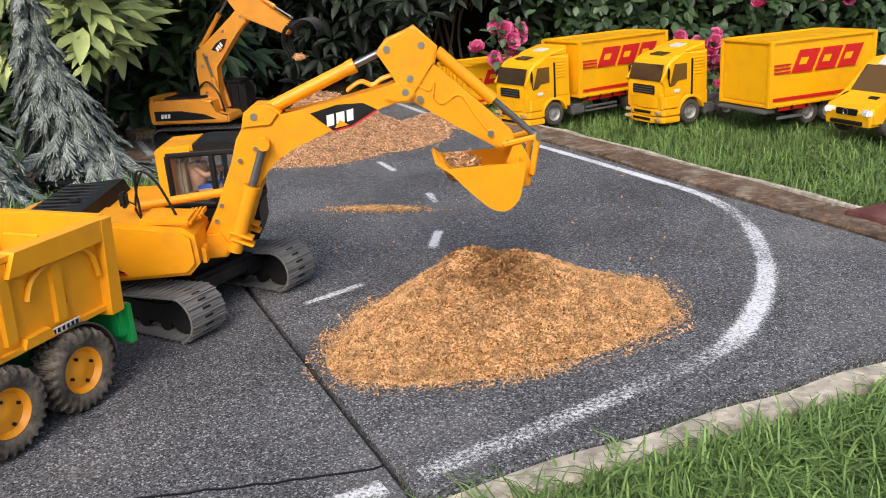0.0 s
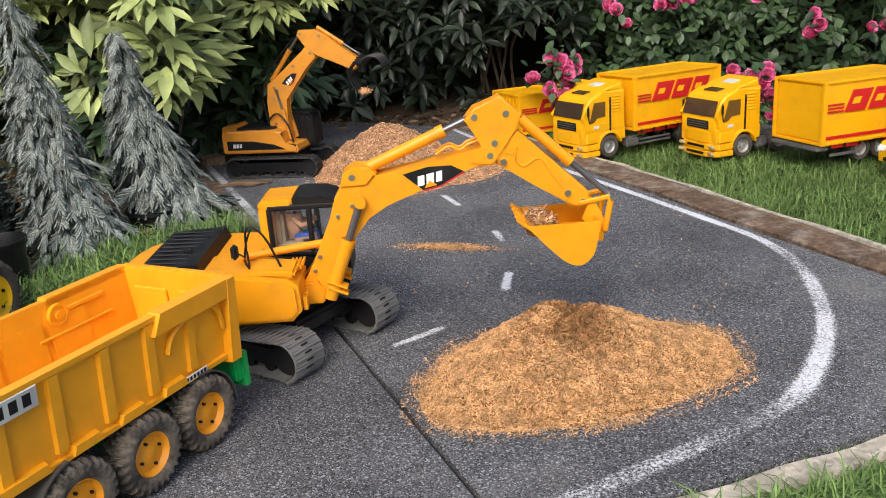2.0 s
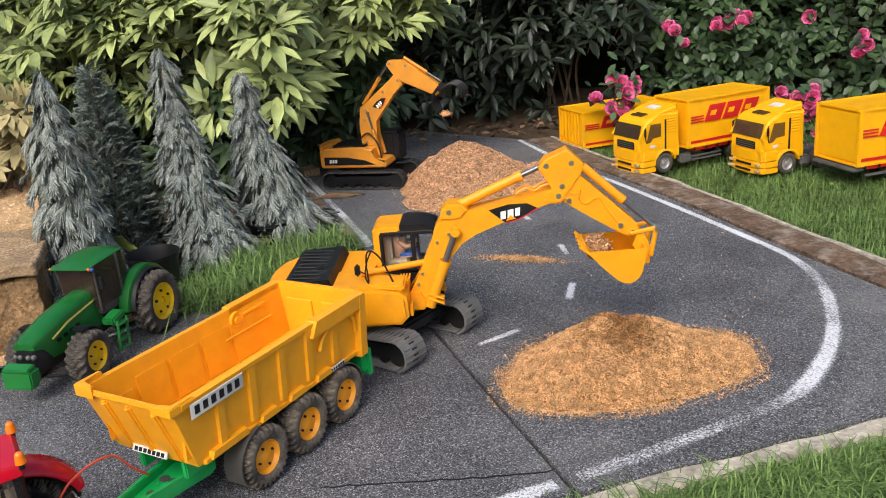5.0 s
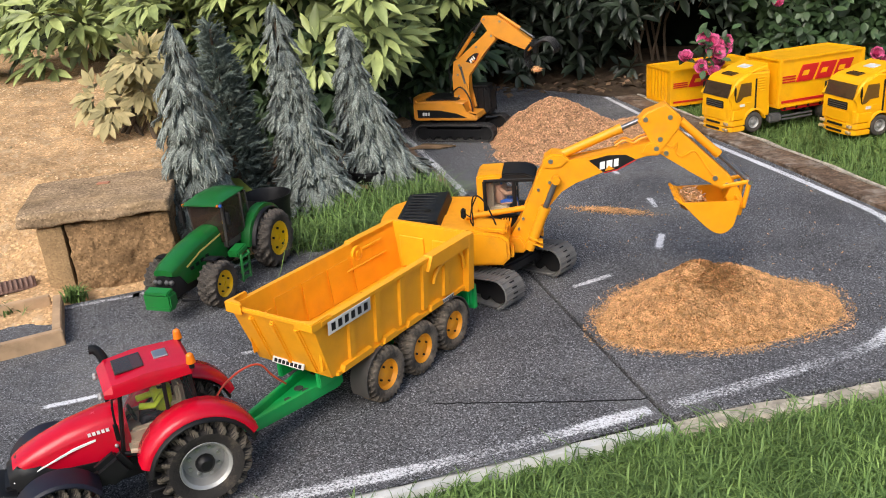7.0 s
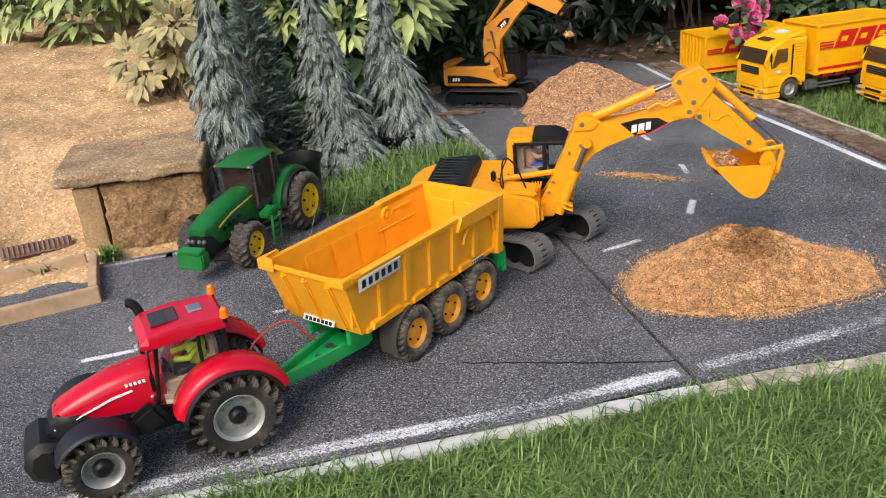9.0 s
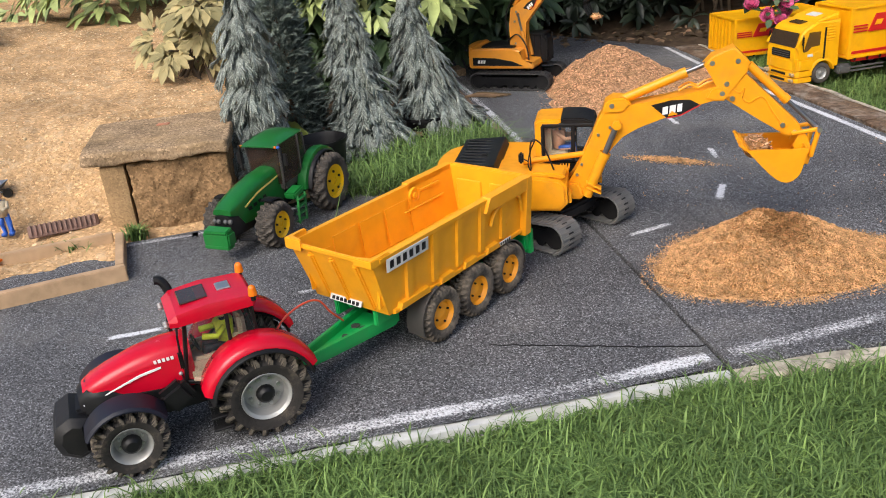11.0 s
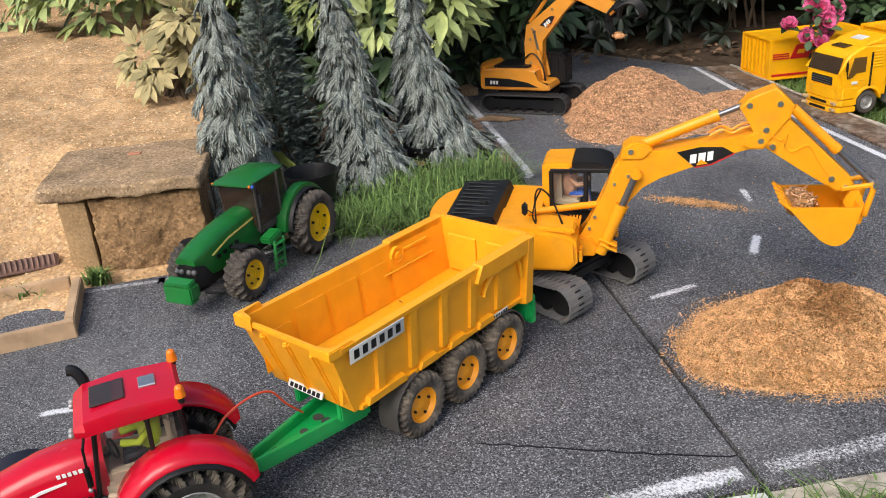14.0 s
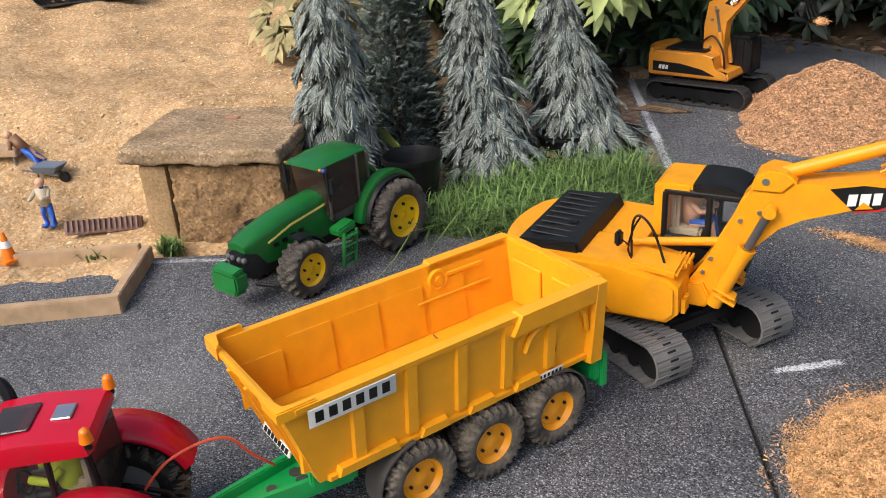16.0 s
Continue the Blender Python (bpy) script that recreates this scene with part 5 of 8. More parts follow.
def green_tractor():
    root = thing("green_tractor", -1.0510, 1.2431, 0, -95.0, "dark green toy tractor with yellow wheels, parked by the stones", "tractor")
    # x forward, y left; wheels at 0.118 and -0.125
    axle_turn = turn(z=90)
    for x, z, r, w, rr in ((-0.125, 0.072, 0.072, 0.048, 0.043), (0.118, 0.053, 0.053, 0.046, 0.031)):
        for s in (-1, 1):
            ob = wheel(root, 0, 0, 0, r, w, rr, M_TYRE_J, M_RIM_Y, s, lugs=18, bolts=5, dish=0.05, hub=0.24, lug_h=0.14)
            ob.matrix_basis = Matrix.Translation((x * SIZE, s * (0.078 if x < 0 else 0.071) * SIZE, z * SIZE)) @ axle_turn
    bm = B()
    loft(bm, [hood_section(0.000, 0.029, 0.072, 0.158, 0.20), hood_section(0.06, 0.029, 0.070, 0.154, 0.20), hood_section(0.12, 0.0285, 0.066, 0.146, 0.20), hood_section(0.165, 0.028, 0.070, 0.134, 0.22), hood_section(0.185, 0.027, 0.096, 0.127, 0.30), hood_section(0.207, 0.023, 0.103, 0.117, 0.45)])
    hood = part("bonnet", bm, M_JD, root, "dark green bonnet", angle=50)
    for s in (-1, 1):
        bm = B()
        prism(bm, [(0.015, 0.131), (0.015, 0.135), (0.105, 0.124), (0.160, 0.108), (0.158, 0.105), (0.105, 0.120)], s * 0.0292 - 0.0020, s * 0.0292 + 0.0006, "y")
        part("stripe", bm, M_STRIPE, hood, "pale yellow side stripe")
    bm = B()
    loft(bm, [hood_section(0.03, 0.026, 0.050, 0.080, 0.1), hood_section(0.12, 0.026, 0.050, 0.080, 0.1), hood_section(0.160, 0.0265, 0.052, 0.100, 0.2), hood_section(0.195, 0.026, 0.054, 0.106, 0.2), hood_section(0.210, 0.022, 0.058, 0.104, 0.3)])
    part("grille", bm, M_BLACK, root, "black grille")
    for s in (-1, 1):
        for k in range(4):
            bm = B()
            slanted_bar(bm, 0.075 + k * 0.020, 0.087 + k * 0.020, 0.100 - k * 0.002, 0.108 - k * 0.002, s * 0.0290, 0.2, 0.0008)
            part("vent", bm, M_BLACK, hood, "black side vent")
    for s in (-1, 1):
        for k in range(2):
            bm = B()
            bmesh.ops.create_uvsphere(bm, u_segments=10, v_segments=6, radius=0.0058, matrix=Matrix.Translation((0.210 - k * 0.001, s * (0.009 + 0.011 * k), 0.090)))
            part("headlight", bm, M_GREY_P, root, "grey headlight")
    bm = B()
    box(bm, (0.230, 0, 0.060), (0.028, 0.068, 0.030), bevel=0.003)
    box(bm, (0.234, 0, 0.043), (0.024, 0.064, 0.010), bevel=0.002)
    box(bm, (0.232, 0, 0.078), (0.024, 0.060, 0.008), turn(y=12), bevel=0.002)
    part("front_weight", bm, M_JD2, root, "green front weight")
    bm = B()
    box(bm, (-0.02, 0, 0.070), (0.22, 0.050, 0.042), bevel=0.006)
    rod(bm, (-0.125, -0.055, 0.068), (-0.125, 0.055, 0.068), 0.014)
    rod(bm, (0.118, -0.055, 0.053), (0.118, 0.055, 0.053), 0.010)
    bar(bm, (0.20, 0.03, 0.045), (0.18, 0.06, 0.04), 0.006)
    bar(bm, (0.20, -0.03, 0.045), (0.18, -0.06, 0.04), 0.006)
    part("underbody", bm, M_BLACK, root, "black underbody")
    for s in (-1, 1):
        bm = B()
        box(bm, (0.01, s * 0.062, 0.090), (0.044, 0.030, 0.016), turn(y=10), bevel=0.003)
        part("step_box", bm, M_JD2, root, "green cab step box")
        bm = B()
        for e in (-0.016, 0.016):
            bar(bm, (0.006 + e, s * 0.078, 0.086), (0.022 + e, s * 0.084, 0.022), 0.006)
        ladder = part("ladder", bm, M_JD2, root, "green cab ladder")
        for k in range(4):
            bm = B()
            box(bm, (0.010 + 0.004 * k, s * 0.080, 0.078 - 0.017 * k), (0.034, 0.012, 0.003), bevel=0.001, seg=1)
            part("step", bm, M_JD2, ladder)
        bm = B()
        fender_arc(bm, s * 0.040, s * 0.068, -0.125, 0.072, 0.082, 5, 150, 0.006)
        f = part("rear_mudguard", bm, M_JD, root, "dark green rear mudguard", angle=60)
        bm = B()
        fender_arc(bm, s * 0.044, s * 0.078, -0.125, 0.072, 0.078, 5, 155, 0.002)
        part("mudguard_rim", bm, M_BLACK, f, "black mudguard rim")
        bm = B()
        fender_arc(bm, s * 0.048, s * 0.078, 0.118, 0.053, 0.059, 80, 150, 0.002)
        part("front_mudguard", bm, M_BLACK, root, "black front mudguard")
    bm = B()
    for a, b in (((0.012, 0.040, 0.105), (0.020, 0.046, 0.212)), ((-0.055, 0.048, 0.12), (-0.055, 0.050, 0.212)), ((-0.092, 0.042, 0.14), (-0.086, 0.045, 0.208))):
        for s in (-1, 1):
            bar(bm, (a[0], s * a[1], a[2]), (b[0], s * b[1], b[2]), 0.0055)
    box(bm, (-0.05, 0, 0.105), (0.12, 0.085, 0.022), bevel=0.004)
    box(bm, (-0.085, 0, 0.14), (0.02, 0.04, 0.06), bevel=0.006)
    part("cab_frame", bm, M_CABIN, root, "dark cab pillars and seat")
    for s in (-1, 1):
        pane("side_window", [(0.014, s * 0.042, 0.112), (-0.054, s * 0.049, 0.118), (-0.054, s * 0.050, 0.210), (0.020, s * 0.047, 0.210)], M_TINT, root)
        pane("rear_side_window", [(-0.057, s * 0.049, 0.135), (-0.090, s * 0.043, 0.145), (-0.085, s * 0.045, 0.207), (-0.057, s * 0.048, 0.207)], M_TINT, root)
    pane("windscreen", [(0.017, 0.038, 0.112), (0.017, -0.038, 0.112), (0.023, -0.044, 0.210), (0.023, 0.044, 0.210)], M_TINT, root)
    pane("rear_window", [(-0.093, 0.038, 0.145), (-0.093, -0.038, 0.145), (-0.088, -0.042, 0.207), (-0.088, 0.042, 0.207)], M_TINT, root)
    bm = B()

    def roof_sec(x, w, z0, z1):
        return [(x, -w, z0), (x, -w, z0 + 0.0025), (x, -w * 0.82, z1 - 0.002), (x, -w * 0.4, z1), (x, w * 0.4, z1), (x, w * 0.82, z1 - 0.002), (x, w, z0 + 0.0025), (x, w, z0)]
    loft(bm, [roof_sec(-0.094, 0.040, 0.211, 0.215), roof_sec(-0.085, 0.045, 0.211, 0.219), roof_sec(-0.05, 0.047, 0.210, 0.2215), roof_sec(-0.01, 0.048, 0.209, 0.220), roof_sec(0.025, 0.048, 0.207, 0.214), roof_sec(0.039, 0.045, 0.206, 0.209)])
    part("roof", bm, M_JD, root, "dark green rounded roof", angle=50)
    for s in (-1, 1):
        bm = B()
        bar(bm, (0.024, s * 0.046, 0.205), (0.030, s * 0.057, 0.200), 0.003)
        bar(bm, (0.030, s * 0.057, 0.206), (0.028, s * 0.057, 0.145), 0.005)
        box(bm, (0.026, s * 0.061, 0.175), (0.006, 0.018, 0.030), bevel=0.002)
        part("mirror", bm, M_BLACK, root, "black mirror arm")
        bm = B()
        bmesh.ops.create_uvsphere(bm, u_segments=10, v_segments=6, radius=0.0036, matrix=Matrix.Translation((0.034, s * 0.046, 0.2065)))
        part("indicator", bm, M_AMBER, root, "amber indicator")
    bm = B()
    bmesh.ops.create_uvsphere(bm, u_segments=10, v_segments=6, radius=0.0042, matrix=Matrix.Translation((0.031, 0.052, 0.2055)))
    part("lens", bm, M_BLUE, root, "blue plastic lens")
    bm = B()
    rod(bm, (-0.002, -0.052, 0.10), (-0.002, -0.054, 0.21), 0.006)
    part("exhaust", bm, M_BLACK, root, "black exhaust stack")


green_tractor()


# ---------------------------------------------------------------- excavators
def plate(bm, outline, y, half, bevel=0.002):
    prism(bm, outline, y - half, y + half, "y", bevel=bevel)


def pin(parent, x, z, y0, y1, r=0.006):
    bm = B()
    rod(bm, (x, y0, z), (x, y1, z), r, seg=12)
    part("pin", bm, M_STEEL, parent, "steel pin")


def cylinder(parent, a, b, f, r, m_body, y):
    """A hydraulic ram in the x, z plane: the barrel takes the share f of its length."""
    a, b = Vector((a[0], y, a[1])), Vector((b[0], y, b[1]))
    c = a.lerp(b, f)
    bm = B()
    rod(bm, a, c, r, seg=16)
    rod(bm, c - (b - a).normalized() * 0.012, c, r * 1.12, seg=16)
    ob = part("ram_barrel", bm, m_body, parent)
    bm = B()
    rod(bm, c, b, r * 0.55, seg=12)
    lathe(bm, [(0, -r * 0.6), (r * 0.7, -r * 0.6), (r * 0.7, r * 0.6), (0, r * 0.6)], 12, Matrix.Translation(b) @ turn(z=90))
    part("ram_rod", bm, M_DSTEEL, ob, "dark steel piston rod")
    return ob


def bucket(parent, prof, y0, y1, m, teeth=5, side_top=None):
    """A bucket: a curved plate across y with two cheeks, and teeth on its lip. prof runs from the lip round to the hinge."""
    bm = B()
    pts = smooth_line([(x, 0, z) for x, z in prof], 4)
    cen = sum(pts, Vector()) / len(pts)
    th = 0.004
    rows = []
    for i, p in enumerate(pts):
        d = (pts[min(i + 1, len(pts) - 1)] - pts[max(i - 1, 0)]).normalized()
        nrm = Vector((-d.z, 0, d.x))
        if nrm.dot(cen - p) < 0:
            nrm = -nrm
        q = p + nrm * th
        rows.append([bm.verts.new((p.x, y0, p.z)), bm.verts.new((p.x, y1, p.z)), bm.verts.new((q.x, y1, q.z)), bm.verts.new((q.x, y0, q.z))])
    for a, b in zip(rows, rows[1:]):
        for k in range(4):
            bm.faces.new((a[k], a[(k + 1) % 4], b[(k + 1) % 4], b[k]))
    bm.faces.new(rows[0])
    bm.faces.new(rows[-1][::-1])
    shell = part("bucket", bm, m, parent, "digging bucket")
    for yy in (y0, y1):
        bm = B()
        prism(bm, [(p.x, p.z) for p in pts], yy - 0.0025, yy + 0.0025, "y")
        part("cheek", bm, m, shell)
    bm = B()
    p, d = pts[0], (pts[0] - pts[2]).normalized()
    for k in range(teeth):
        y = y0 + (y1 - y0) * (k + 0.5) / teeth
        box(bm, (p.x + d.x * 0.006, y, p.z + d.z * 0.006), (0.018, 0.010, 0.006), turn(y=-math.degrees(math.atan2(d.z, d.x))), bevel=0.001, seg=1)
    part("teeth", bm, m, shell) if teeth else None
    return shell


def excavator_near():
    root = thing("excavator", -0.39, 1.29, 0, 6, "bright yellow tracked toy excavator with a raised boom and loaded bucket", "excavator", "excavators")
    tr = 34.0
    under = B()
    mt = turn(z=-tr)
    box(under, (0, 0, 0.055), (0.16, 0.13, 0.026), mt, bevel=0.006)
    for s in (-1, 1):
        box(under, tuple(mt @ Vector((0.05, s * 0.07, 0.045))), (0.05, 0.06, 0.022), mt @ turn(z=s * 12), bevel=0.004)
        box(under, tuple(mt @ Vector((-0.05, s * 0.07, 0.045))), (0.05, 0.06, 0.022), mt @ turn(z=-s * 12), bevel=0.004)
    rod(under, (0, 0, 0.06), (0, 0, 0.082), 0.06, seg=28)
    part("undercarriage", under, M_BLACK, root, "black undercarriage")
    for s in (-1, 1):
        t = crawler(root, 0, 0.315, 0.0325, 0.064, M_TRACK, 58, 0.007, "grey ribbed crawler track")
        p = mt @ Vector((-0.024, s * 0.100, 0.002))
        t.matrix_basis = Matrix.Translation(p * SIZE) @ mt
    # the slewing house
    bm = B()
    prism(bm, [(-0.225, 0.090), (-0.215, 0.082), (0.030, 0.082), (0.046, 0.098), (0.044, 0.138), (0.030, 0.150), (-0.06, 0.166), (-0.19, 0.166), (-0.222, 0.150)], -0.125, -0.018, "y", bevel=0.006)
    part("right_body", bm, M_YEL, root, "yellow engine housing")
    bm = B()
    prism(bm, [(-0.225, 0.090), (-0.215, 0.082), (-0.03, 0.082), (-0.03, 0.160), (-0.19, 0.166), (-0.222, 0.150)], -0.020, 0.125, "y", bevel=0.006)
    part("left_body", bm, M_YEL, root, "yellow engine housing")
    bm = B()
    n = 12
    arc = [(-0.19 + 0.0, -0.124)] + [(-0.205 - 0.040 * math.cos(math.pi * (k / n - 0.5)) ** 0.6, -0.122 + 0.244 * k / n) for k in range(n + 1)] + [(-0.19, 0.124)]
    prism(bm, arc, 0.076, 0.160, "z", bevel=0.006)
    part("counterweight", bm, M_YEL, root, "rounded yellow counterweight")
    bm = B()
    prism(bm, [(-0.205, 0.162), (-0.197, 0.177), (-0.106, 0.181), (-0.098, 0.162)], -0.112, 0.106, "y", bevel=0.004)
    hood = part("engine_hood", bm, M_BLACK, root, "black plastic engine hood")
    bm = B()
    for k in range(9):
        box(bm, (-0.152, -0.088 + k * 0.021, 0.1800), (0.070, 0.006, 0.003), turn(y=2.5), bevel=0.001, seg=1)
    part("louvre", bm, M_BLACK, hood)
    bm = B()
    box(bm, (-0.135, -0.04, 0.1835), (0.016, 0.010, 0.006), bevel=0.002)
    part("catch", bm, M_BLACK, hood)
    bm = B()
    box(bm, (0.006, -0.085, 0.158), (0.07, 0.062, 0.012), turn(y=6), bevel=0.004)
    box(bm, (0.020, -0.060, 0.152), (0.05, 0.03, 0.012), bevel=0.003)
    part("deck_box", bm, M_YEL, root, "yellow tool box on the deck")
    for k in range(4):
        bm = B()
        box(bm, (0.028 + k * 0.006, -0.050, 0.155), (0.003, 0.028, 0.006))
        part("grating_bar", bm, M_YEL, root)
        bm = B()
        box(bm, (0.050, -0.105 + k * 0.007, 0.105), (0.006, 0.003, 0.022))
        part("grating_bar", bm, M_YEL, root)
    # dark wedge panels on both flanks
    for s in (-1, 1):
        bm = B()
        prism(bm, [(-0.215, 0.096), (-0.055, 0.096), (-0.085, 0.112), (-0.13, 0.126), (-0.215, 0.132)], s * 0.1262 - 0.0008, s * 0.1262 + 0.0006, "y")
        p = part("side_panel", bm, M_BLACK, root, "black swoosh panel with a red edge")
        bm = B()
        prism(bm, [(-0.215, 0.0925), (-0.052, 0.0925), (-0.056, 0.0955), (-0.215, 0.0955)], s * 0.1262 - 0.001, s * 0.1262 + 0.0008, "y")
        part("stripe", bm, M_SIGN_RED, p, "thin red edge")
        bm = B()
        for i in range(3):
            slanted_bar(bm, -0.155 + i * 0.012, -0.146 + i * 0.012, 0.102, 0.114, s * 0.1275, 0.15, 0.0006)
        part("mark", bm, M_WHITE, p, "white block mark")
    bm = B()
    rod(bm, (-0.05, -0.055, 0.170), (0.075, -0.015, 0.172), 0.0065, seg=12)
    part("deck_pipe", bm, M_YEL, root, "yellow pipe beside the boom")
    # cab
    y0, y1 = 0.024, 0.124
    bm = B()
    prism(bm, [(-0.033, 0.082), (0.105, 0.082), (0.112, 0.100), (0.112, 0.135), (-0.033, 0.150)], y0, y1, "y", bevel=0.004)
    part("cab_base", bm, M_BLACK, root, "black lower cab")
    bm = B()
    box(bm, (-0.021, (y0 + y1) / 2, 0.190), (0.020, y1 - y0, 0.082), bevel=0.004)
    prism(bm, [(-0.031, 0.222), (-0.031, 0.232), (-0.023, 0.238), (0.026, 0.239), (0.026, 0.222)], y0, y1, "y", bevel=0.004)
    cab = part("cab", bm, M_YEL, root, "yellow cab shell")
    bm = B()
    prism(bm, [(0.027, 0.224), (0.027, 0.238), (0.036, 0.241), (0.076, 0.239), (0.097, 0.231), (0.097, 0.224)], y0, y1, "y", bevel=0.003)
    part("roof_panel", bm, M_BLACK, cab, "black roof panel")
    bm = B()
    for yy in (y0, y1):
        yy2 = yy + (0.003 if yy == y0 else -0.003)
        for a, b in (((0.110, 0.135), (0.096, 0.225)), ((-0.014, 0.150), (-0.014, 0.225)), ((0.110, 0.138), (-0.016, 0.150)), ((0.096, 0.224), (-0.016, 0.225)), ((0.052, 0.143), (0.052, 0.224))):
            bar(bm, (a[0], yy2, a[1]), (b[0], yy2, b[1]), 0.009)
    bar(bm, (0.097, y0, 0.224), (0.097, y1, 0.224), 0.007)
    bar(bm, (0.111, y0, 0.136), (0.111, y1, 0.136), 0.007)
    part("cab_frame", bm, M_BLACK, root, "black window frames")
    for yy in (y0 + 0.001, y1 - 0.001):
        pane("side_window", [(0.108, yy, 0.140), (0.054, yy, 0.145), (0.054, yy, 0.222), (0.096, yy, 0.222)], M_CLEAR, root)
        pane("side_window", [(0.050, yy, 0.145), (-0.012, yy, 0.152), (-0.012, yy, 0.222), (0.050, yy, 0.222)], M_CLEAR, root)
    pane("windscreen", [(0.111, y0 + 0.003, 0.139), (0.111, y1 - 0.003, 0.139), (0.097, y1 - 0.003, 0.222), (0.097, y0 + 0.003, 0.222)], M_CLEAR, root)
    bm = B()
    box(bm, (0.012, 0.074, 0.150), (0.05, 0.05, 0.014), bevel=0.004)
    box(bm, (-0.004, 0.074, 0.182), (0.014, 0.046, 0.060), bevel=0.005)
    part("seat", bm, M_BEIGE, root, "grey-beige seat")
    bm = B()
    for yy in (0.05, 0.098):
        rod(bm, (0.045, yy, 0.15), (0.05, yy, 0.185), 0.002, seg=6)
        bmesh.ops.create_uvsphere(bm, u_segments=8, v_segments=6, radius=0.004, matrix=Matrix.Translation((0.05, yy, 0.187)))
    part("control_lever", bm, M_BLACK, root, "black control levers")
    doll("toy_driver", root.matrix_basis @ pose(0.018 * SIZE, 0.074 * SIZE, 0.160 * SIZE), M_SKIN, M_BLUE, "bare-armed toy driver in blue trousers seated in the cab", s=1.05)
    # mirror post and hose
    bm = B()
    pipe(bm, smooth_line([(-0.030, -0.090, 0.160), (-0.036, -0.090, 0.176), (-0.030, -0.090, 0.205), (-0.02, -0.090, 0.226)], 4), 0.0016, 6)
    box(bm, (-0.050, -0.090, 0.190), (0.010, 0.016, 0.022), bevel=0.003)
    bar(bm, (-0.048, -0.090, 0.190), (-0.034, -0.090, 0.180), 0.002)
    part("mirror", bm, M_BLACK, root, "black mirror on a post")
    bm = B()
    pipe(bm, smooth_line([(-0.030, -0.092, 0.165), (-0.030, -0.092, 0.215), (-0.020, -0.092, 0.229), (0.000, -0.092, 0.208), (0.022, -0.094, 0.150), (0.040, -0.096, 0.092)], 6), 0.0018, 6)
    part("hose", bm, M_BLACK, root, "black hose")
    # boom
    by = -0.028
    bm = B()
    plate(bm, [(0.030, 0.098), (0.041, 0.122), (0.068, 0.156), (0.094, 0.219), (0.106, 0.253), (0.124, 0.280), (0.145, 0.288), (0.175, 0.281), (0.244, 0.294), (0.307, 0.307), (0.338, 0.314), (0.352, 0.308), (0.358, 0.296),
               (0.350, 0.288), (0.314, 0.281), (0.241, 0.255), (0.185, 0.237), (0.155, 0.219), (0.131, 0.187), (0.103, 0.141), (0.083, 0.098), (0.070, 0.082), (0.048, 0.082)], by, 0.023, 0.003)
    boom = part("boom", bm, M_YEL, root, "bent yellow boom")
    bm = B()
    plate(bm, [(0.116, 0.268), (0.122, 0.290), (0.138, 0.300), (0.160, 0.298), (0.174, 0.286), (0.158, 0.268)], by, 0.026, 0.003)
    part("bracket", bm, M_YEL, boom)
    bm = B()
    plate(bm, [(0.318, 0.292), (0.328, 0.312), (0.346, 0.317), (0.360, 0.308), (0.364, 0.296), (0.354, 0.286), (0.335, 0.286)], by, 0.027, 0.003)
    part("bracket", bm, M_YEL, boom)
    bm = B()
    plate(bm, [(0.02, 0.085), (0.03, 0.118), (0.065, 0.122), (0.08, 0.095), (0.07, 0.084)], by, 0.032, 0.003)
    part("bracket", bm, M_YEL, boom)
    for yy in (by - 0.0232, by + 0.0232):
        badge(boom, 0.2565, 0.2705, yy, 0.040, -10, -1 if yy < by else 1, 0.84)
    bm = B()
    for s in (-1, 1):
        pipe(bm, smooth_line([(0.268, by + s * 0.012, 0.307), (0.288, by + s * 0.012, 0.318), (0.305, by + s * 0.012, 0.312), (0.320, by + s * 0.012, 0.320), (0.345, by + s * 0.012, 0.324), (0.356, by + s * 0.016, 0.308)], 5), 0.0024, 6)
    part("hydraulic_line", bm, M_YEL, boom)
    for x, z in ((0.136, 0.284), (0.350, 0.301), (0.063, 0.138), (0.073, 0.161), (0.108, 0.224), (0.132, 0.239), (0.046, 0.102)):
        pin(boom, x, z, by - 0.0275, by + 0.0275, 0.005 if z > 0.27 or z < 0.12 else 0.003)
    for s in (-1, 1):
        cylinder(root, (0.083, 0.094), (0.146, 0.246), 0.62, 0.011, M_YEL, by + s * 0.034)
        bm = B()
        lathe(bm, [(0, -0.008), (0.009, -0.008), (0.009, 0.008), (0, 0.008)], 14, Matrix.Translation((0.146, by + s * 0.034, 0.246)) @ turn(z=90))
        part("ram_eye", bm, M_YEL, root)
        bm = B()
        for z in (0.108, 0.118):
            box(bm, (0.098, by + s * 0.036, z), (0.034, 0.022, 0.004), turn(y=-66 + 90), bevel=0.001, seg=1)
        part("ram_clamp", bm, M_YEL, root)
    cylinder(root, (0.152, 0.289), (0.324, 0.358), 0.76, 0.0095, M_YEL, by)
    # arm
    bm = B()
    plate(bm, [(0.362, 0.300), (0.388, 0.340), (0.396, 0.334), (0.499, 0.234), (0.503, 0.220), (0.491, 0.206), (0.477, 0.209), (0.420, 0.246), (0.368, 0.281), (0.356, 0.288)], by, 0.019, 0.003)
    arm = part("arm", bm, M_YEL, root, "yellow dipper arm")
    bm = B()
    plate(bm, [(0.314, 0.357), (0.329, 0.374), (0.360, 0.385), (0.370, 0.390), (0.400, 0.360), (0.395, 0.338), (0.372, 0.316), (0.362, 0.294), (0.350, 0.294), (0.343, 0.311), (0.330, 0.331)], by, 0.022, 0.003)
    part("arm_head", bm, M_YEL, arm, "yellow head plates of the arm")
    bm = B()
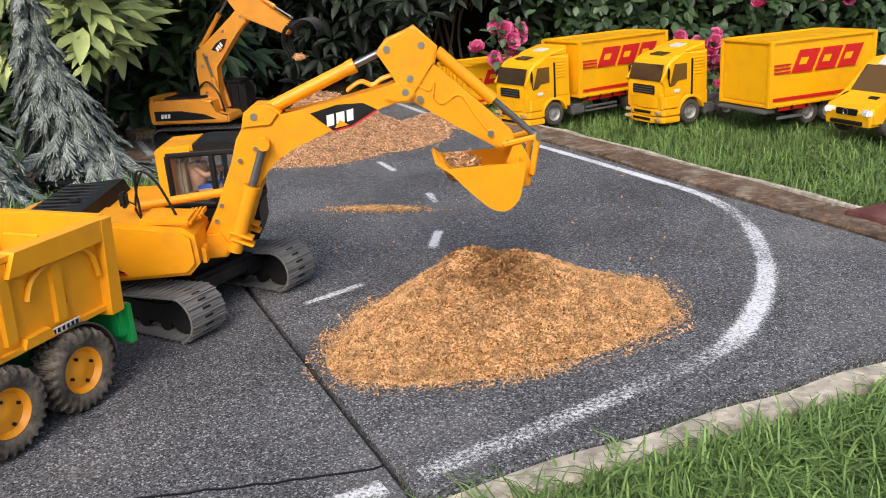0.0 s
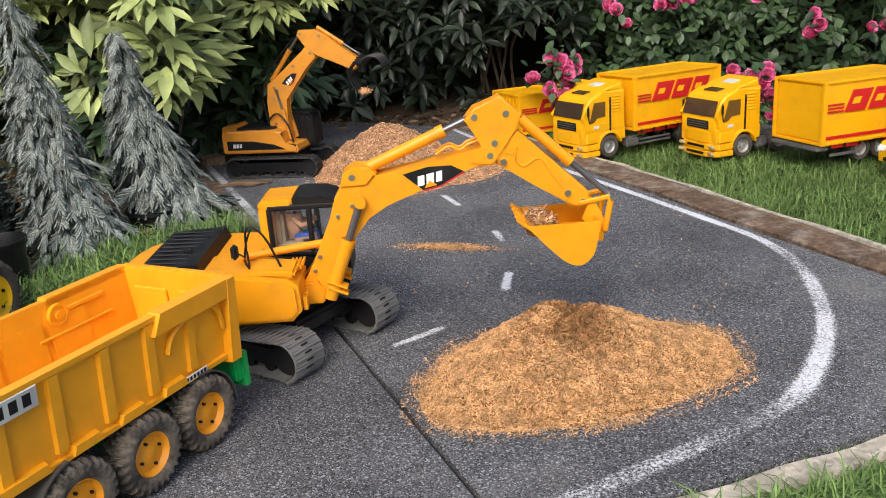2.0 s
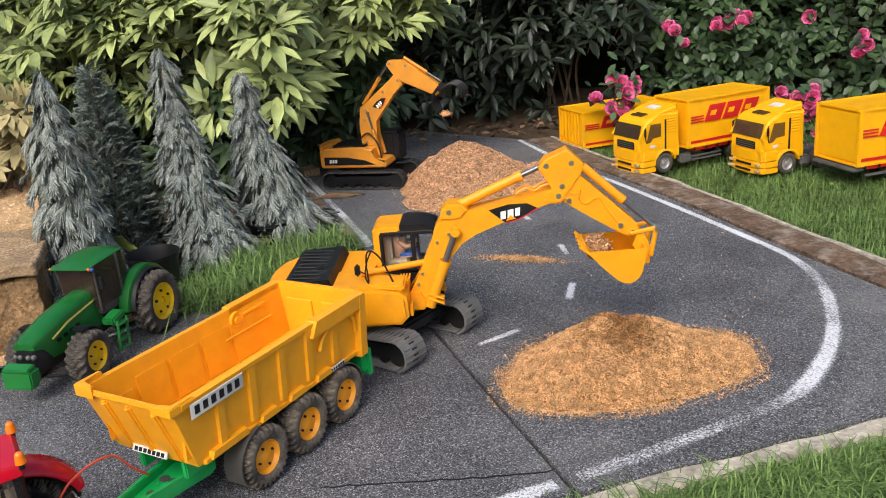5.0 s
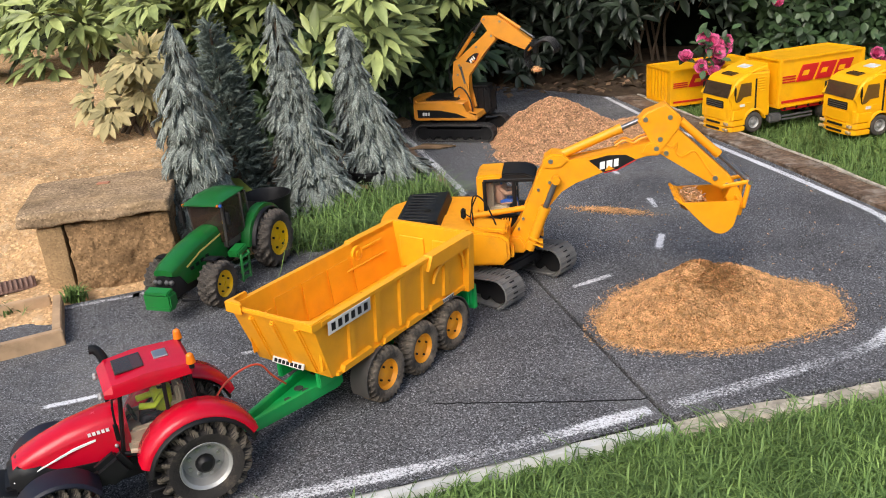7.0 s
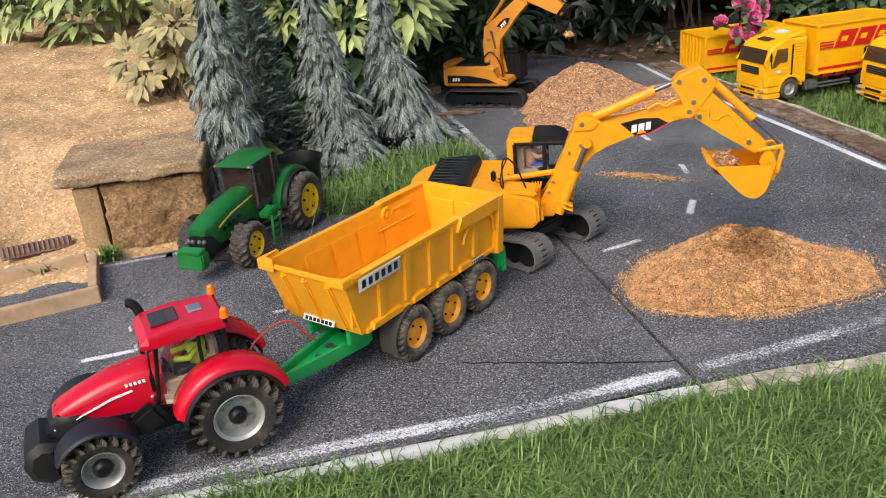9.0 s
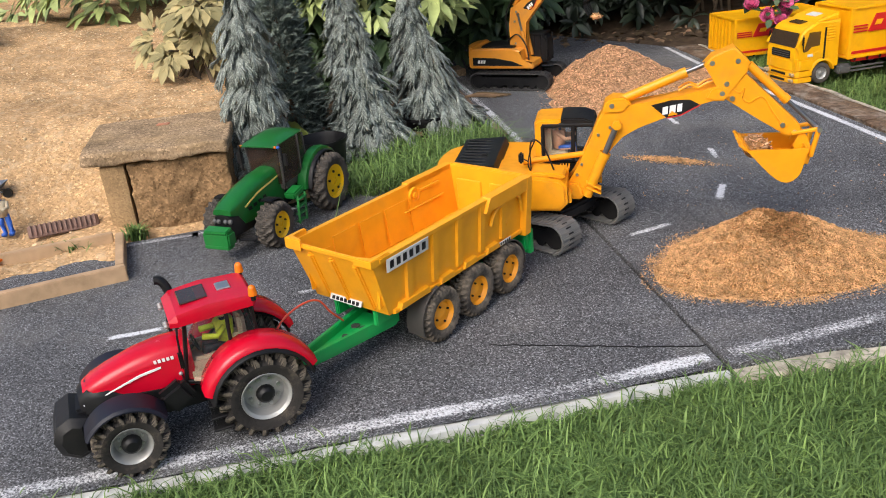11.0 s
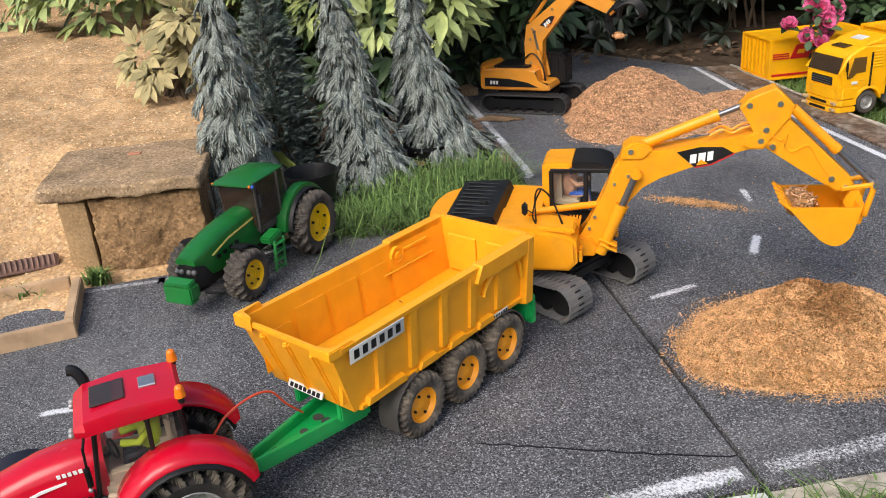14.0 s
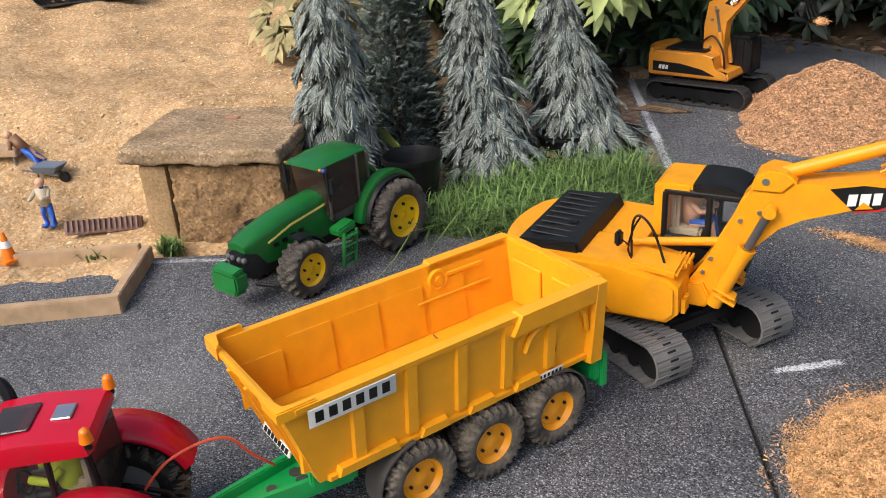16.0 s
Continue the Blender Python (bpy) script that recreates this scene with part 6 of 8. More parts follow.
    for yy in (by - 0.0195, by + 0.0195):
        pipe(bm, smooth_line([(0.368, yy, 0.308), (0.384, yy, 0.300), (0.392, yy, 0.310), (0.390, yy, 0.290), (0.402, yy, 0.280), (0.420, yy, 0.290), (0.432, yy, 0.286), (0.446, yy, 0.262), (0.470, yy, 0.228)], 5), 0.0017, 5)
    part("hydraulic_line", bm, M_YEL, arm)
    for x, z in ((0.329, 0.361), (0.377, 0.363), (0.358, 0.319), (0.370, 0.289), (0.492, 0.216), (0.468, 0.232)):
        pin(arm, x, z, by - 0.0235, by + 0.0235, 0.005)
    cylinder(root, (0.399, 0.353), (0.533, 0.223), 0.57, 0.0085, M_YEL, by - 0.010)
    # links
    for s in (-1, 1):
        bm = B()
        bar(bm, (0.484, by + s * 0.022, 0.214), (0.536, by + s * 0.022, 0.222), 0.008)
        bar(bm, (0.536, by + s * 0.026, 0.226), (0.524, by + s * 0.026, 0.166), 0.009)
        part("link", bm, M_YEL, root)
    pin(root, 0.536, 0.222, by - 0.032, by + 0.032, 0.005)
    b = bucket(root, [(0.396, 0.193), (0.406, 0.184), (0.418, 0.170), (0.436, 0.151), (0.454, 0.134), (0.469, 0.126), (0.484, 0.1265), (0.499, 0.140), (0.506, 0.163), (0.512, 0.194)], by - 0.058, by + 0.058, M_YEL)
    bm = B()
    for s in (-1, 1):
        plate(bm, [(0.490, 0.190), (0.500, 0.214), (0.512, 0.214), (0.528, 0.178), (0.522, 0.150), (0.512, 0.150)], by + s * 0.020, 0.003, 0.001)
    part("bucket_ear", bm, M_YEL, b)
    rnd = np.random.RandomState(6)
    bm = B()
    bmesh.ops.create_icosphere(bm, subdivisions=3, radius=1.0, matrix=Matrix.Translation((0.424, by + 0.004, 0.180)) @ Matrix.Diagonal((0.026, 0.048, 0.020, 1)))
    for v in bm.verts:
        v.co += v.normal * 0.005 * noise.noise(v.co * 60) + Vector((0, 0, 0.003 * noise.noise(v.co * 120)))
    load = thing("bucket_load", -0.39, 1.29, 0, 6, "clump of wood chips lying in the bucket", "chips", kind="stuff")
    pts = []
    for v in bm.verts:
        if v.co.z > 0.174:
            for _ in range(3):
                pts.append((v.co.x + rnd.normal(0, 0.003), v.co.y + rnd.normal(0, 0.004), v.co.z))
    part("heap_body", bm, M_CHIP_B, load)
    scatter_chips(pts, rnd, M_CHIP2, load, 0.0036)


excavator_near()


def excavator_far():
    root = thing("excavator", -0.76, 2.69, 0, -8, "older orange-yellow toy excavator with a dark grab by the chip heap", "excavator", "excavators")
    for s in (-1, 1):
        crawler(root, s * 0.088, 0.315, 0.032, 0.052, M_TRACK_D, 42, 0.0, "dark rubbery crawler track")
    bm = B()
    box(bm, (0, 0, 0.052), (0.15, 0.13, 0.03), bevel=0.006)
    rod(bm, (0, 0, 0.06), (0, 0, 0.078), 0.055, seg=24)
    part("undercarriage", bm, M_BLACK, root, "black undercarriage")
    bm = B()
    prism(bm, [(-0.168, 0.082), (-0.160, 0.076), (0.085, 0.076), (0.090, 0.084), (0.086, 0.100), (0.045, 0.104), (0.040, 0.142), (0.0, 0.148), (-0.155, 0.148), (-0.168, 0.138)], -0.085, 0.085, "y", bevel=0.005)
    part("body", bm, M_YEL2, root, "orange-yellow engine housing")
    bm = B()
    n = 10
    prism(bm, [(-0.15, -0.084)] + [(-0.160 - 0.026 * math.cos(math.pi * (k / n - 0.5)) ** 0.6, -0.084 + 0.168 * k / n) for k in range(n + 1)] + [(-0.15, 0.084)], 0.078, 0.156, "z", bevel=0.004)
    part("counterweight", bm, M_YEL2, root, "rounded counterweight")
    bm = B()
    box(bm, (-0.06, 0, 0.150), (0.13, 0.12, 0.010), bevel=0.003)
    box(bm, (-0.02, 0.03, 0.157), (0.03, 0.04, 0.012), bevel=0.003)
    part("engine_hood", bm, M_BLACK, root, "black engine hood")
    for s in (-1, 1):
        bm = B()
        prism(bm, [(-0.150, 0.088), (0.050, 0.088), (0.010, 0.104), (-0.06, 0.116), (-0.150, 0.118)], s * 0.0862 - 0.0008, s * 0.0862 + 0.0006, "y")
        p = part("side_panel", bm, M_BLACK, root, "black swoosh panel")
        bm = B()
        for i in range(3):
            slanted_bar(bm, -0.130 + i * 0.011, -0.122 + i * 0.011, 0.096, 0.108, s * 0.0874, 0.15, 0.0006)
        part("mark", bm, M_WHITE, p, "white block mark")
    # cab: dark, ribbed
    bm = B()
    prism(bm, [(0.030, 0.080), (0.108, 0.080), (0.116, 0.11), (0.110, 0.168), (0.096, 0.184), (0.044, 0.184), (0.030, 0.168)], 0.018, 0.084, "y", bevel=0.006)
    part("cab", bm, M_BLACK, root, "dark smoked cab")
    bm = B()
    for x in (0.035, 0.060, 0.085, 0.110):
        bar(bm, (x, 0.016, 0.082), (x, 0.016, 0.181), 0.005)
        bar(bm, (x, 0.086, 0.082), (x, 0.086, 0.181), 0.005)
    box(bm, (0.070, 0.05, 0.186), (0.07, 0.072, 0.008), bevel=0.003)
    part("cab_frame", bm, M_BLACK, root, "black cab frame")
    by = -0.010
    bm = B()
    plate(bm, [(-0.020, 0.100), (-0.019, 0.228), (-0.011, 0.288), (0.010, 0.295), (0.108, 0.376), (0.132, 0.398), (0.154, 0.388), (0.161, 0.362), (0.126, 0.330), (0.045, 0.236), (0.048, 0.172), (0.030, 0.100)], by, 0.018, 0.003)
    boom = part("boom", bm, M_YEL2, root, "upright bent boom")
    for yy in (by - 0.0182, by + 0.0182):
        b = badge(boom, 0.068, 0.294, yy, 0.026, -42, -1 if yy < by else 1)
    for x, z in ((0.004, 0.24), (0.004, 0.16), (0.012, 0.275), (0.146, 0.378), (0.085, 0.34)):
        pin(boom, x, z, by - 0.0205, by + 0.0205, 0.004)
    bm = B()
    plate(bm, [(0.106, 0.433), (0.114, 0.448), (0.166, 0.447), (0.198, 0.430), (0.262, 0.380), (0.300, 0.352), (0.293, 0.326), (0.282, 0.317), (0.165, 0.369), (0.134, 0.390)], by, 0.016, 0.003)
    arm = part("arm", bm, M_YEL2, root, "dipper arm")
    for x, z in ((0.120, 0.438), (0.180, 0.428), (0.288, 0.338)):
        pin(arm, x, z, by - 0.0185, by + 0.0185, 0.004)
    cylinder(root, (-0.002, 0.296), (0.112, 0.438), 0.66, 0.007, M_YEL2, by)
    cylinder(root, (0.172, 0.454), (0.300, 0.366), 0.62, 0.006, M_YEL2, by)
    for s in (-1, 1):
        cylinder(root, (0.052, 0.110), (0.020, 0.266), 0.62, 0.007, M_YEL2, by + s * 0.024)
        bm = B()
        pipe(bm, smooth_line([(-0.022, by + s * 0.02, 0.16), (-0.027, by + s * 0.022, 0.21), (-0.023, by + s * 0.021, 0.28), (0.04, by + s * 0.02, 0.37), (0.105, by + s * 0.02, 0.43)], 5), 0.0025, 6)
        pipe(bm, smooth_line([(-0.025, by + s * 0.02, 0.17), (0.015, by + s * 0.03, 0.195), (0.050, by + s * 0.034, 0.155), (0.062, by + s * 0.036, 0.09)], 5), 0.0028, 6)
        part("hose", bm, M_BLACK, root, "black hydraulic hose")
    # dark grab
    gx, gz = -0.044, -0.008
    bm = B()
    box(bm, (0.350 + gx, by, 0.352 + gz), (0.034, 0.046, 0.026), bevel=0.006)
    rod(bm, (0.350 + gx, by, 0.345 + gz), (0.350 + gx, by, 0.318 + gz), 0.010)
    grab = part("grab", bm, M_BLACK, root, "dark rotating grab head")
    for yy in (-0.045, -0.022, 0.001, 0.024):
        bm = B()
        pipe(bm, smooth_line([(0.340 + gx, yy, 0.352 + gz), (0.322 + gx, yy, 0.330 + gz), (0.318 + gx, yy, 0.298 + gz), (0.332 + gx, yy, 0.268 + gz)], 5), 0.006, 6, 0.4)
        part("grab_tine", bm, M_BLACK, grab, "dark curved grab tine")
        bm = B()
        pipe(bm, smooth_line([(0.358 + gx, yy, 0.352 + gz), (0.385 + gx, yy, 0.366 + gz), (0.412 + gx, yy, 0.360 + gz), (0.428 + gx, yy, 0.336 + gz), (0.424 + gx, yy, 0.318 + gz)], 5), 0.007, 6, 0.4)
        part("grab_tine", bm, M_BLACK, grab, "dark curved grab tine")
    rnd = np.random.RandomState(8)
    bm = B()
    bmesh.ops.create_icosphere(bm, subdivisions=2, radius=1.0, matrix=Matrix.Translation((0.352 + gx, -0.01, 0.258 + gz)) @ Matrix.Diagonal((0.018, 0.016, 0.010, 1)))
    clump = thing("chip_clump", -0.76, 2.69, 0, -8, "pale clump of chips held in the grab", "chips", kind="stuff")
    pts = [(v.co.x + rnd.normal(0, 0.002), v.co.y + rnd.normal(0, 0.002), v.co.z) for v in bm.verts for _ in range(2)]
    part("heap_body", bm, M_CHIP, clump)
    scatter_chips(pts, rnd, M_CHIP, clump, 0.004)


excavator_far()


# ---------------------------------------------------------------- parcel trucks on the lawn
M_AMBERGREY = mat("smoked_lamp_plastic", (0.42, 0.30, 0.16), 0.2, var=0.15)


def container(parent, x0, length, w, z0, z1, name="container", ribbed=True):
    """A box body from x0 backwards: ribbed front, corner posts, red stripe and plain slanted red marks on both sides."""
    xc, zc = x0 - length / 2, (z0 + z1) / 2
    bm = B()
    box(bm, (xc, 0, zc), (length - 0.012, w - 0.010, z1 - z0 - 0.006), bevel=0.003)
    body = part(name, bm, M_DHL, parent, "yellow box container")
    bm = B()
    for sy in (-1, 1):
        for xx in (x0 - 0.006, x0 - length + 0.006):
            box(bm, (xx, sy * (w / 2 - 0.006), zc), (0.014, 0.013, z1 - z0), bevel=0.002)
        for zz in (z0 + 0.005, z1 - 0.004):
            box(bm, (xc, sy * (w / 2 - 0.004), zz), (length - 0.02, 0.009, 0.009), bevel=0.002)
    for xx in (x0 - 0.004, x0 - length + 0.004):
        for zz in (z0 + 0.005, z1 - 0.004):
            box(bm, (xx, 0, zz), (0.009, w - 0.02, 0.009), bevel=0.002)
    part("container_frame", bm, M_DHL, body)
    n = 7
    if not ribbed:
        bm = B()
        box(bm, (x0 - 0.0045, 0, zc), (0.004, w - 0.030, z1 - z0 - 0.026), bevel=0.0015)
        part("front_panel", bm, M_DHL, body)
    for k in range(n if ribbed else 0):
        bm = B()
        box(bm, (x0 - 0.004, -w / 2 + w * (k + 0.8) / (n + 0.6), zc), (0.007, w / n * 0.45, (z1 - z0) * 0.84), bevel=0.002)
        part("front_rib", bm, M_DHL, body)
    h = z1 - z0
    for sy in (-1, 1):
        y = sy * (w / 2 - 0.0035)
        bm = B()
        box(bm, (xc, y, z0 + h * 0.12), (length * 0.93, 0.003, h * 0.05))
        part("stripe", bm, M_SIGN_RED, body, "red stripe")
        for a, b in ((0.20, 0.385), (0.42, 0.60), (0.635, 0.80)):
            bm = B()
            slanted_bar(bm, x0 - length * b, x0 - length * a, z0 + h * 0.50, z0 + h * 0.83, y + sy * 0.0005, -0.45, 0.0022)
            m_ = part("mark", bm, M_SIGN_RED, body, "slanted red block")
            bm = B()
            c_ = (a + b) / 2
            slanted_bar(bm, x0 - length * (c_ + 0.035), x0 - length * (c_ - 0.035), z0 + h * 0.615, z0 + h * 0.715, y + sy * 0.0012, -0.45, 0.0022)
            part("slot", bm, M_DHL, m_, "yellow slot in the mark")
        for k in range(3):
            bm = B()
            slanted_bar(bm, x0 - length * 0.185, x0 - length * 0.03, z0 + h * (0.51 + k * 0.055), z0 + h * (0.535 + k * 0.055), y + sy * 0.0005, -0.45, 0.002)
            part("mark_line", bm, M_SIGN_RED, body)
    for sy in (-1, 1):
        for k in range(7):
            bm = B()
            box(bm, (x0 - length * (0.08 + k * 0.14), sy * (w / 2 - 0.002), z0 - 0.002), (0.006, 0.005, 0.010))
            part("strap", bm, M_BLACK, body, "dark tarpaulin strap")
    return body


def truck_cab(root, w=0.164):
    """A forward-control cab with rounded corners and its nose at x = 0."""
    hw = w / 2
    bm = B()
    prism(bm, [(0.002, 0.080), (0.003, 0.120), (-0.003, 0.129), (-0.017, 0.176), (-0.026, 0.189), (-0.046, 0.199), (-0.080, 0.205), (-0.166, 0.208), (-0.168, 0.080)], -hw, hw, "y", bevel=0.0095, seg=3)
    prism(bm, [(0.000, 0.050), (0.001, 0.092), (-0.166, 0.092), (-0.166, 0.052), (-0.136, 0.052), (-0.132, 0.066), (-0.118, 0.079), (-0.098, 0.080), (-0.082, 0.072), (-0.072, 0.052)], -hw + 0.0015, hw - 0.0015, "y", bevel=0.003)
    cab = part("cab", bm, M_DHL, root, "yellow truck cab", angle=50)
    bm = B()
    prism(bm, [(-0.066, 0.200), (-0.096, 0.217), (-0.162, 0.232), (-0.166, 0.203)], -hw * 0.88, hw * 0.88, "y", bevel=0.007, seg=3)
    d = part("roof_deflector", bm, M_DHL, root, angle=50)
    bm = B()
    box(bm, (-0.112, 0.006, 0.2215), (0.030, 0.050, 0.002), turn(y=12.5))
    part("roof_patch", bm, M_STICKER, d, "worn pale sticker")
    bm = B()
    box(bm, (-0.056, 0, 0.2020), (0.030, 0.060, 0.004), turn(y=7), bevel=0.001, seg=1)
    part("roof_hatch", bm, M_SMOKE, root, "dark roof hatch")
    # windscreen in a dark rubber surround, with a seat back and a wheel behind it
    bm = B()
    for k in range(2):
        box(bm, (-0.034, (k - 0.5) * 0.062, 0.146), (0.014, 0.036, 0.036), turn(y=-8), bevel=0.004)
    part("seat_back", bm, M_CABIN, root, "dark seat backs")
    pane("windscreen", [(0.0020, -hw * 0.86, 0.130), (0.0020, hw * 0.86, 0.130), (-0.0118, hw * 0.84, 0.177), (-0.0118, -hw * 0.84, 0.177)], M_SMOKE, root, 0.002)
    bm = B()
    for sg in (-1, 1):
        bar(bm, (0.0045, sg * hw * 0.10, 0.131), (-0.004, sg * hw * 0.10 + 0.030, 0.152), 0.0016)
    part("wiper", bm, M_BLACK, root, "thin black wipers")
    for s in (-1, 1):
        y = s * (hw + 0.0004)
        pane("side_window", [(-0.024, y, 0.114), (-0.040, y, 0.117), (-0.052, y, 0.129), (-0.084, y, 0.131), (-0.084, y, 0.177), (-0.042, y, 0.177)], M_SMOKE, root, 0.0014)
        bm = B()
        box(bm, (-0.104, s * hw, 0.136), (0.006, 0.003, 0.104))
        part("air_intake", bm, M_BLACK, root, "dark intake strip")
        for k in range(6):
            bm = B()
            box(bm, (-0.126, s * hw, 0.144 + k * 0.009), (0.034, 0.004, 0.005), bevel=0.001, seg=1)
            part("louvre", bm, M_DHL, root)
        bm = B()
        box(bm, (-0.014, s * (hw + 0.008), 0.153), (0.008, 0.007, 0.032), bevel=0.003)
        bar(bm, (-0.020, s * hw, 0.171), (-0.014, s * (hw + 0.008), 0.166), 0.003)
        bar(bm, (-0.024, s * hw, 0.116), (-0.016, s * (hw + 0.006), 0.140), 0.003)
        part("mirror", bm, M_BLACK, root, "black wing mirror")
        bm = B()
        box(bm, (-0.050, s * hw, 0.101), (0.020, 0.003, 0.009))
        part("sticker", bm, M_STICKER, root, "small pale sticker")
        bm = B()
        box(bm, (-0.074, s * hw, 0.108), (0.014, 0.004, 0.004), bevel=0.001, seg=1)
        part("door_handle", bm, M_DHL, root)
        bm = B()
        fender_arc(bm, s * (hw - 0.03), s * (hw + 0.003), -0.102, 0.036, 0.044, 10, 170, 0.006)
        part("wheel_arch", bm, M_DHL, root)
    bm = B()
    box(bm, (0.003, 0, 0.105), (0.005, w * 0.60, 0.026), bevel=0.002)
    part("grille", bm, M_BLACK, root, "black grille")
    bm = B()
    for k in range(3):
        box(bm, (0.0058, 0, 0.098 + 0.007 * k), (0.002, w * 0.56, 0.002))
    part("grille_bar", bm, M_GREY_P, root, "dark grille bars")
    # the bumper: three rounded steps, wider below, with slots and lamps let in
    bm = B()
    n = 10
    for z0, z1, out in ((0.010, 0.030, 0.010), (0.030, 0.052, 0.008), (0.052, 0.088, 0.005)):
        arc = [(-0.062, -hw - 0.002)] + [(out - 0.020 * (abs(2 * k / n - 1) ** 5), (-hw - 0.002) + (w + 0.004) * k / n) for k in range(n + 1)] + [(-0.062, hw + 0.002)]
        prism(bm, arc, z0, z1 - 0.0025, "z", bevel=0.002)
    bump = part("bumper", bm, M_DHL, root, "yellow stepped bumper", angle=50)
    for k in range(2):
        bm = B()
        box(bm, (0.0105 - 0.002 * k, 0, 0.020 + 0.020 * k), (0.003, w * 0.46, 0.007))
        part("bumper_slot", bm, M_BLACK, bump, "dark bumper slot")
    for s in (-1, 1):
        for k in range(2):
            bm = B()
            box(bm, (0.0060 - 0.002 * k, s * hw * 0.80, 0.020 + 0.020 * k), (0.010, 0.026, 0.010), turn(z=-s * 14), bevel=0.002, seg=1)
            part("headlight", bm, M_AMBERGREY, bump, "brownish clear lamp")
    for s in (-1, 1):
        ob = wheel(root, 0, 0, 0, 0.036, 0.030, 0.021, M_TYRE_J, M_RIM_G, s, lugs=0, bolts=6, dish=0.2)
        ob.matrix_basis = Matrix.Translation((-0.102 * SIZE, s * (hw - 0.014) * SIZE, 0.034 * SIZE)) @ turn(z=90)


def box_truck(x, y, yaw, z):
    root = thing("parcel_truck", x, y, z, yaw + 180, "yellow toy parcel truck with red marks, parked on grass", "truck", "parcel trucks")
    truck_cab(root)
    bm = B()
    box(bm, (-0.35, 0, 0.055), (0.42, 0.06, 0.018), bevel=0.003)
    for s in (-1, 1):
        box(bm, (-0.28, s * 0.086, 0.040), (0.13, 0.006, 0.006), bevel=0.001)
        box(bm, (-0.28, s * 0.086, 0.028), (0.13, 0.006, 0.006), bevel=0.001)
        box(bm, (-0.195, s * 0.070, 0.036), (0.05, 0.03, 0.032), bevel=0.006)
    part("chassis", bm, M_GREY_P, root, "dark grey chassis")
    for s in (-1, 1):
        bm = B()
        box(bm, (-0.33, s * 0.078, 0.064), (0.22, 0.016, 0.014), bevel=0.002)
        part("underrun", bm, M_SIGN_RED, root, "dark red side rail")
    for xx in (-0.42, -0.50):
        for s in (-1, 1):
            ob = wheel(root, 0, 0, 0, 0.036, 0.034, 0.021, M_TYRE_J, M_RIM_G, s, lugs=0, bolts=6, dish=0.2)
            ob.matrix_basis = Matrix.Translation((xx * SIZE, s * 0.070 * SIZE, 0.034 * SIZE)) @ turn(z=90)
    container(root, -0.191, 0.365, 0.190, 0.070, 0.242, ribbed=False)
    return root


box_truck(0.1716, 2.657, 32.1, -0.005)
root = thing("tractor_unit", 0.5645, 2.604, -0.012, 206, "yellow toy truck cab unit without a load, on grass", "truck", "parcel trucks")
truck_cab(root, 0.168)
bm = B()
box(bm, (-0.21, 0, 0.052), (0.16, 0.06, 0.018), bevel=0.003)
for s in (-1, 1):
    box(bm, (-0.175, s * 0.070, 0.036), (0.04, 0.03, 0.032), bevel=0.006)
part("chassis", bm, M_GREY_P, root, "dark grey chassis")
for s in (-1, 1):
    ob = wheel(root, 0, 0, 0, 0.036, 0.034, 0.021, M_TYRE_J, M_RIM_G, s, lugs=0, bolts=6, dish=0.2)
    ob.matrix_basis = Matrix.Translation((-0.24 * SIZE, s * 0.070 * SIZE, 0.034 * SIZE)) @ turn(z=90)
bm = B()
for k in range(3):
    pipe(bm, smooth_line([(-0.16, 0.02 * (k - 1), 0.10), (-0.19, 0.02 * (k - 1) + 0.01, 0.075 + 0.01 * k), (-0.23, 0.01, 0.085), (-0.25, 0.0, 0.06)], 5), 0.0018, 5)
part("hose", bm, M_STICKER, root, "pale coiled hoses")

root = thing("box_trailer", 0.8043, 2.4458, -0.003, 202.3, "yellow toy box trailer with red marks, parked on the lawn", "trailer", "parcel trucks")
container(root, 0.0, 0.36, 0.205, 0.055, 0.232, ribbed=False)
bm = B()
box(bm, (-0.17, 0, 0.045), (0.32, 0.07, 0.016), bevel=0.003)
box(bm, (-0.01, 0, 0.046), (0.04, 0.19, 0.012), bevel=0.003)
for s in (-1, 1):
    box(bm, (-0.08, s * 0.094, 0.026), (0.09, 0.006, 0.008), bevel=0.001)
part("chassis", bm, M_GREY_P, root, "grey trailer chassis")
for s in (-1, 1):
    for xx, ln in ((-0.09, 0.11), (-0.27, 0.10)):
        bm = B()
        box(bm, (xx, s * 0.092, 0.050), (ln, 0.010, 0.012), bevel=0.002)
        part("underrun", bm, M_SIGN_RED, root, "red side rail")
for xx in (-0.15, -0.22, -0.29):
    for s in (-1, 1):
        ob = wheel(root, 0, 0, 0, 0.034, 0.032, 0.020, M_TYRE_J, M_RIM_G, s, lugs=0, bolts=6, dish=0.2)
        ob.matrix_basis = Matrix.Translation((xx * SIZE, s * 0.072 * SIZE, 0.030 * SIZE)) @ turn(z=90)

root = thing("box_container", -0.024, 3.166, -0.004, 206.2, "yellow toy container with a red mark, standing under the roses", "container", "parcel trucks")
container(root, 0.0, 0.40, 0.22, 0.004, 0.152)

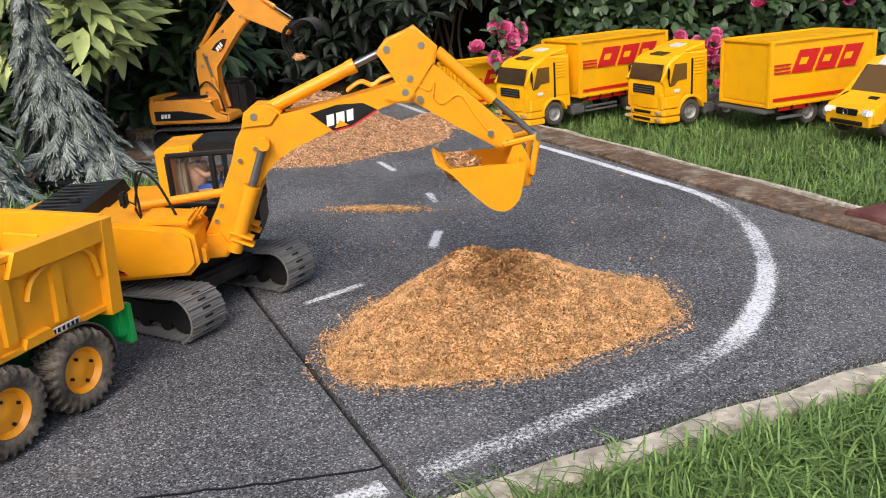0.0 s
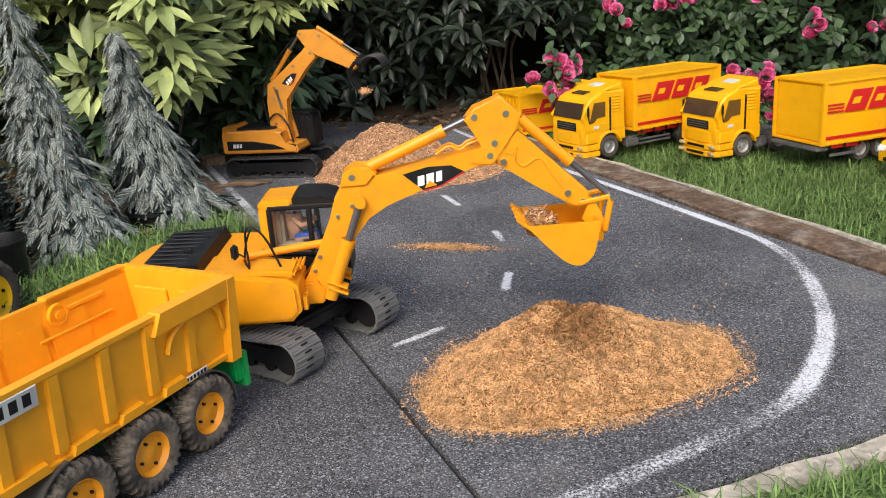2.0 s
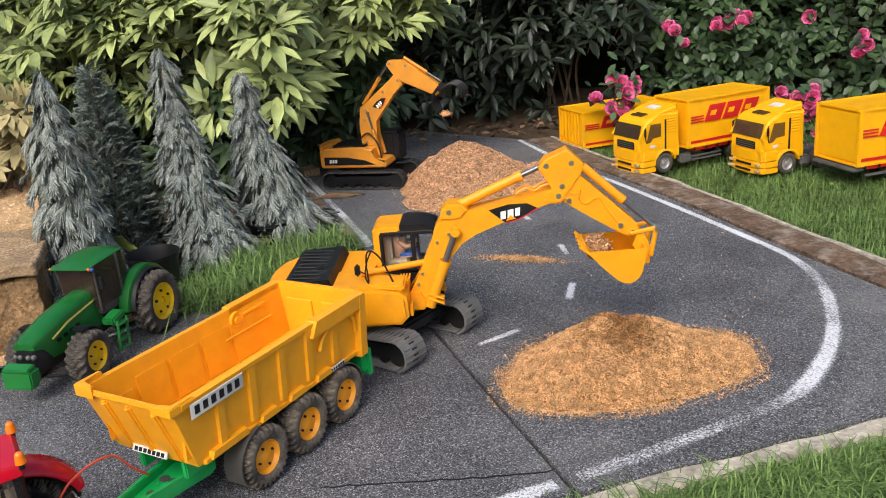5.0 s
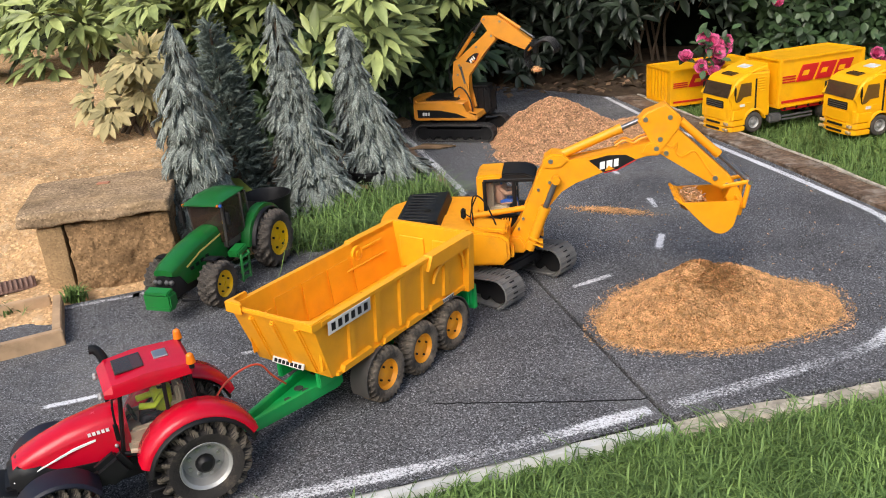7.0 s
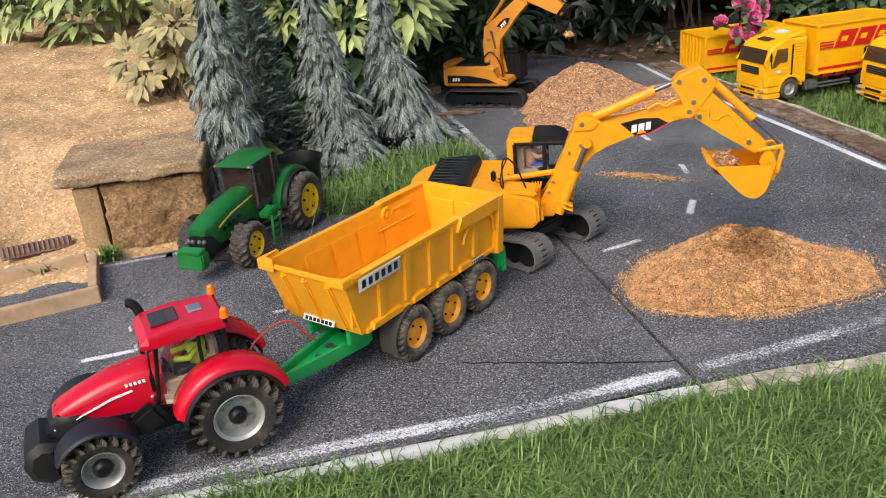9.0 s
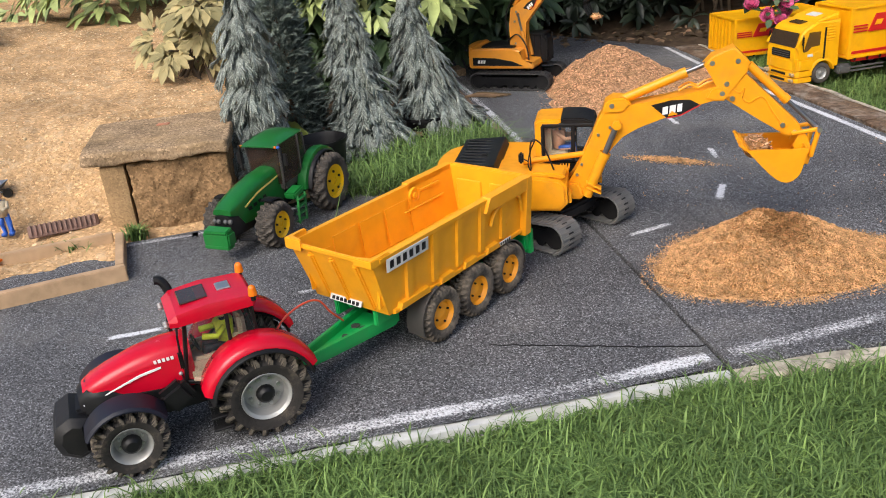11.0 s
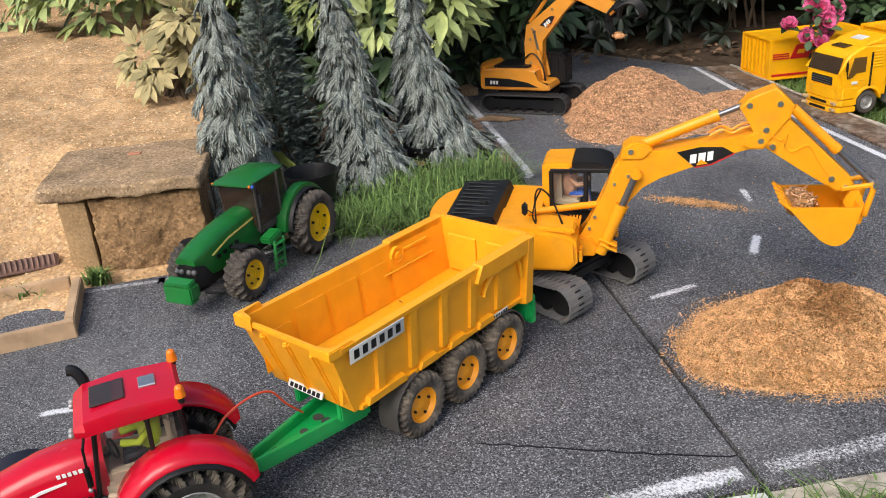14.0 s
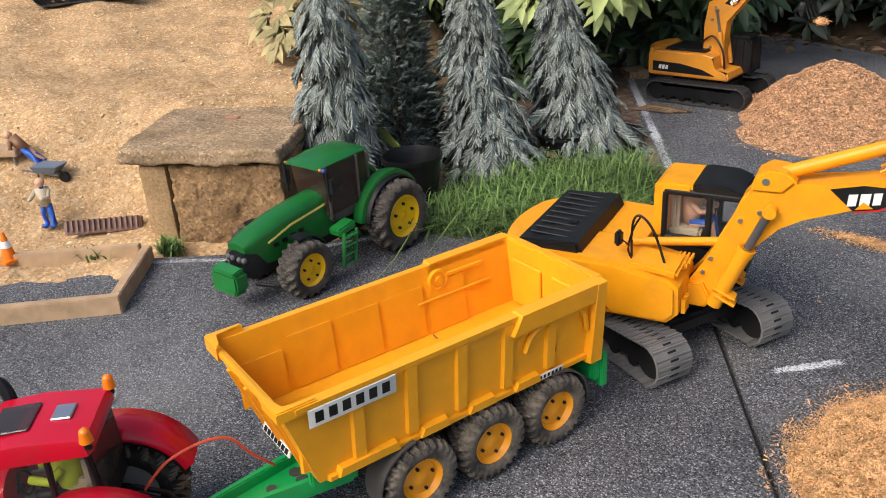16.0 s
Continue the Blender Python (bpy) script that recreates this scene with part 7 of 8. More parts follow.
# delivery van
root = thing("delivery_van", 0.985, 2.200, 0.0, 203, "yellow toy delivery van with a sloping nose, on the lawn", "van")
bm = B()
prism(bm, [(0.0, 0.028), (0.004, 0.060), (-0.006, 0.078), (-0.070, 0.096), (-0.120, 0.160), (-0.150, 0.178), (-0.340, 0.182), (-0.345, 0.028)], -0.075, 0.075, "y", bevel=0.008, seg=3)
part("body", bm, M_DHL, root, "yellow van body")
pane("windscreen", [(-0.074, -0.064, 0.1015), (-0.074, 0.064, 0.1015), (-0.118, 0.060, 0.1605), (-0.118, -0.060, 0.1605)], M_SMOKE, root, 0.002)
for s in (-1, 1):
    pane("side_window", [(-0.095, s * 0.0755, 0.104), (-0.165, s * 0.0755, 0.104), (-0.165, s * 0.0755, 0.155), (-0.130, s * 0.0755, 0.155)], M_SMOKE, root, 0.001)
    bm = B()
    box(bm, (-0.004, s * 0.054, 0.062), (0.018, 0.034, 0.018), turn(z=-s * 14), bevel=0.004)
    part("headlight", bm, M_LAMP, root, "clear headlight")
    for xx in (-0.065, -0.275):
        ob = wheel(root, 0, 0, 0, 0.030, 0.026, 0.019, M_TYRE_J, M_RIM_G, s, lugs=0, bolts=5, dish=0.2)
        ob.matrix_basis = Matrix.Translation((xx * SIZE, s * 0.066 * SIZE, 0.028 * SIZE)) @ turn(z=90)
bm = B()
box(bm, (0.003, 0, 0.062), (0.006, 0.066, 0.016), bevel=0.002)
part("grille", bm, M_BLACK, root, "black grille")
bm = B()
box(bm, (0.003, 0, 0.036), (0.006, 0.10, 0.010), bevel=0.002)
part("lower_grille", bm, M_BLACK, root, "black lower air intake")
bm = B()
box(bm, (-0.050, 0.03, 0.0925), (0.012, 0.026, 0.002), turn(y=16))
part("vent", bm, M_BLACK, root, "black bonnet vent")
bm = B()
lathe(bm, [(0.0075, 0.0), (0.0085, 0.001), (0.0085, 0.002), (0.007, 0.002)], 18, Matrix.Translation((0.006, 0, 0.062)))
part("mark", bm, M_STEEL, root, "round silver mark")
bm = B()
box(bm, (-0.132, 0.0, 0.172), (0.03, 0.06, 0.002), turn(y=40))
part("sticker", bm, M_STICKER, root, "worn pale sticker")

# red ramp plate at the road's tip
bm = B()
prism(bm, [(0.70, 1.53), (0.815, 1.57), (0.915, 1.40), (0.765, 1.40)], 0.002, 0.012, "z", bevel=0.002)
tagged(part("ramp_plate", bm, mat("dull_red_board", (0.11, 0.030, 0.028), 0.7, var=0.2, dirt=(0.3, 0.2, 0.16), dirt_amt=0.5), None), "dull red board lying over the edging plank", "board")


# ---------------------------------------------------------------- the sandpit frame and small toys
def rail(a, b, w, z0, z1, name, parent):
    a, b = Vector((*a, 0)), Vector((*b, 0))
    d = b - a
    bm = B()
    box(bm, (*((a + b) / 2)[:2], (z0 + z1) / 2), (d.length, w, z1 - z0), turn(z=math.degrees(math.atan2(d.y, d.x))), bevel=0.002)
    part(name, bm, M_PALEWOOD, parent, "pale sawn wooden rail")


fr = thing("wooden_frame", 0, 0, 0, 0, "low frame of pale sawn timber filled with sand", "frame")
rail((-2.05, 0.250), (-1.250, 0.912), 0.019, -0.002, 0.034, "rail", fr)
rail((-1.2665, 0.9145), (-1.392, 1.082), 0.019, -0.002, 0.033, "rail", fr)
rail((-1.4085, 1.077), (-2.15, 0.520), 0.019, -0.002, 0.034, "rail", fr)


def fill_h(x, y):
    n = noise.noise(Vector((x * 12, y * 12, 4)))
    d = (x + 1.31) * 0.64 + (y - 0.93) * -0.77
    return 0.009 * n + 0.022 * step(-0.02, -0.22, d - 0.03 * n) - 0.008 + 0.004 * noise.noise(Vector((x * 50, y * 50, 4)))


def in_frame(x, y):
    a = (x + 1.250) * 0.637 + (y - 0.912) * -0.771
    b = (x + 1.4085) * 0.600 + (y - 1.077) * -0.800
    c = (x + 1.2665) * 0.800 + (y - 0.9145) * 0.600
    return a < -0.005 and b > 0.0 and c < -0.002


sf = sheet("sand_fill", -2.1, -1.2, 0.2, 1.12, 110, 110, fill_h, M_SAND, keep=in_frame)
tagged(sf, "loose sand lying in the wooden frame", "sand", kind="stuff")

bm = B()
m = turn(z=38.5)
box(bm, (-1.585, 1.118, 0.026), (0.165, 0.020, 0.030), m @ turn(x=-24), bevel=0.002)
for k in range(14):
    box(bm, tuple(Vector((-1.585, 1.118, 0.030)) + m @ Vector((-0.075 + k * 0.0115, -0.0085, 0.004))), (0.004, 0.010, 0.024), m @ turn(x=-24))
tagged(part("ribbed_board", bm, mat("brown_red_board", (0.23, 0.14, 0.11), 0.85, var=0.2, bump=0.3), None), "reddish-brown ribbed board leaning behind the frame", "board")

doll("toy_worker", pose(-1.720 * SIZE, 1.076 * SIZE, 0.066 * SIZE, 0, 0, -60), M_BEIGE, M_BLUE, "toy worker in blue trousers standing on the sand", seated=False, s=1.0)
doll("toy_worker", pose(-1.905 * SIZE, 1.165 * SIZE, 0.145 * SIZE, 0, 50, 200), mat("brown_plastic", (0.2, 0.09, 0.04), 0.5), M_BLUE, "toy worker in brown bending over a bench", seated=False, s=1.0)
bench = thing("toy_bench", -1.965, 1.140, 0.095, 30, "pale wooden toy bench with thin legs on the sand", "bench")
bm = B()
box(bm, (0, 0, 0.046), (0.10, 0.06, 0.016), bevel=0.002)
part("top", bm, M_PALEWOOD, bench)
for sx in (-1, 1):
    for sy in (-1, 1):
        bm = B()
        rod(bm, (sx * 0.040, sy * 0.022, -0.02), (sx * 0.036, sy * 0.020, 0.040), 0.003)
        part("leg", bm, M_STEEL, bench)
wb_ = thing("toy_wheelbarrow", -1.828, 1.166, 0.082, 20, "small blue-grey toy wheelbarrow on the sand", "wheelbarrow")
bm = B()
loft(bm, [[(-0.024, -0.018, 0.018), (0.020, -0.014, 0.018), (0.020, 0.014, 0.018), (-0.024, 0.018, 0.018)], [(-0.034, -0.026, 0.036), (0.036, -0.022, 0.036), (0.036, 0.022, 0.036), (-0.034, 0.026, 0.036)]])
part("tray", bm, mat("blue_grey_plastic", (0.13, 0.16, 0.21), 0.5), wb_)
bm = B()
for s in (-1, 1):
    bar(bm, (-0.06, s * 0.018, 0.026), (0.03, s * 0.010, 0.012), 0.004)
    bar(bm, (-0.022, s * 0.016, 0.018), (-0.024, s * 0.016, -0.008), 0.004)
part("handle_frame", bm, M_GREY_P, wb_)
bm = B()
lathe(bm, [(0, -0.005), (0.012, -0.005), (0.012, 0.005), (0, 0.005)], 14, Matrix.Translation((0.036, 0, 0.006)) @ turn(z=90))
part("wheel", bm, M_BLACK, wb_)
cone = thing("traffic_cone", -1.617, 0.918, 0.02, 0, "small orange toy traffic cone with a pale band", "cone")
bm = B()
box(bm, (0, 0, 0.003), (0.040, 0.040, 0.006), bevel=0.001)
rod(bm, (0, 0, 0.004), (0, 0, 0.062), 0.015, 0.003, 16)
part("body", bm, M_AMBER, cone)
bm = B()
rod(bm, (0, 0, 0.030), (0, 0, 0.044), 0.0105, 0.0075, 16)
part("band", bm, M_WHITE, cone)

# a third tracked toy excavator higher up on the sand: tracks and house
def excavator_sand(x, y, z, yaw):
    root = thing("excavator", x, y, z, yaw, "orange-yellow toy excavator with dark tracks standing on the sand", "excavator", "excavators")
    for sg in (-1, 1):
        crawler(root, sg * 0.088, 0.325, 0.034, 0.054, M_TRACK_D, 42, 0.0, "dark rubbery crawler track")
    bm = B()
    box(bm, (0, 0, 0.052), (0.15, 0.13, 0.03), bevel=0.006)
    rod(bm, (0, 0, 0.06), (0, 0, 0.080), 0.055, seg=24)
    part("undercarriage", bm, M_BLACK, root, "black undercarriage")
    house = turn(z=-14)
    bm = B()
    prism(bm, [(-0.168, 0.084), (-0.160, 0.078), (0.095, 0.078), (0.100, 0.086), (0.094, 0.104), (0.050, 0.110), (0.044, 0.148), (-0.155, 0.152), (-0.168, 0.140)], -0.090, 0.090, "y", bevel=0.006)
    bmesh.ops.transform(bm, matrix=house, verts=bm.verts)
    part("body", bm, M_YEL2, root, "orange-yellow engine housing")
    bm = B()
    prism(bm, [(-0.150, 0.098), (0.060, 0.098), (0.010, 0.116), (-0.06, 0.130), (-0.150, 0.134)], -0.0920, -0.0905, "y")
    bmesh.ops.transform(bm, matrix=house, verts=bm.verts)
    p = part("side_panel", bm, M_BLACK, root, "black swoosh panel")
    bm = B()
    for i in range(3):
        slanted_bar(bm, -0.070 + i * 0.014, -0.060 + i * 0.014, 0.104, 0.118, -0.0926, 0.15, 0.0006)
    bmesh.ops.transform(bm, matrix=house, verts=bm.verts)
    part("mark", bm, M_WHITE, p, "white block mark")
    bm = B()
    prism(bm, [(0.030, 0.084), (0.110, 0.084), (0.116, 0.12), (0.106, 0.196), (0.040, 0.196)], 0.016, 0.084, "y", bevel=0.006)
    bmesh.ops.transform(bm, matrix=house, verts=bm.verts)
    part("cab", bm, M_SMOKE, root, "dark cab")


excavator_sand(-2.73, 1.965, sand_h(-2.68, 1.92) - 0.006, 52)

# crumbs and small stones on the sand
rnd = np.random.RandomState(12)
V_, F_ = [], []
oct_f = np.array([(0, 2, 4), (2, 1, 4), (1, 3, 4), (3, 0, 4), (2, 0, 5), (1, 2, 5), (3, 1, 5), (0, 3, 5)])
for _ in range(16000):
    x, y = rnd.uniform(-3.2, -1.25), rnd.uniform(0.75, 3.0)
    u, v = edge_uv(x, y)
    if u < 0.12 or v > 0.35 or noise.noise(Vector((x * 3, y * 3, 8))) < -0.15 * rnd.rand():
        continue
    z = sand_h(x, y)
    if z < -0.01:
        continue
    r = 0.0016 * (1 + 3.6 * rnd.rand() ** 4)
    base = len(V_)
    a = rnd.uniform(0, 3.14)
    for p in ((1, 0, 0), (-1, 0, 0), (0, 0.7, 0), (0, -0.8, 0), (0, 0, 0.7), (0, 0, -0.6)):
        px, py = p[0] * math.cos(a) - p[1] * math.sin(a), p[0] * math.sin(a) + p[1] * math.cos(a)
        V_.append((x + px * r * rnd.uniform(0.7, 1.3), y + py * r * rnd.uniform(0.7, 1.3), z + p[2] * r * 0.8 - r * 0.05))
    F_ += [tuple(t + base) for t in oct_f]
tagged(flat("sand_crumbs", V_, F_, M_PEBBLE), "pale crumbs and pebbles on the sand slope", "pebbles", kind="stuff")


# ---------------------------------------------------------------- leaves
def lance(wide=0.5, fold=0.12, droop=0.25):
    """A pointed leaf of length 1: points (along, across, up) and triangles."""
    pts = [(0, 0, 0)]
    for t, w in ((0.28, 0.40), (0.60, 0.46), (0.84, 0.24)):
        z = -droop * t * t
        pts += [(t, -w * wide, z + fold * w), (t, 0, z), (t, w * wide, z + fold * w)]
    pts.append((1, 0, -droop))
    tri = [(0, 1, 2), (0, 2, 3)]
    for k in (1, 4):
        tri += [(k, k + 3, k + 4), (k, k + 4, k + 1), (k + 1, k + 4, k + 5), (k + 1, k + 5, k + 2)]
    tri += [(7, 10, 8), (8, 10, 9)]
    return np.array(pts, float), np.array(tri)


def leaf_mass(name, pos, dirs, ups, size, tpl, material, parent, rnd):
    """Many leaves in one mesh: each at pos, pointing along dirs, its upper face towards ups."""
    P, T = tpl
    pos, d, n = np.array(pos), np.array(dirs), np.array(ups)
    d /= np.linalg.norm(d, axis=1)[:, None] + 1e-9
    s = np.cross(n, d)
    s /= np.linalg.norm(s, axis=1)[:, None] + 1e-9
    n = np.cross(d, s)
    size = np.array(size)[:, None, None]
    v = pos[:, None] + size * (P[None, :, :1] * d[:, None] + P[None, :, 1:2] * s[:, None] + P[None, :, 2:] * n[:, None])
    f = T[None] + (np.arange(len(pos)) * len(P))[:, None, None]
    return tagged(flat(name, v.reshape(-1, 3), f.reshape(-1, 3), material, parent, smooth=False), kind="stuff")


def shrub(name, label, tips, foot, per, leaf, tpl, material, seed, spread=1.0, sag=0.35, toward=(0, -1, 0.6), wood=True, cat="shrub"):
    """A shrub: bent branches from its foot to every tip, and whorls of leaves at the tips."""
    rnd = np.random.RandomState(seed)
    root = thing(name, foot[0], foot[1], foot[2], 0, label, cat)
    o = np.array(foot)
    pos, dirs, ups, size = [], [], [], []
    bm = B()
    tw = np.array(toward, float) / np.linalg.norm(toward)
    for i, tip in enumerate(tips):
        tip = np.array(tip)
        main = tip - np.array((o[0] + (tip[0] - o[0]) * 0.6, tip[1] + 0.25, o[2] + (tip[2] - o[2]) * 0.5))
        main = main / (np.linalg.norm(main) + 1e-9)
        if wood and i % 4 == 0:
            a = Vector((tip - o).tolist()) - Vector((main * 0.22 * rnd.uniform(0.7, 1.6)).tolist())
            b = Vector((tip - o).tolist())
            mid = (a + b) / 2 + Vector((0, 0, 0.015))
            pipe(bm, [a, mid, b], 0.0028, 5, 0.6)
        k = max(3, int(rnd.normal(per, 1.2)))
        a0 = rnd.uniform(0, 6.28)
        e1 = np.cross(main, (0.1, 0.2, 1.0))
        e1 /= np.linalg.norm(e1) + 1e-9
        e2 = np.cross(main, e1)
        for j in range(k):
            a = a0 + 6.28 * j / k + rnd.normal(0, 0.25)
            r = e1 * math.cos(a) + e2 * math.sin(a)
            dd = r * spread + main * rnd.uniform(0.15, 0.8) + np.array((0, 0, -sag * rnd.rand()))
            pos.append(tip - o - main * rnd.uniform(0, 0.03) + r * 0.004)
            dirs.append(dd)
            ups.append(main * 0.6 + np.array((0, 0, 0.8)) + tw * 0.3 + rnd.normal(0, 0.25, 3))
            size.append(leaf * rnd.uniform(0.65, 1.2))
    if wood:
        for k in range(7):
            t = tips[(k * 37) % len(tips)]
            e = Vector((np.array(t) - o).tolist())
            pipe(bm, smooth_line([(0.03 * (k - 3), 0, -0.03), (e.x * 0.3, e.y * 0.2 + 0.05, e.z * 0.45), (e.x * 0.75, e.y * 0.8 + 0.06, e.z * 0.85), tuple(e)], 4), 0.008, 6, 0.3)
        part("branch_work", bm, M_BARK, root, "thin brown branches")
    leaf_mass("foliage", pos, dirs, ups, size, tpl, material, root, rnd)
    return root


def cloud(rnd, n, x, y, z, keep=None):
    out = []
    while len(out) < n:
        p = (rnd.uniform(*x), rnd.uniform(*y), rnd.uniform(*z))
        if keep is None or keep(*p):
            out.append(p)
    return out


rnd = np.random.RandomState(21)
LANCE, LANCE_W = lance(0.36, 0.15, 0.22), lance(0.60, 0.12, 0.15)
# the dark evergreen shrub behind the far heap, with a hollow at its right
front = lambda x: 3.62 - 0.10 * math.sin(x * 3.0) - 0.18 * min(0, x + 0.4) * 0
hollow = lambda x, y, z: ((x - 0.07) / 0.22) ** 2 + ((z - 0.16) / 0.20) ** 2 > 1
for i, (xa, xb, seed) in enumerate(((-1.75, -0.95, 31), (-1.05, -0.35, 32), (-0.45, 0.32, 33))):
    tips = cloud(rnd, 330, (xa, xb), (3.50, 4.0), (0.05, 1.05), keep=lambda x, y, z: y > front(x) - 0.12 * noise.noise(Vector((x * 4, z * 4, 1))) - 0.10 * (z > 0.3) and hollow(x, y, z))
    shrub("evergreen_shrub", "dark evergreen shrub with long leathery leaves behind the road", tips, ((xa + xb) / 2, 3.95, 0.02), 6, 0.088, LANCE, M_LEAF_D, seed, spread=1.0)
# the rose bush behind the trucks
for i, (xa, xb, seed) in enumerate(((0.30, 0.95, 41), (0.85, 1.60, 42), (1.5, 2.3, 43))):
    tips = cloud(rnd, 620, (xa, xb), (3.30, 3.95), (0.05, 1.05), keep=lambda x, y, z: y > 3.62 - 0.28 * min(1, max(0, x - 0.3)) - 0.15 * noise.noise(Vector((x * 4, z * 4, 6))) and hollow(x, y, z))
    shrub("rose_bush", "rose bush with small dark green leaves behind the trucks", tips, ((xa + xb) / 2, 3.85, 0.02), 7, 0.050, LANCE_W, M_LEAF_R, seed, spread=1.1)
# the light green bush with hand-shaped leaves behind the conifers
def ternate(wide=0.40):
    """A peony leaf: three leaflets, each cut into three pointed lobes."""
    P, T, n = [], [], 0
    for la, ls, lo in ((0, 1.0, 0.30), (58, 0.82, 0.16), (-58, 0.82, 0.16)):
        for a, s, o, w in ((0, 0.72, 0.0, wide), (38, 0.56, 0.10, wide * 0.95), (-38, 0.56, 0.10, wide * 0.95)):
            p, t = lance(w, 0.16, 0.16)
            q = p * s * ls
            r1 = radians(a)
            q = np.c_[q[:, 0] * math.cos(r1) - q[:, 1] * math.sin(r1) + o * ls, q[:, 0] * math.sin(r1) + q[:, 1] * math.cos(r1), q[:, 2] - 0.01 * abs(a) / 34]
            r2 = radians(la)
            q = np.c_[q[:, 0] + lo, q[:, 1], q[:, 2] - 0.15 * lo]
            q = np.c_[q[:, 0] * math.cos(r2) - q[:, 1] * math.sin(r2), q[:, 0] * math.sin(r2) + q[:, 1] * math.cos(r2), q[:, 2]]
            T.append(t + n)
            P.append(q)
            n += len(p)
    return np.concatenate(P), np.concatenate(T)


PALM = ternate(0.32)


def light_keep(x, y, z):
    low = 0.33 + 0.10 * noise.noise(Vector((x * 2.3, 0, 2))) + 0.10 * step(-1.9, -2.4, x)
    return z > low


tips = cloud(rnd, 120, (-1.95, -0.95), (2.36, 2.75), (0.25, 0.88), keep=light_keep)
tips += cloud(rnd, 38, (-0.98, -0.42), (2.85, 3.15), (0.52, 0.85), keep=lambda x, y, z: z > 0.52 + 0.35 * max(0, x + 0.75))
shrub("peony_bush", "light green bush with hand-shaped leaves above the conifers", tips, (-1.2, 2.75, 0.0), 4, 0.172, PALM, M_LEAF_L, 51, spread=0.85, sag=0.55, toward=(0.2, -1, 0.5))
tips = cloud(rnd, 100, (-3.0, -1.85), (2.5, 3.3), (0.36, 1.05), keep=lambda x, y, z: z > 0.42 + 0.1 * noise.noise(Vector((x * 2.3, 0, 2))))
shrub("peony_bush", "light green bush with hand-shaped leaves over the sand", tips, (-2.3, 3.1, 0.2), 4, 0.185, PALM, M_LEAF_L, 52, spread=0.85, sag=0.55, toward=(0.2, -1, 0.5))
# lower leaves take the darker rose green: the bush's shade put into their colour
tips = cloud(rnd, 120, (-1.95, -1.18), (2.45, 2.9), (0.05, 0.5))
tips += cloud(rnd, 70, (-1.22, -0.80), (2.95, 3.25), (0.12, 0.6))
shrub("peony_bush", "lower growth of the hand-leaved bush, shade put in by darker leaves", tips, (-1.35, 2.8, 0.0), 3, 0.160, PALM, M_LEAF_R, 53, spread=0.8, sag=0.8, toward=(0.2, -1, 0.5))
# a small pale plant on the sand
tips = cloud(rnd, 12, (-1.80, -1.54), (1.84, 2.02), (0.25, 0.47))
shrub("pale_plant", "small plant with pale drying hand-shaped leaves on the sand", tips, (-1.66, 1.88, 0.20), 3, 0.120, ternate(0.42), M_LEAF_P, 54, spread=0.8, sag=1.0, toward=(0.2, -1, 0.5), cat="plant")


def rose(x, y, z, r, seed, parent):
    """A full bloom: overlapping cupped petals in three whorls."""
    rnd = np.random.RandomState(seed)
    P, T = lance(1.25, 0.34, -0.30)
    pos, dirs, ups, size = [], [], [], []
    ax = np.array((rnd.normal(0, 0.3), -0.8, 0.5 + rnd.normal(0, 0.2)))
    ax /= np.linalg.norm(ax)
    e1 = np.cross(ax, (1, 0.1, 0.2))
    e1 /= np.linalg.norm(e1)
    e2 = np.cross(ax, e1)
    for n, open_, s in ((8, 1.5, 1.0), (7, 0.95, 0.92), (6, 0.55, 0.80), (5, 0.25, 0.60)):
        for k in range(n):
            a = 6.28 * (k + rnd.uniform(-0.2, 0.2)) / n + open_
            rr = e1 * math.cos(a) + e2 * math.sin(a)
            pos.append(np.array((x, y, z)) - ax * r * 0.3)
            dirs.append(rr * open_ + ax * 0.8)
            ups.append(ax * 1.0 - rr * 0.7)
            size.append(r * s)
    ob = leaf_mass("bloom", pos, dirs, ups, size, (P, T), M_PINK, parent, rnd)
    return ob


CL = [((0.185, 3.04, 0.225), 15, 0.054), ((0.812, 2.92, 0.150), 20, 0.048), ((0.43, 3.50, 0.41), 3, 0.05), ((0.73, 3.50, 0.42), 5, 0.08), ((0.58, 3.52, 0.43), 2, 0.03), ((1.15, 3.33, 0.30), 3, 0.04), ((0.90, 3.45, 0.45), 3, 0.06), ((1.4, 3.35, 0.33), 4, 0.08)]
for i, (c, n, sp) in enumerate(CL):
    cl = thing("rose_cluster", 0, 0, 0, 0, "cluster of pink rose blooms hanging among leaves", "roses", "rose clusters")
    rr = np.random.RandomState(60 + i)
    pts = []
    for k in range(n):
        q = rr.normal(0, 0.70, 3) * sp * np.array((1, 0.5, 1.05)) + np.array(c)
        rose(q[0], q[1], q[2], rr.uniform(0.032, 0.046), 100 + i * 20 + k, cl)
        pts.append(q)
    bm = B()
    for q in pts:
        pipe(bm, smooth_line([(c[0] + 0.02, c[1] + 0.25, c[2] + 0.06), (c[0], c[1] + 0.1, c[2] + 0.05), tuple(q)], 4), 0.0022, 5)
    part("stem", bm, M_LEAF_R, cl)
    lp = [q + rr.normal(0, 0.03, 3) for q in pts for _ in range(4)]
    leaf_mass("leaf", lp, rr.normal(0, 1, (len(lp), 3)) + np.array((0, -0.3, -0.1)), np.tile((0, -0.5, 1.0), (len(lp), 1)), rr.uniform(0.03, 0.055, len(lp)), LANCE_W, M_LEAF_R, cl, rr)

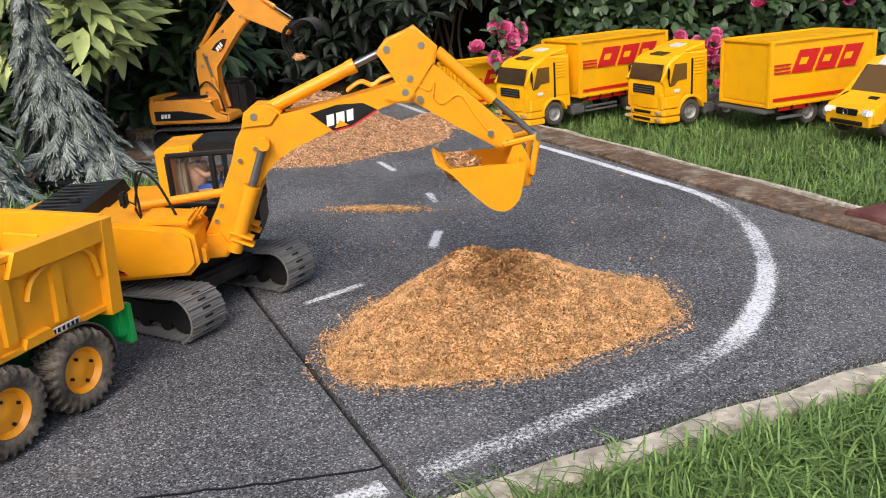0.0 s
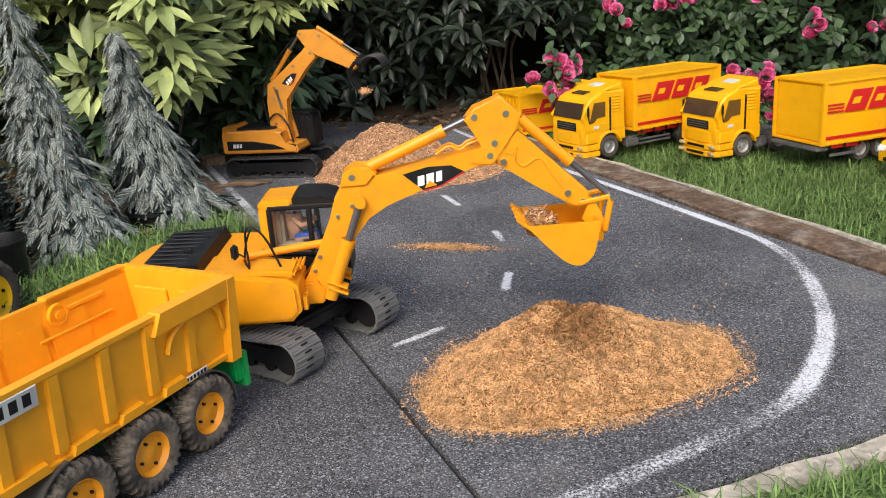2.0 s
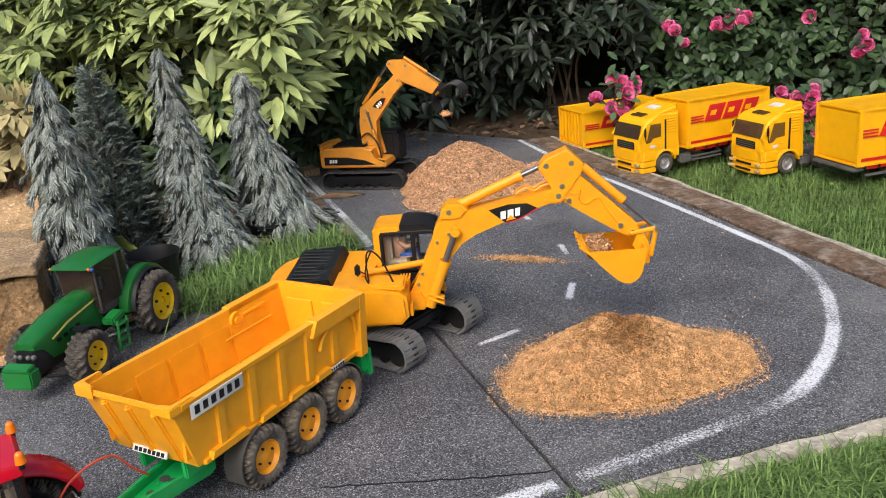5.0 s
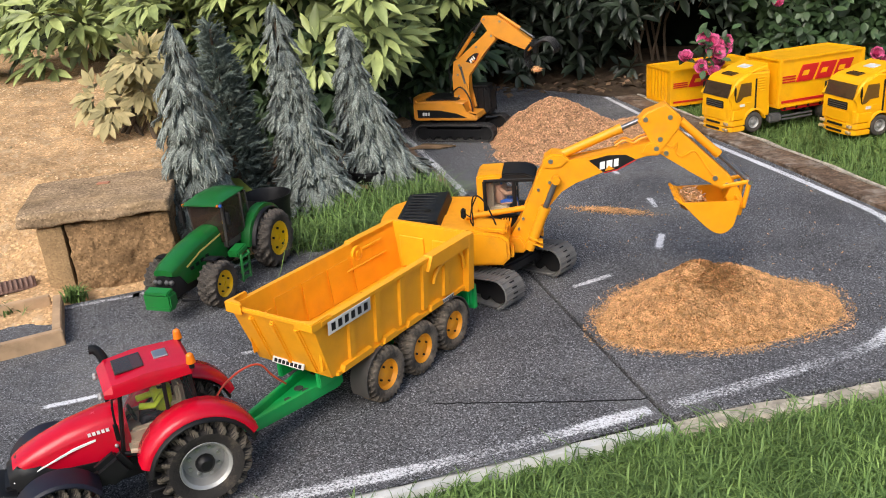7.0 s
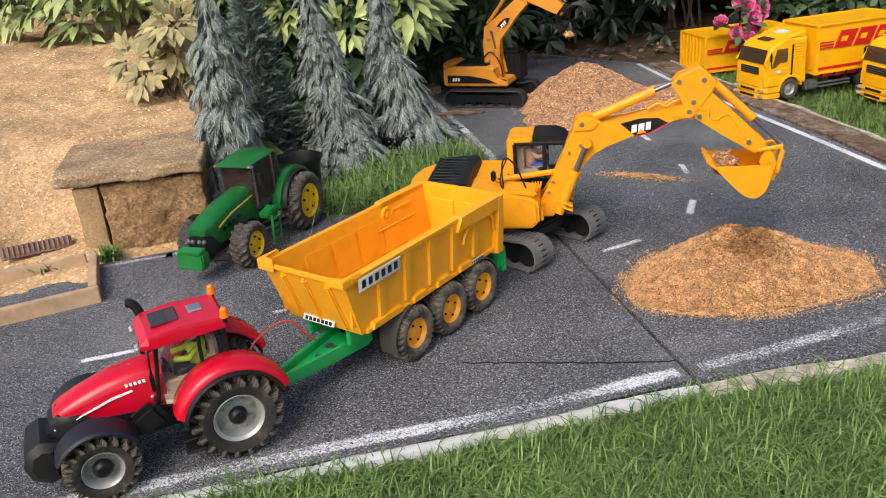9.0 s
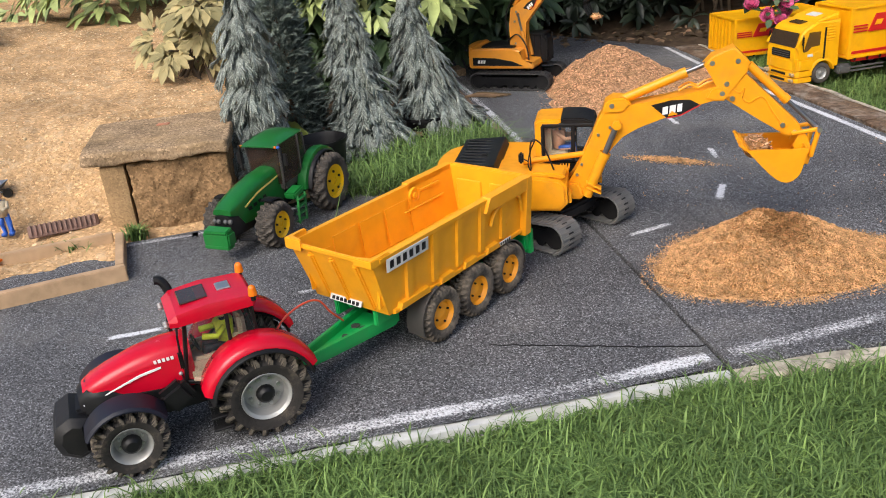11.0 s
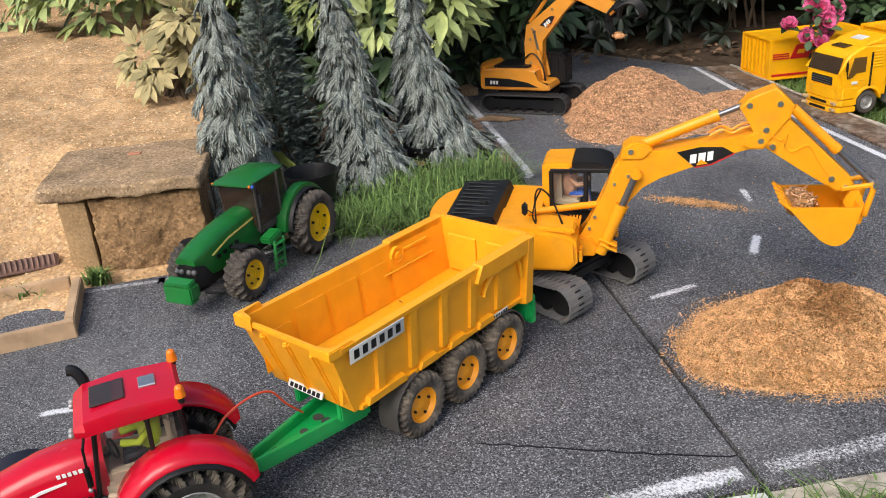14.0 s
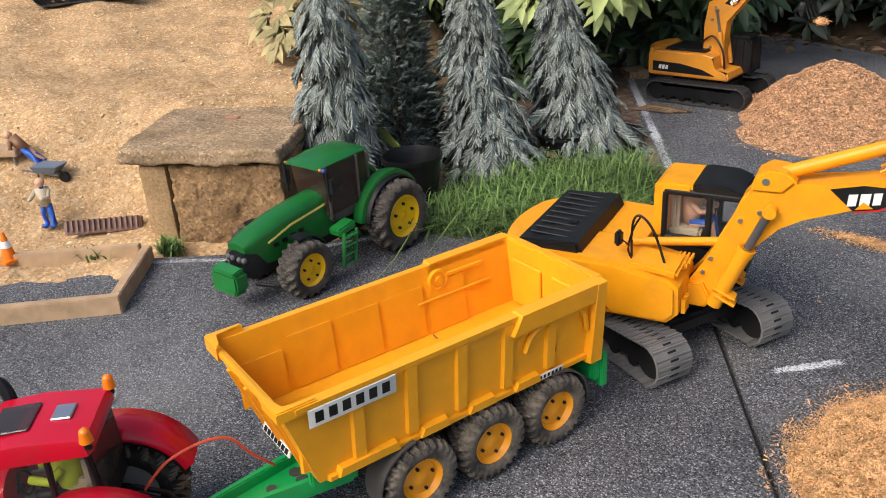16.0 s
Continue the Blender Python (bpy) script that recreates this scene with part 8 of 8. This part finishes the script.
# a near-black sheet closes the view behind the leaves: painted shade of the shrubs' inside
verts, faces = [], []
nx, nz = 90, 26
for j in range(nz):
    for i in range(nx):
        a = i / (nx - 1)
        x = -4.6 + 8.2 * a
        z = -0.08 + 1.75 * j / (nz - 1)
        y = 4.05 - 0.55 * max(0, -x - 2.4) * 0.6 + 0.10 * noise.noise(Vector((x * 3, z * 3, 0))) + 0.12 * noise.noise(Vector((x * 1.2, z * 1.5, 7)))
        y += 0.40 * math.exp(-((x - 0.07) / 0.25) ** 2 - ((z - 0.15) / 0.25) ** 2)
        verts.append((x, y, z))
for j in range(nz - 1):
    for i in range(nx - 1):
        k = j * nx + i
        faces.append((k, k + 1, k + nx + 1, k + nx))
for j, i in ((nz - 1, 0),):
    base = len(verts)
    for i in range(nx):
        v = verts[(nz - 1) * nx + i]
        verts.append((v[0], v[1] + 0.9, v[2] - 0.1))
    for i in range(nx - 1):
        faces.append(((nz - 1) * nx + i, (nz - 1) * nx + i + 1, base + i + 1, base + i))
tagged(flat("shade_sheet", verts, faces, M_SHADE, smooth=True), "near-black sheet painting the shade inside the shrubs", "hedge", kind="structure")

# bare soil with dry leaves under the shrubs
bed = sheet("soil_bed", -2.2, 2.2, 2.9, 4.2, 90, 40, lambda x, y: ground_h(x, y) + 0.006 + 0.035 * step(0, 0.4, y - (3.52 - 0.33 * max(-1.2, min(0.3, x + 0.3)))) + 0.012 * noise.noise(Vector((x * 8, y * 8, 3))), M_SOIL,
            keep=lambda x, y: y > 3.36 - 0.45 * min(0, x + 0.25) * 0 and not (x > 0.15 and y < 3.42))
tagged(bed, "brown garden soil with litter under the shrubs", "soil", kind="structure")
bed2 = sheet("soil_bed", -1.75, -0.62, 1.5, 3.2, 60, 80, lambda x, y: 0.008 + 0.012 * noise.noise(Vector((x * 8, y * 8, 3))) - 0.05 * step(-0.10, 0.0, (x + 0.66) + 0.52 * (y - 1.985)), M_SOIL,
             keep=lambda x, y: x < -0.66 - 0.52 * (y - 1.985) and edge_uv(x, y)[0] > 0.06 and edge_uv(x, y)[1] > 0.22 and not (y < 1.9 and x > -0.95 and False))
tagged(bed2, "dark soil bed round the conifers", "soil", kind="structure")
rnd = np.random.RandomState(70)
pos = [(x, y, ground_h(x, y) + 0.05) for x, y in zip(rnd.uniform(-1.5, 0.9, 420), rnd.uniform(3.42, 3.75, 420))]
pos += [(x, y, 0.024) for x, y in zip(rnd.uniform(-1.4, -0.8, 160), rnd.uniform(1.75, 2.9, 160)) if x < -0.70 - 0.52 * (y - 1.985)]
leaf_mass("leaf_litter", pos, rnd.normal(0, 1, (len(pos), 3)) * np.array((1, 1, 0.2)), np.tile((0, 0, 1.0), (len(pos), 1)) + rnd.normal(0, 0.3, (len(pos), 3)), rnd.uniform(0.02, 0.05, len(pos)), LANCE_W, M_LITTER, None, rnd)
bpy.data.objects["leaf_litter"]["label"], bpy.data.objects["leaf_litter"]["category"] = "dry brown leaves lying on the soil", "leaves"


# ---------------------------------------------------------------- dwarf conifers
def frond_template(n=7, seed=0):
    """A flat drooping spray: a midrib with forward-swept side shoots, each a thin four-sided spike."""
    rnd = np.random.RandomState(seed)
    P, T = [], []

    def spike(a, b, r):
        a, b = np.array(a, float), np.array(b, float)
        d = b - a
        d /= np.linalg.norm(d)
        s = np.cross(d, (0, 0, 1.0))
        s /= np.linalg.norm(s) + 1e-9
        u = np.cross(s, d)
        k = len(P)
        m = a + (b - a) * 0.82
        for q in (a + s * r * 0.8, a - s * r * 0.8, a + u * r * 0.8, m + s * r, m - s * r, m + u * r, b):
            P.append(q)
        for x in ((0, 3, 5), (0, 5, 2), (2, 5, 4), (2, 4, 1), (1, 4, 3), (1, 3, 0), (3, 6, 5), (5, 6, 4), (4, 6, 3)):
            T.append([k + y for y in x])
    rib = lambda t: np.array((t, 0.0, 0.05 * math.sin(t * 3) - 0.22 * t * t))
    for k in range(4):
        spike(rib(k / 4), rib((k + 1.25) / 4), 0.036)
    for k in range(n):
        t = 0.12 + 0.80 * k / n
        L = 0.34 * math.sin(math.pi * (0.16 + 0.66 * (1 - t))) + 0.07
        for s in (-1, 1):
            a = rib(t)
            L2 = L * rnd.uniform(0.8, 1.15)
            spike(a, a + np.array((L2 * 0.86, s * L2 * rnd.uniform(0.38, 0.56), -0.12 * L2 - 0.09 * rnd.rand())), 0.034)
    return np.array(P), np.array(T)


def conifer(x, y, z0, h, r, n, material, seed, label, skew=(0, 0), frond=0.088, up=False):
    rnd = np.random.RandomState(seed)
    root = thing("dwarf_conifer", x, y, z0, 0, label, "conifer", "conifers")
    bm = B()
    pipe(bm, smooth_line([(0, 0, -0.02), (0.006, 0.004, h * 0.4), (-0.004, 0, h * 0.75), (0, 0, h * 0.97)], 5), 0.013, 8, 0.25)
    for k in range(18):
        t = 0.08 + 0.86 * k / 26
        a = k * 2.4
        rr = r * (1 - t) ** 0.8 * 0.8 + 0.01
        pipe(bm, [(0, 0, h * t), (rr * 0.6 * math.cos(a), rr * 0.6 * math.sin(a), h * t + 0.015), (rr * math.cos(a), rr * math.sin(a), h * t - 0.01)], 0.003, 5, 0.5)
    part("trunk", bm, M_BARK, root, "thin brown trunk")
    pos, dirs, ups, size = [], [], [], []
    for k in range(n):
        # boughs: each carries a fan of sprays that hang from its outer half
        t = min(0.985, 1 - (rnd.rand() ** 0.66)) if k > 9 else 0.90 + 0.01 * k
        a = rnd.uniform(0, 6.28)
        lump = 1 + 0.42 * noise.noise(Vector((math.cos(a) * 1.8, math.sin(a) * 1.8, t * 8 + seed)))
        R = r * ((1 - t) ** 0.72) * lump + 0.006
        foot = np.array((skew[0] * (1 - t) ** 2.4, skew[1] * (1 - t) ** 2.4, h * t + 0.03 * (1 - t)))
        for q in range(2 if up else (4 if t < 0.8 else 2)):
            aa = a + rnd.normal(0, 0.32)
            out = np.array((math.cos(aa), math.sin(aa), 0))
            inn = rnd.uniform(0.35, 0.85)
            if up:
                pos.append(out * R * inn + foot + np.array((0, 0, rnd.normal(0, 0.012))))
                dirs.append(out * rnd.uniform(0.4, 1.0) + np.array((0, 0, rnd.uniform(0.3, 1.0))) + rnd.normal(0, 0.3, 3))
                ups.append(np.array((0, 0, 1.0)) - out * 0.6 + rnd.normal(0, 0.5, 3))
            else:
                low = max(0.0, 1 - t / 0.22)
                pos.append(out * R * inn * 0.80 + foot + np.array((0, 0, 0.035 - 0.03 * q / 3)))
                dirs.append(out * (rnd.uniform(0.25, 0.95) + 0.40 * low) + np.array((0, 0, -1.0 + 0.25 * low + 0.15 * rnd.rand())) + rnd.normal(0, 0.20, 3))
                ups.append(out * 1.0 + np.array((0, 0, 0.45)) + rnd.normal(0, 0.35, 3))
            size.append(frond * rnd.uniform(0.65, 1.15) * (0.60 + 0.5 * (1 - t)))
    leaf_mass("foliage", pos, dirs, ups, size, frond_template(6 if up else 9, seed), material, root, rnd)
    return root


conifer(-1.215, 1.505, 0.0, 0.572, 0.118, 250, M_CONIFER, 81, "grey-green weeping dwarf conifer with feathery sprays beside the slab", skew=(-0.02, 0.0), frond=0.084)
conifer(-1.275, 1.80, 0.0, 0.560, 0.118, 900, M_CONIFER_D, 82, "dark green dwarf pine standing among paler conifers", up=True, frond=0.052)
conifer(-1.100, 1.865, 0.0, 0.572, 0.098, 240, M_CONIFER, 83, "tall slim grey-green weeping conifer with a spreading skirt", skew=(0.09, -0.04), frond=0.082)
conifer(-0.975, 2.09, 0.0, 0.475, 0.110, 220, M_CONIFER, 84, "grey-green weeping conifer whose lower sprays spread to the road", skew=(0.12, -0.03), frond=0.084)

# black plant pot, flat stones, a fallen leaf and bark strips
pot = thing("plant_pot", -1.055, 1.545, 0.0, 0, "empty black plastic plant pot behind the green tractor", "pot")
bm = B()
lathe(bm, [(0.050, 0.0), (0.062, 0.116), (0.066, 0.117), (0.067, 0.128), (0.0645, 0.128), (0.060, 0.114), (0.052, 0.020), (0.0, 0.018)], 32, turn(y=-90))
part("body", bm, M_BLACK, pot)
sprout = thing("leafy_shoot", -1.165, 1.600, 0.0, 0, "single broad yellow-green leaf on a thin stalk", "plant")
bm = B()
pipe(bm, smooth_line([(0, 0, -0.005), (0.004, -0.002, 0.08), (0.0, -0.006, 0.148)], 5), 0.002, 6)
part("stalk", bm, M_LEAF_L, sprout)
bm = B()
rows_ = []
for i in range(9):
    u = i / 8
    half = 0.026 * math.sin(math.pi * min(1, 0.12 + u * 0.88)) ** 0.8 * (1 + 0.18 * math.sin(u * 14)) + 0.0005
    mid = Vector((-0.018 + 0.070 * u, -0.008 - 0.012 * u, 0.152 - 0.006 * u - 0.014 * u * u))
    rows_.append([bm.verts.new(mid + Vector((0.10 * k * half, -0.45 * k * half, 0.85 * k * half - 0.004 * k * k))) for k in (-1, -0.5, 0, 0.5, 1)])
for a, b in zip(rows_, rows_[1:]):
    for k in range(4):
        bm.faces.new((a[k], a[k + 1], b[k + 1], b[k]))
part("blade", bm, M_SHOOT, sprout, "yellow-green leaf blade", angle=60)
pot2 = thing("plant_pot", -0.92, 2.02, 0.0, 0, "low black plastic pot with a grey-green conifer", "pot")
bm = B()
lathe(bm, [(0.055, 0.0), (0.072, 0.055), (0.076, 0.055), (0.076, 0.064), (0.070, 0.064), (0.064, 0.050), (0.0, 0.045)], 28, turn(y=-90))
part("body", bm, M_BLACK, pot2)
for i, (c, z) in enumerate((([(-1.02, 1.75), (-0.93, 1.79), (-0.90, 1.84), (-0.98, 1.83)], 0.026), ([(-1.12, 2.86), (-1.07, 2.82), (-1.02, 2.86), (-1.07, 2.92)], 0.03))):
    bm = B()
    rough_block(bm, c, 0.0, z, 6, 5, 3, 0.004, 7.0 + i)
    tagged(part("flat_stone", bm, M_SLAB, None, angle=60), "flat pale stone lying in the bed" if i == 0 else "grey stone lying at the road's edge", "stone")
bm = B()
for k in range(5):
    pipe(bm, smooth_line([(-0.93 + 0.01 * k, 2.475 + 0.012 * k, 0.004), (-0.87, 2.47 + 0.014 * k, 0.008), (-0.80 + 0.012 * k, 2.475 + 0.008 * k, 0.004)], 4), 0.0035, 5)
tagged(part("bark_strips", bm, M_LITTER, None), "reddish bark strips lying beside the far tracks", "bark", kind="stuff")

# ---------------------------------------------------------------- grass
def grass(name, label, pts, hmin, hmax, seed, wid=0.0022, lean=0.5):
    rnd = np.random.RandomState(seed)
    p = np.array(pts)
    k = len(p)
    a = rnd.uniform(0, 6.28, k)
    h = rnd.uniform(hmin, hmax, k) * (0.75 + 0.5 * rnd.rand(k))
    b = np.abs(rnd.normal(0, lean, k)) + 0.10
    d = np.c_[np.cos(a), np.sin(a), np.zeros(k)]
    s = np.c_[-np.sin(a), np.cos(a), np.zeros(k)] * (wid * rnd.uniform(0.6, 1.3, k))[:, None]
    up = np.array((0, 0, 1.0))
    m1 = p + up * (h * 0.45)[:, None] + d * (h * b * 0.22)[:, None]
    m2 = p + up * (h * 0.80)[:, None] * (1 - 0.15 * b)[:, None] + d * (h * b * 0.62)[:, None]
    tip = p + up * (h * (1 - 0.35 * np.minimum(b, 1.6)))[:, None] + d * (h * b * 1.1)[:, None]
    v = np.stack([p - s, p + s, m1 - s, m1 + s, m2 - s * 0.7, m2 + s * 0.7, tip], 1).reshape(-1, 3)
    q = np.array([(0, 1, 3), (0, 3, 2), (2, 3, 5), (2, 5, 4), (4, 5, 6)])
    f = (np.arange(k)[:, None, None] * 7 + q[None]).reshape(-1, 3)
    return tagged(flat(name, v, f, M_GRASS, smooth=True), label, "grass", kind="stuff")


def edge_y(x):
    """The lawn-side edge of the boards."""
    return 0.728 + 0.540 * (x + 0.02) if x < -0.02 else 0.722 + 0.452 * (x + 0.02)


rnd = np.random.RandomState(95)
pts = []
while len(pts) < 100000:
    x = rnd.uniform(-1.25, 1.05)
    dd = rnd.rand() ** 1.25 * 0.62
    y = edge_y(x) - dd - (0.012 if x < -0.03 else 0.030)
    if rnd.rand() < 0.55 + 0.6 * noise.noise(Vector((x * 9, y * 9, 11))):
        pts.append((x, y, ground_h(x, y) - 0.004))
grass("lawn_grass", "long fresh green lawn grass beside the boards", pts, 0.026, 0.064, 1, wid=0.0013, lean=1.15)
pts = []
while len(pts) < 90000:
    x, y = rnd.uniform(0.0, 2.2), rnd.uniform(1.15, 3.45)
    lim = 0.125 + (2.86 - y) * 0.50 if y > 1.75 else 0.685 + (1.75 - y) * 0.42
    if x > lim + 0.015 and not (0.66 < x < 0.88 and 1.38 < y < 1.60) and rnd.rand() < 0.6 + 0.5 * noise.noise(Vector((x * 7, y * 7, 12))):
        pts.append((x, y, ground_h(x, y) - 0.004))
grass("lawn_grass", "green lawn grass round the parked trucks", pts, 0.024, 0.056, 2, wid=0.0011, lean=1.1)
pts = []
while len(pts) < 3400:
    x, y = rnd.uniform(-1.10, -0.60), rnd.uniform(1.44, 2.30)
    u, v = edge_uv(x, y)
    if u > 0.045 + 0.02 * rnd.rand() and x < -0.69 - 0.52 * (y - 1.985) and v > 0.52 and u < 0.42 - 0.25 * max(0, 0.75 - v) and (x > -1.0 + 0.2 * (y - 1.6)):
        pts.append((x, y, 0.0))
grass("grass_tuft", "tuft of long grass between conifers and road", pts, 0.034, 0.085, 3, wid=0.0013, lean=1.3)
pts = [(x, y, -0.005) for x, y in zip(rnd.normal(-1.385, 0.012, 160), rnd.normal(1.128, 0.010, 160))] + [(x, y, -0.005) for x, y in zip(rnd.normal(-1.50, 0.03, 90), rnd.normal(1.02, 0.012, 90))]
grass("grass_tuft", "small dry grass tuft at the stone's foot", pts, 0.02, 0.045, 4)

# bamboo screen at the far side of the sand
bs = thing("bamboo_screen", -3.9, 3.9, 0.2, 20, "weathered bamboo screen behind the sand", "screen")
bm = B()
for k in range(60):
    rod(bm, (-0.9 + k * 0.03, 0.006 * math.sin(k * 2.1), 0), (-0.9 + k * 0.03, 0.006 * math.sin(k * 2.1), 0.62 + 0.02 * math.sin(k * 1.3)), 0.012, seg=6)
tagged(part("cane", bm, M_PALEWOOD, bs), kind="stuff")
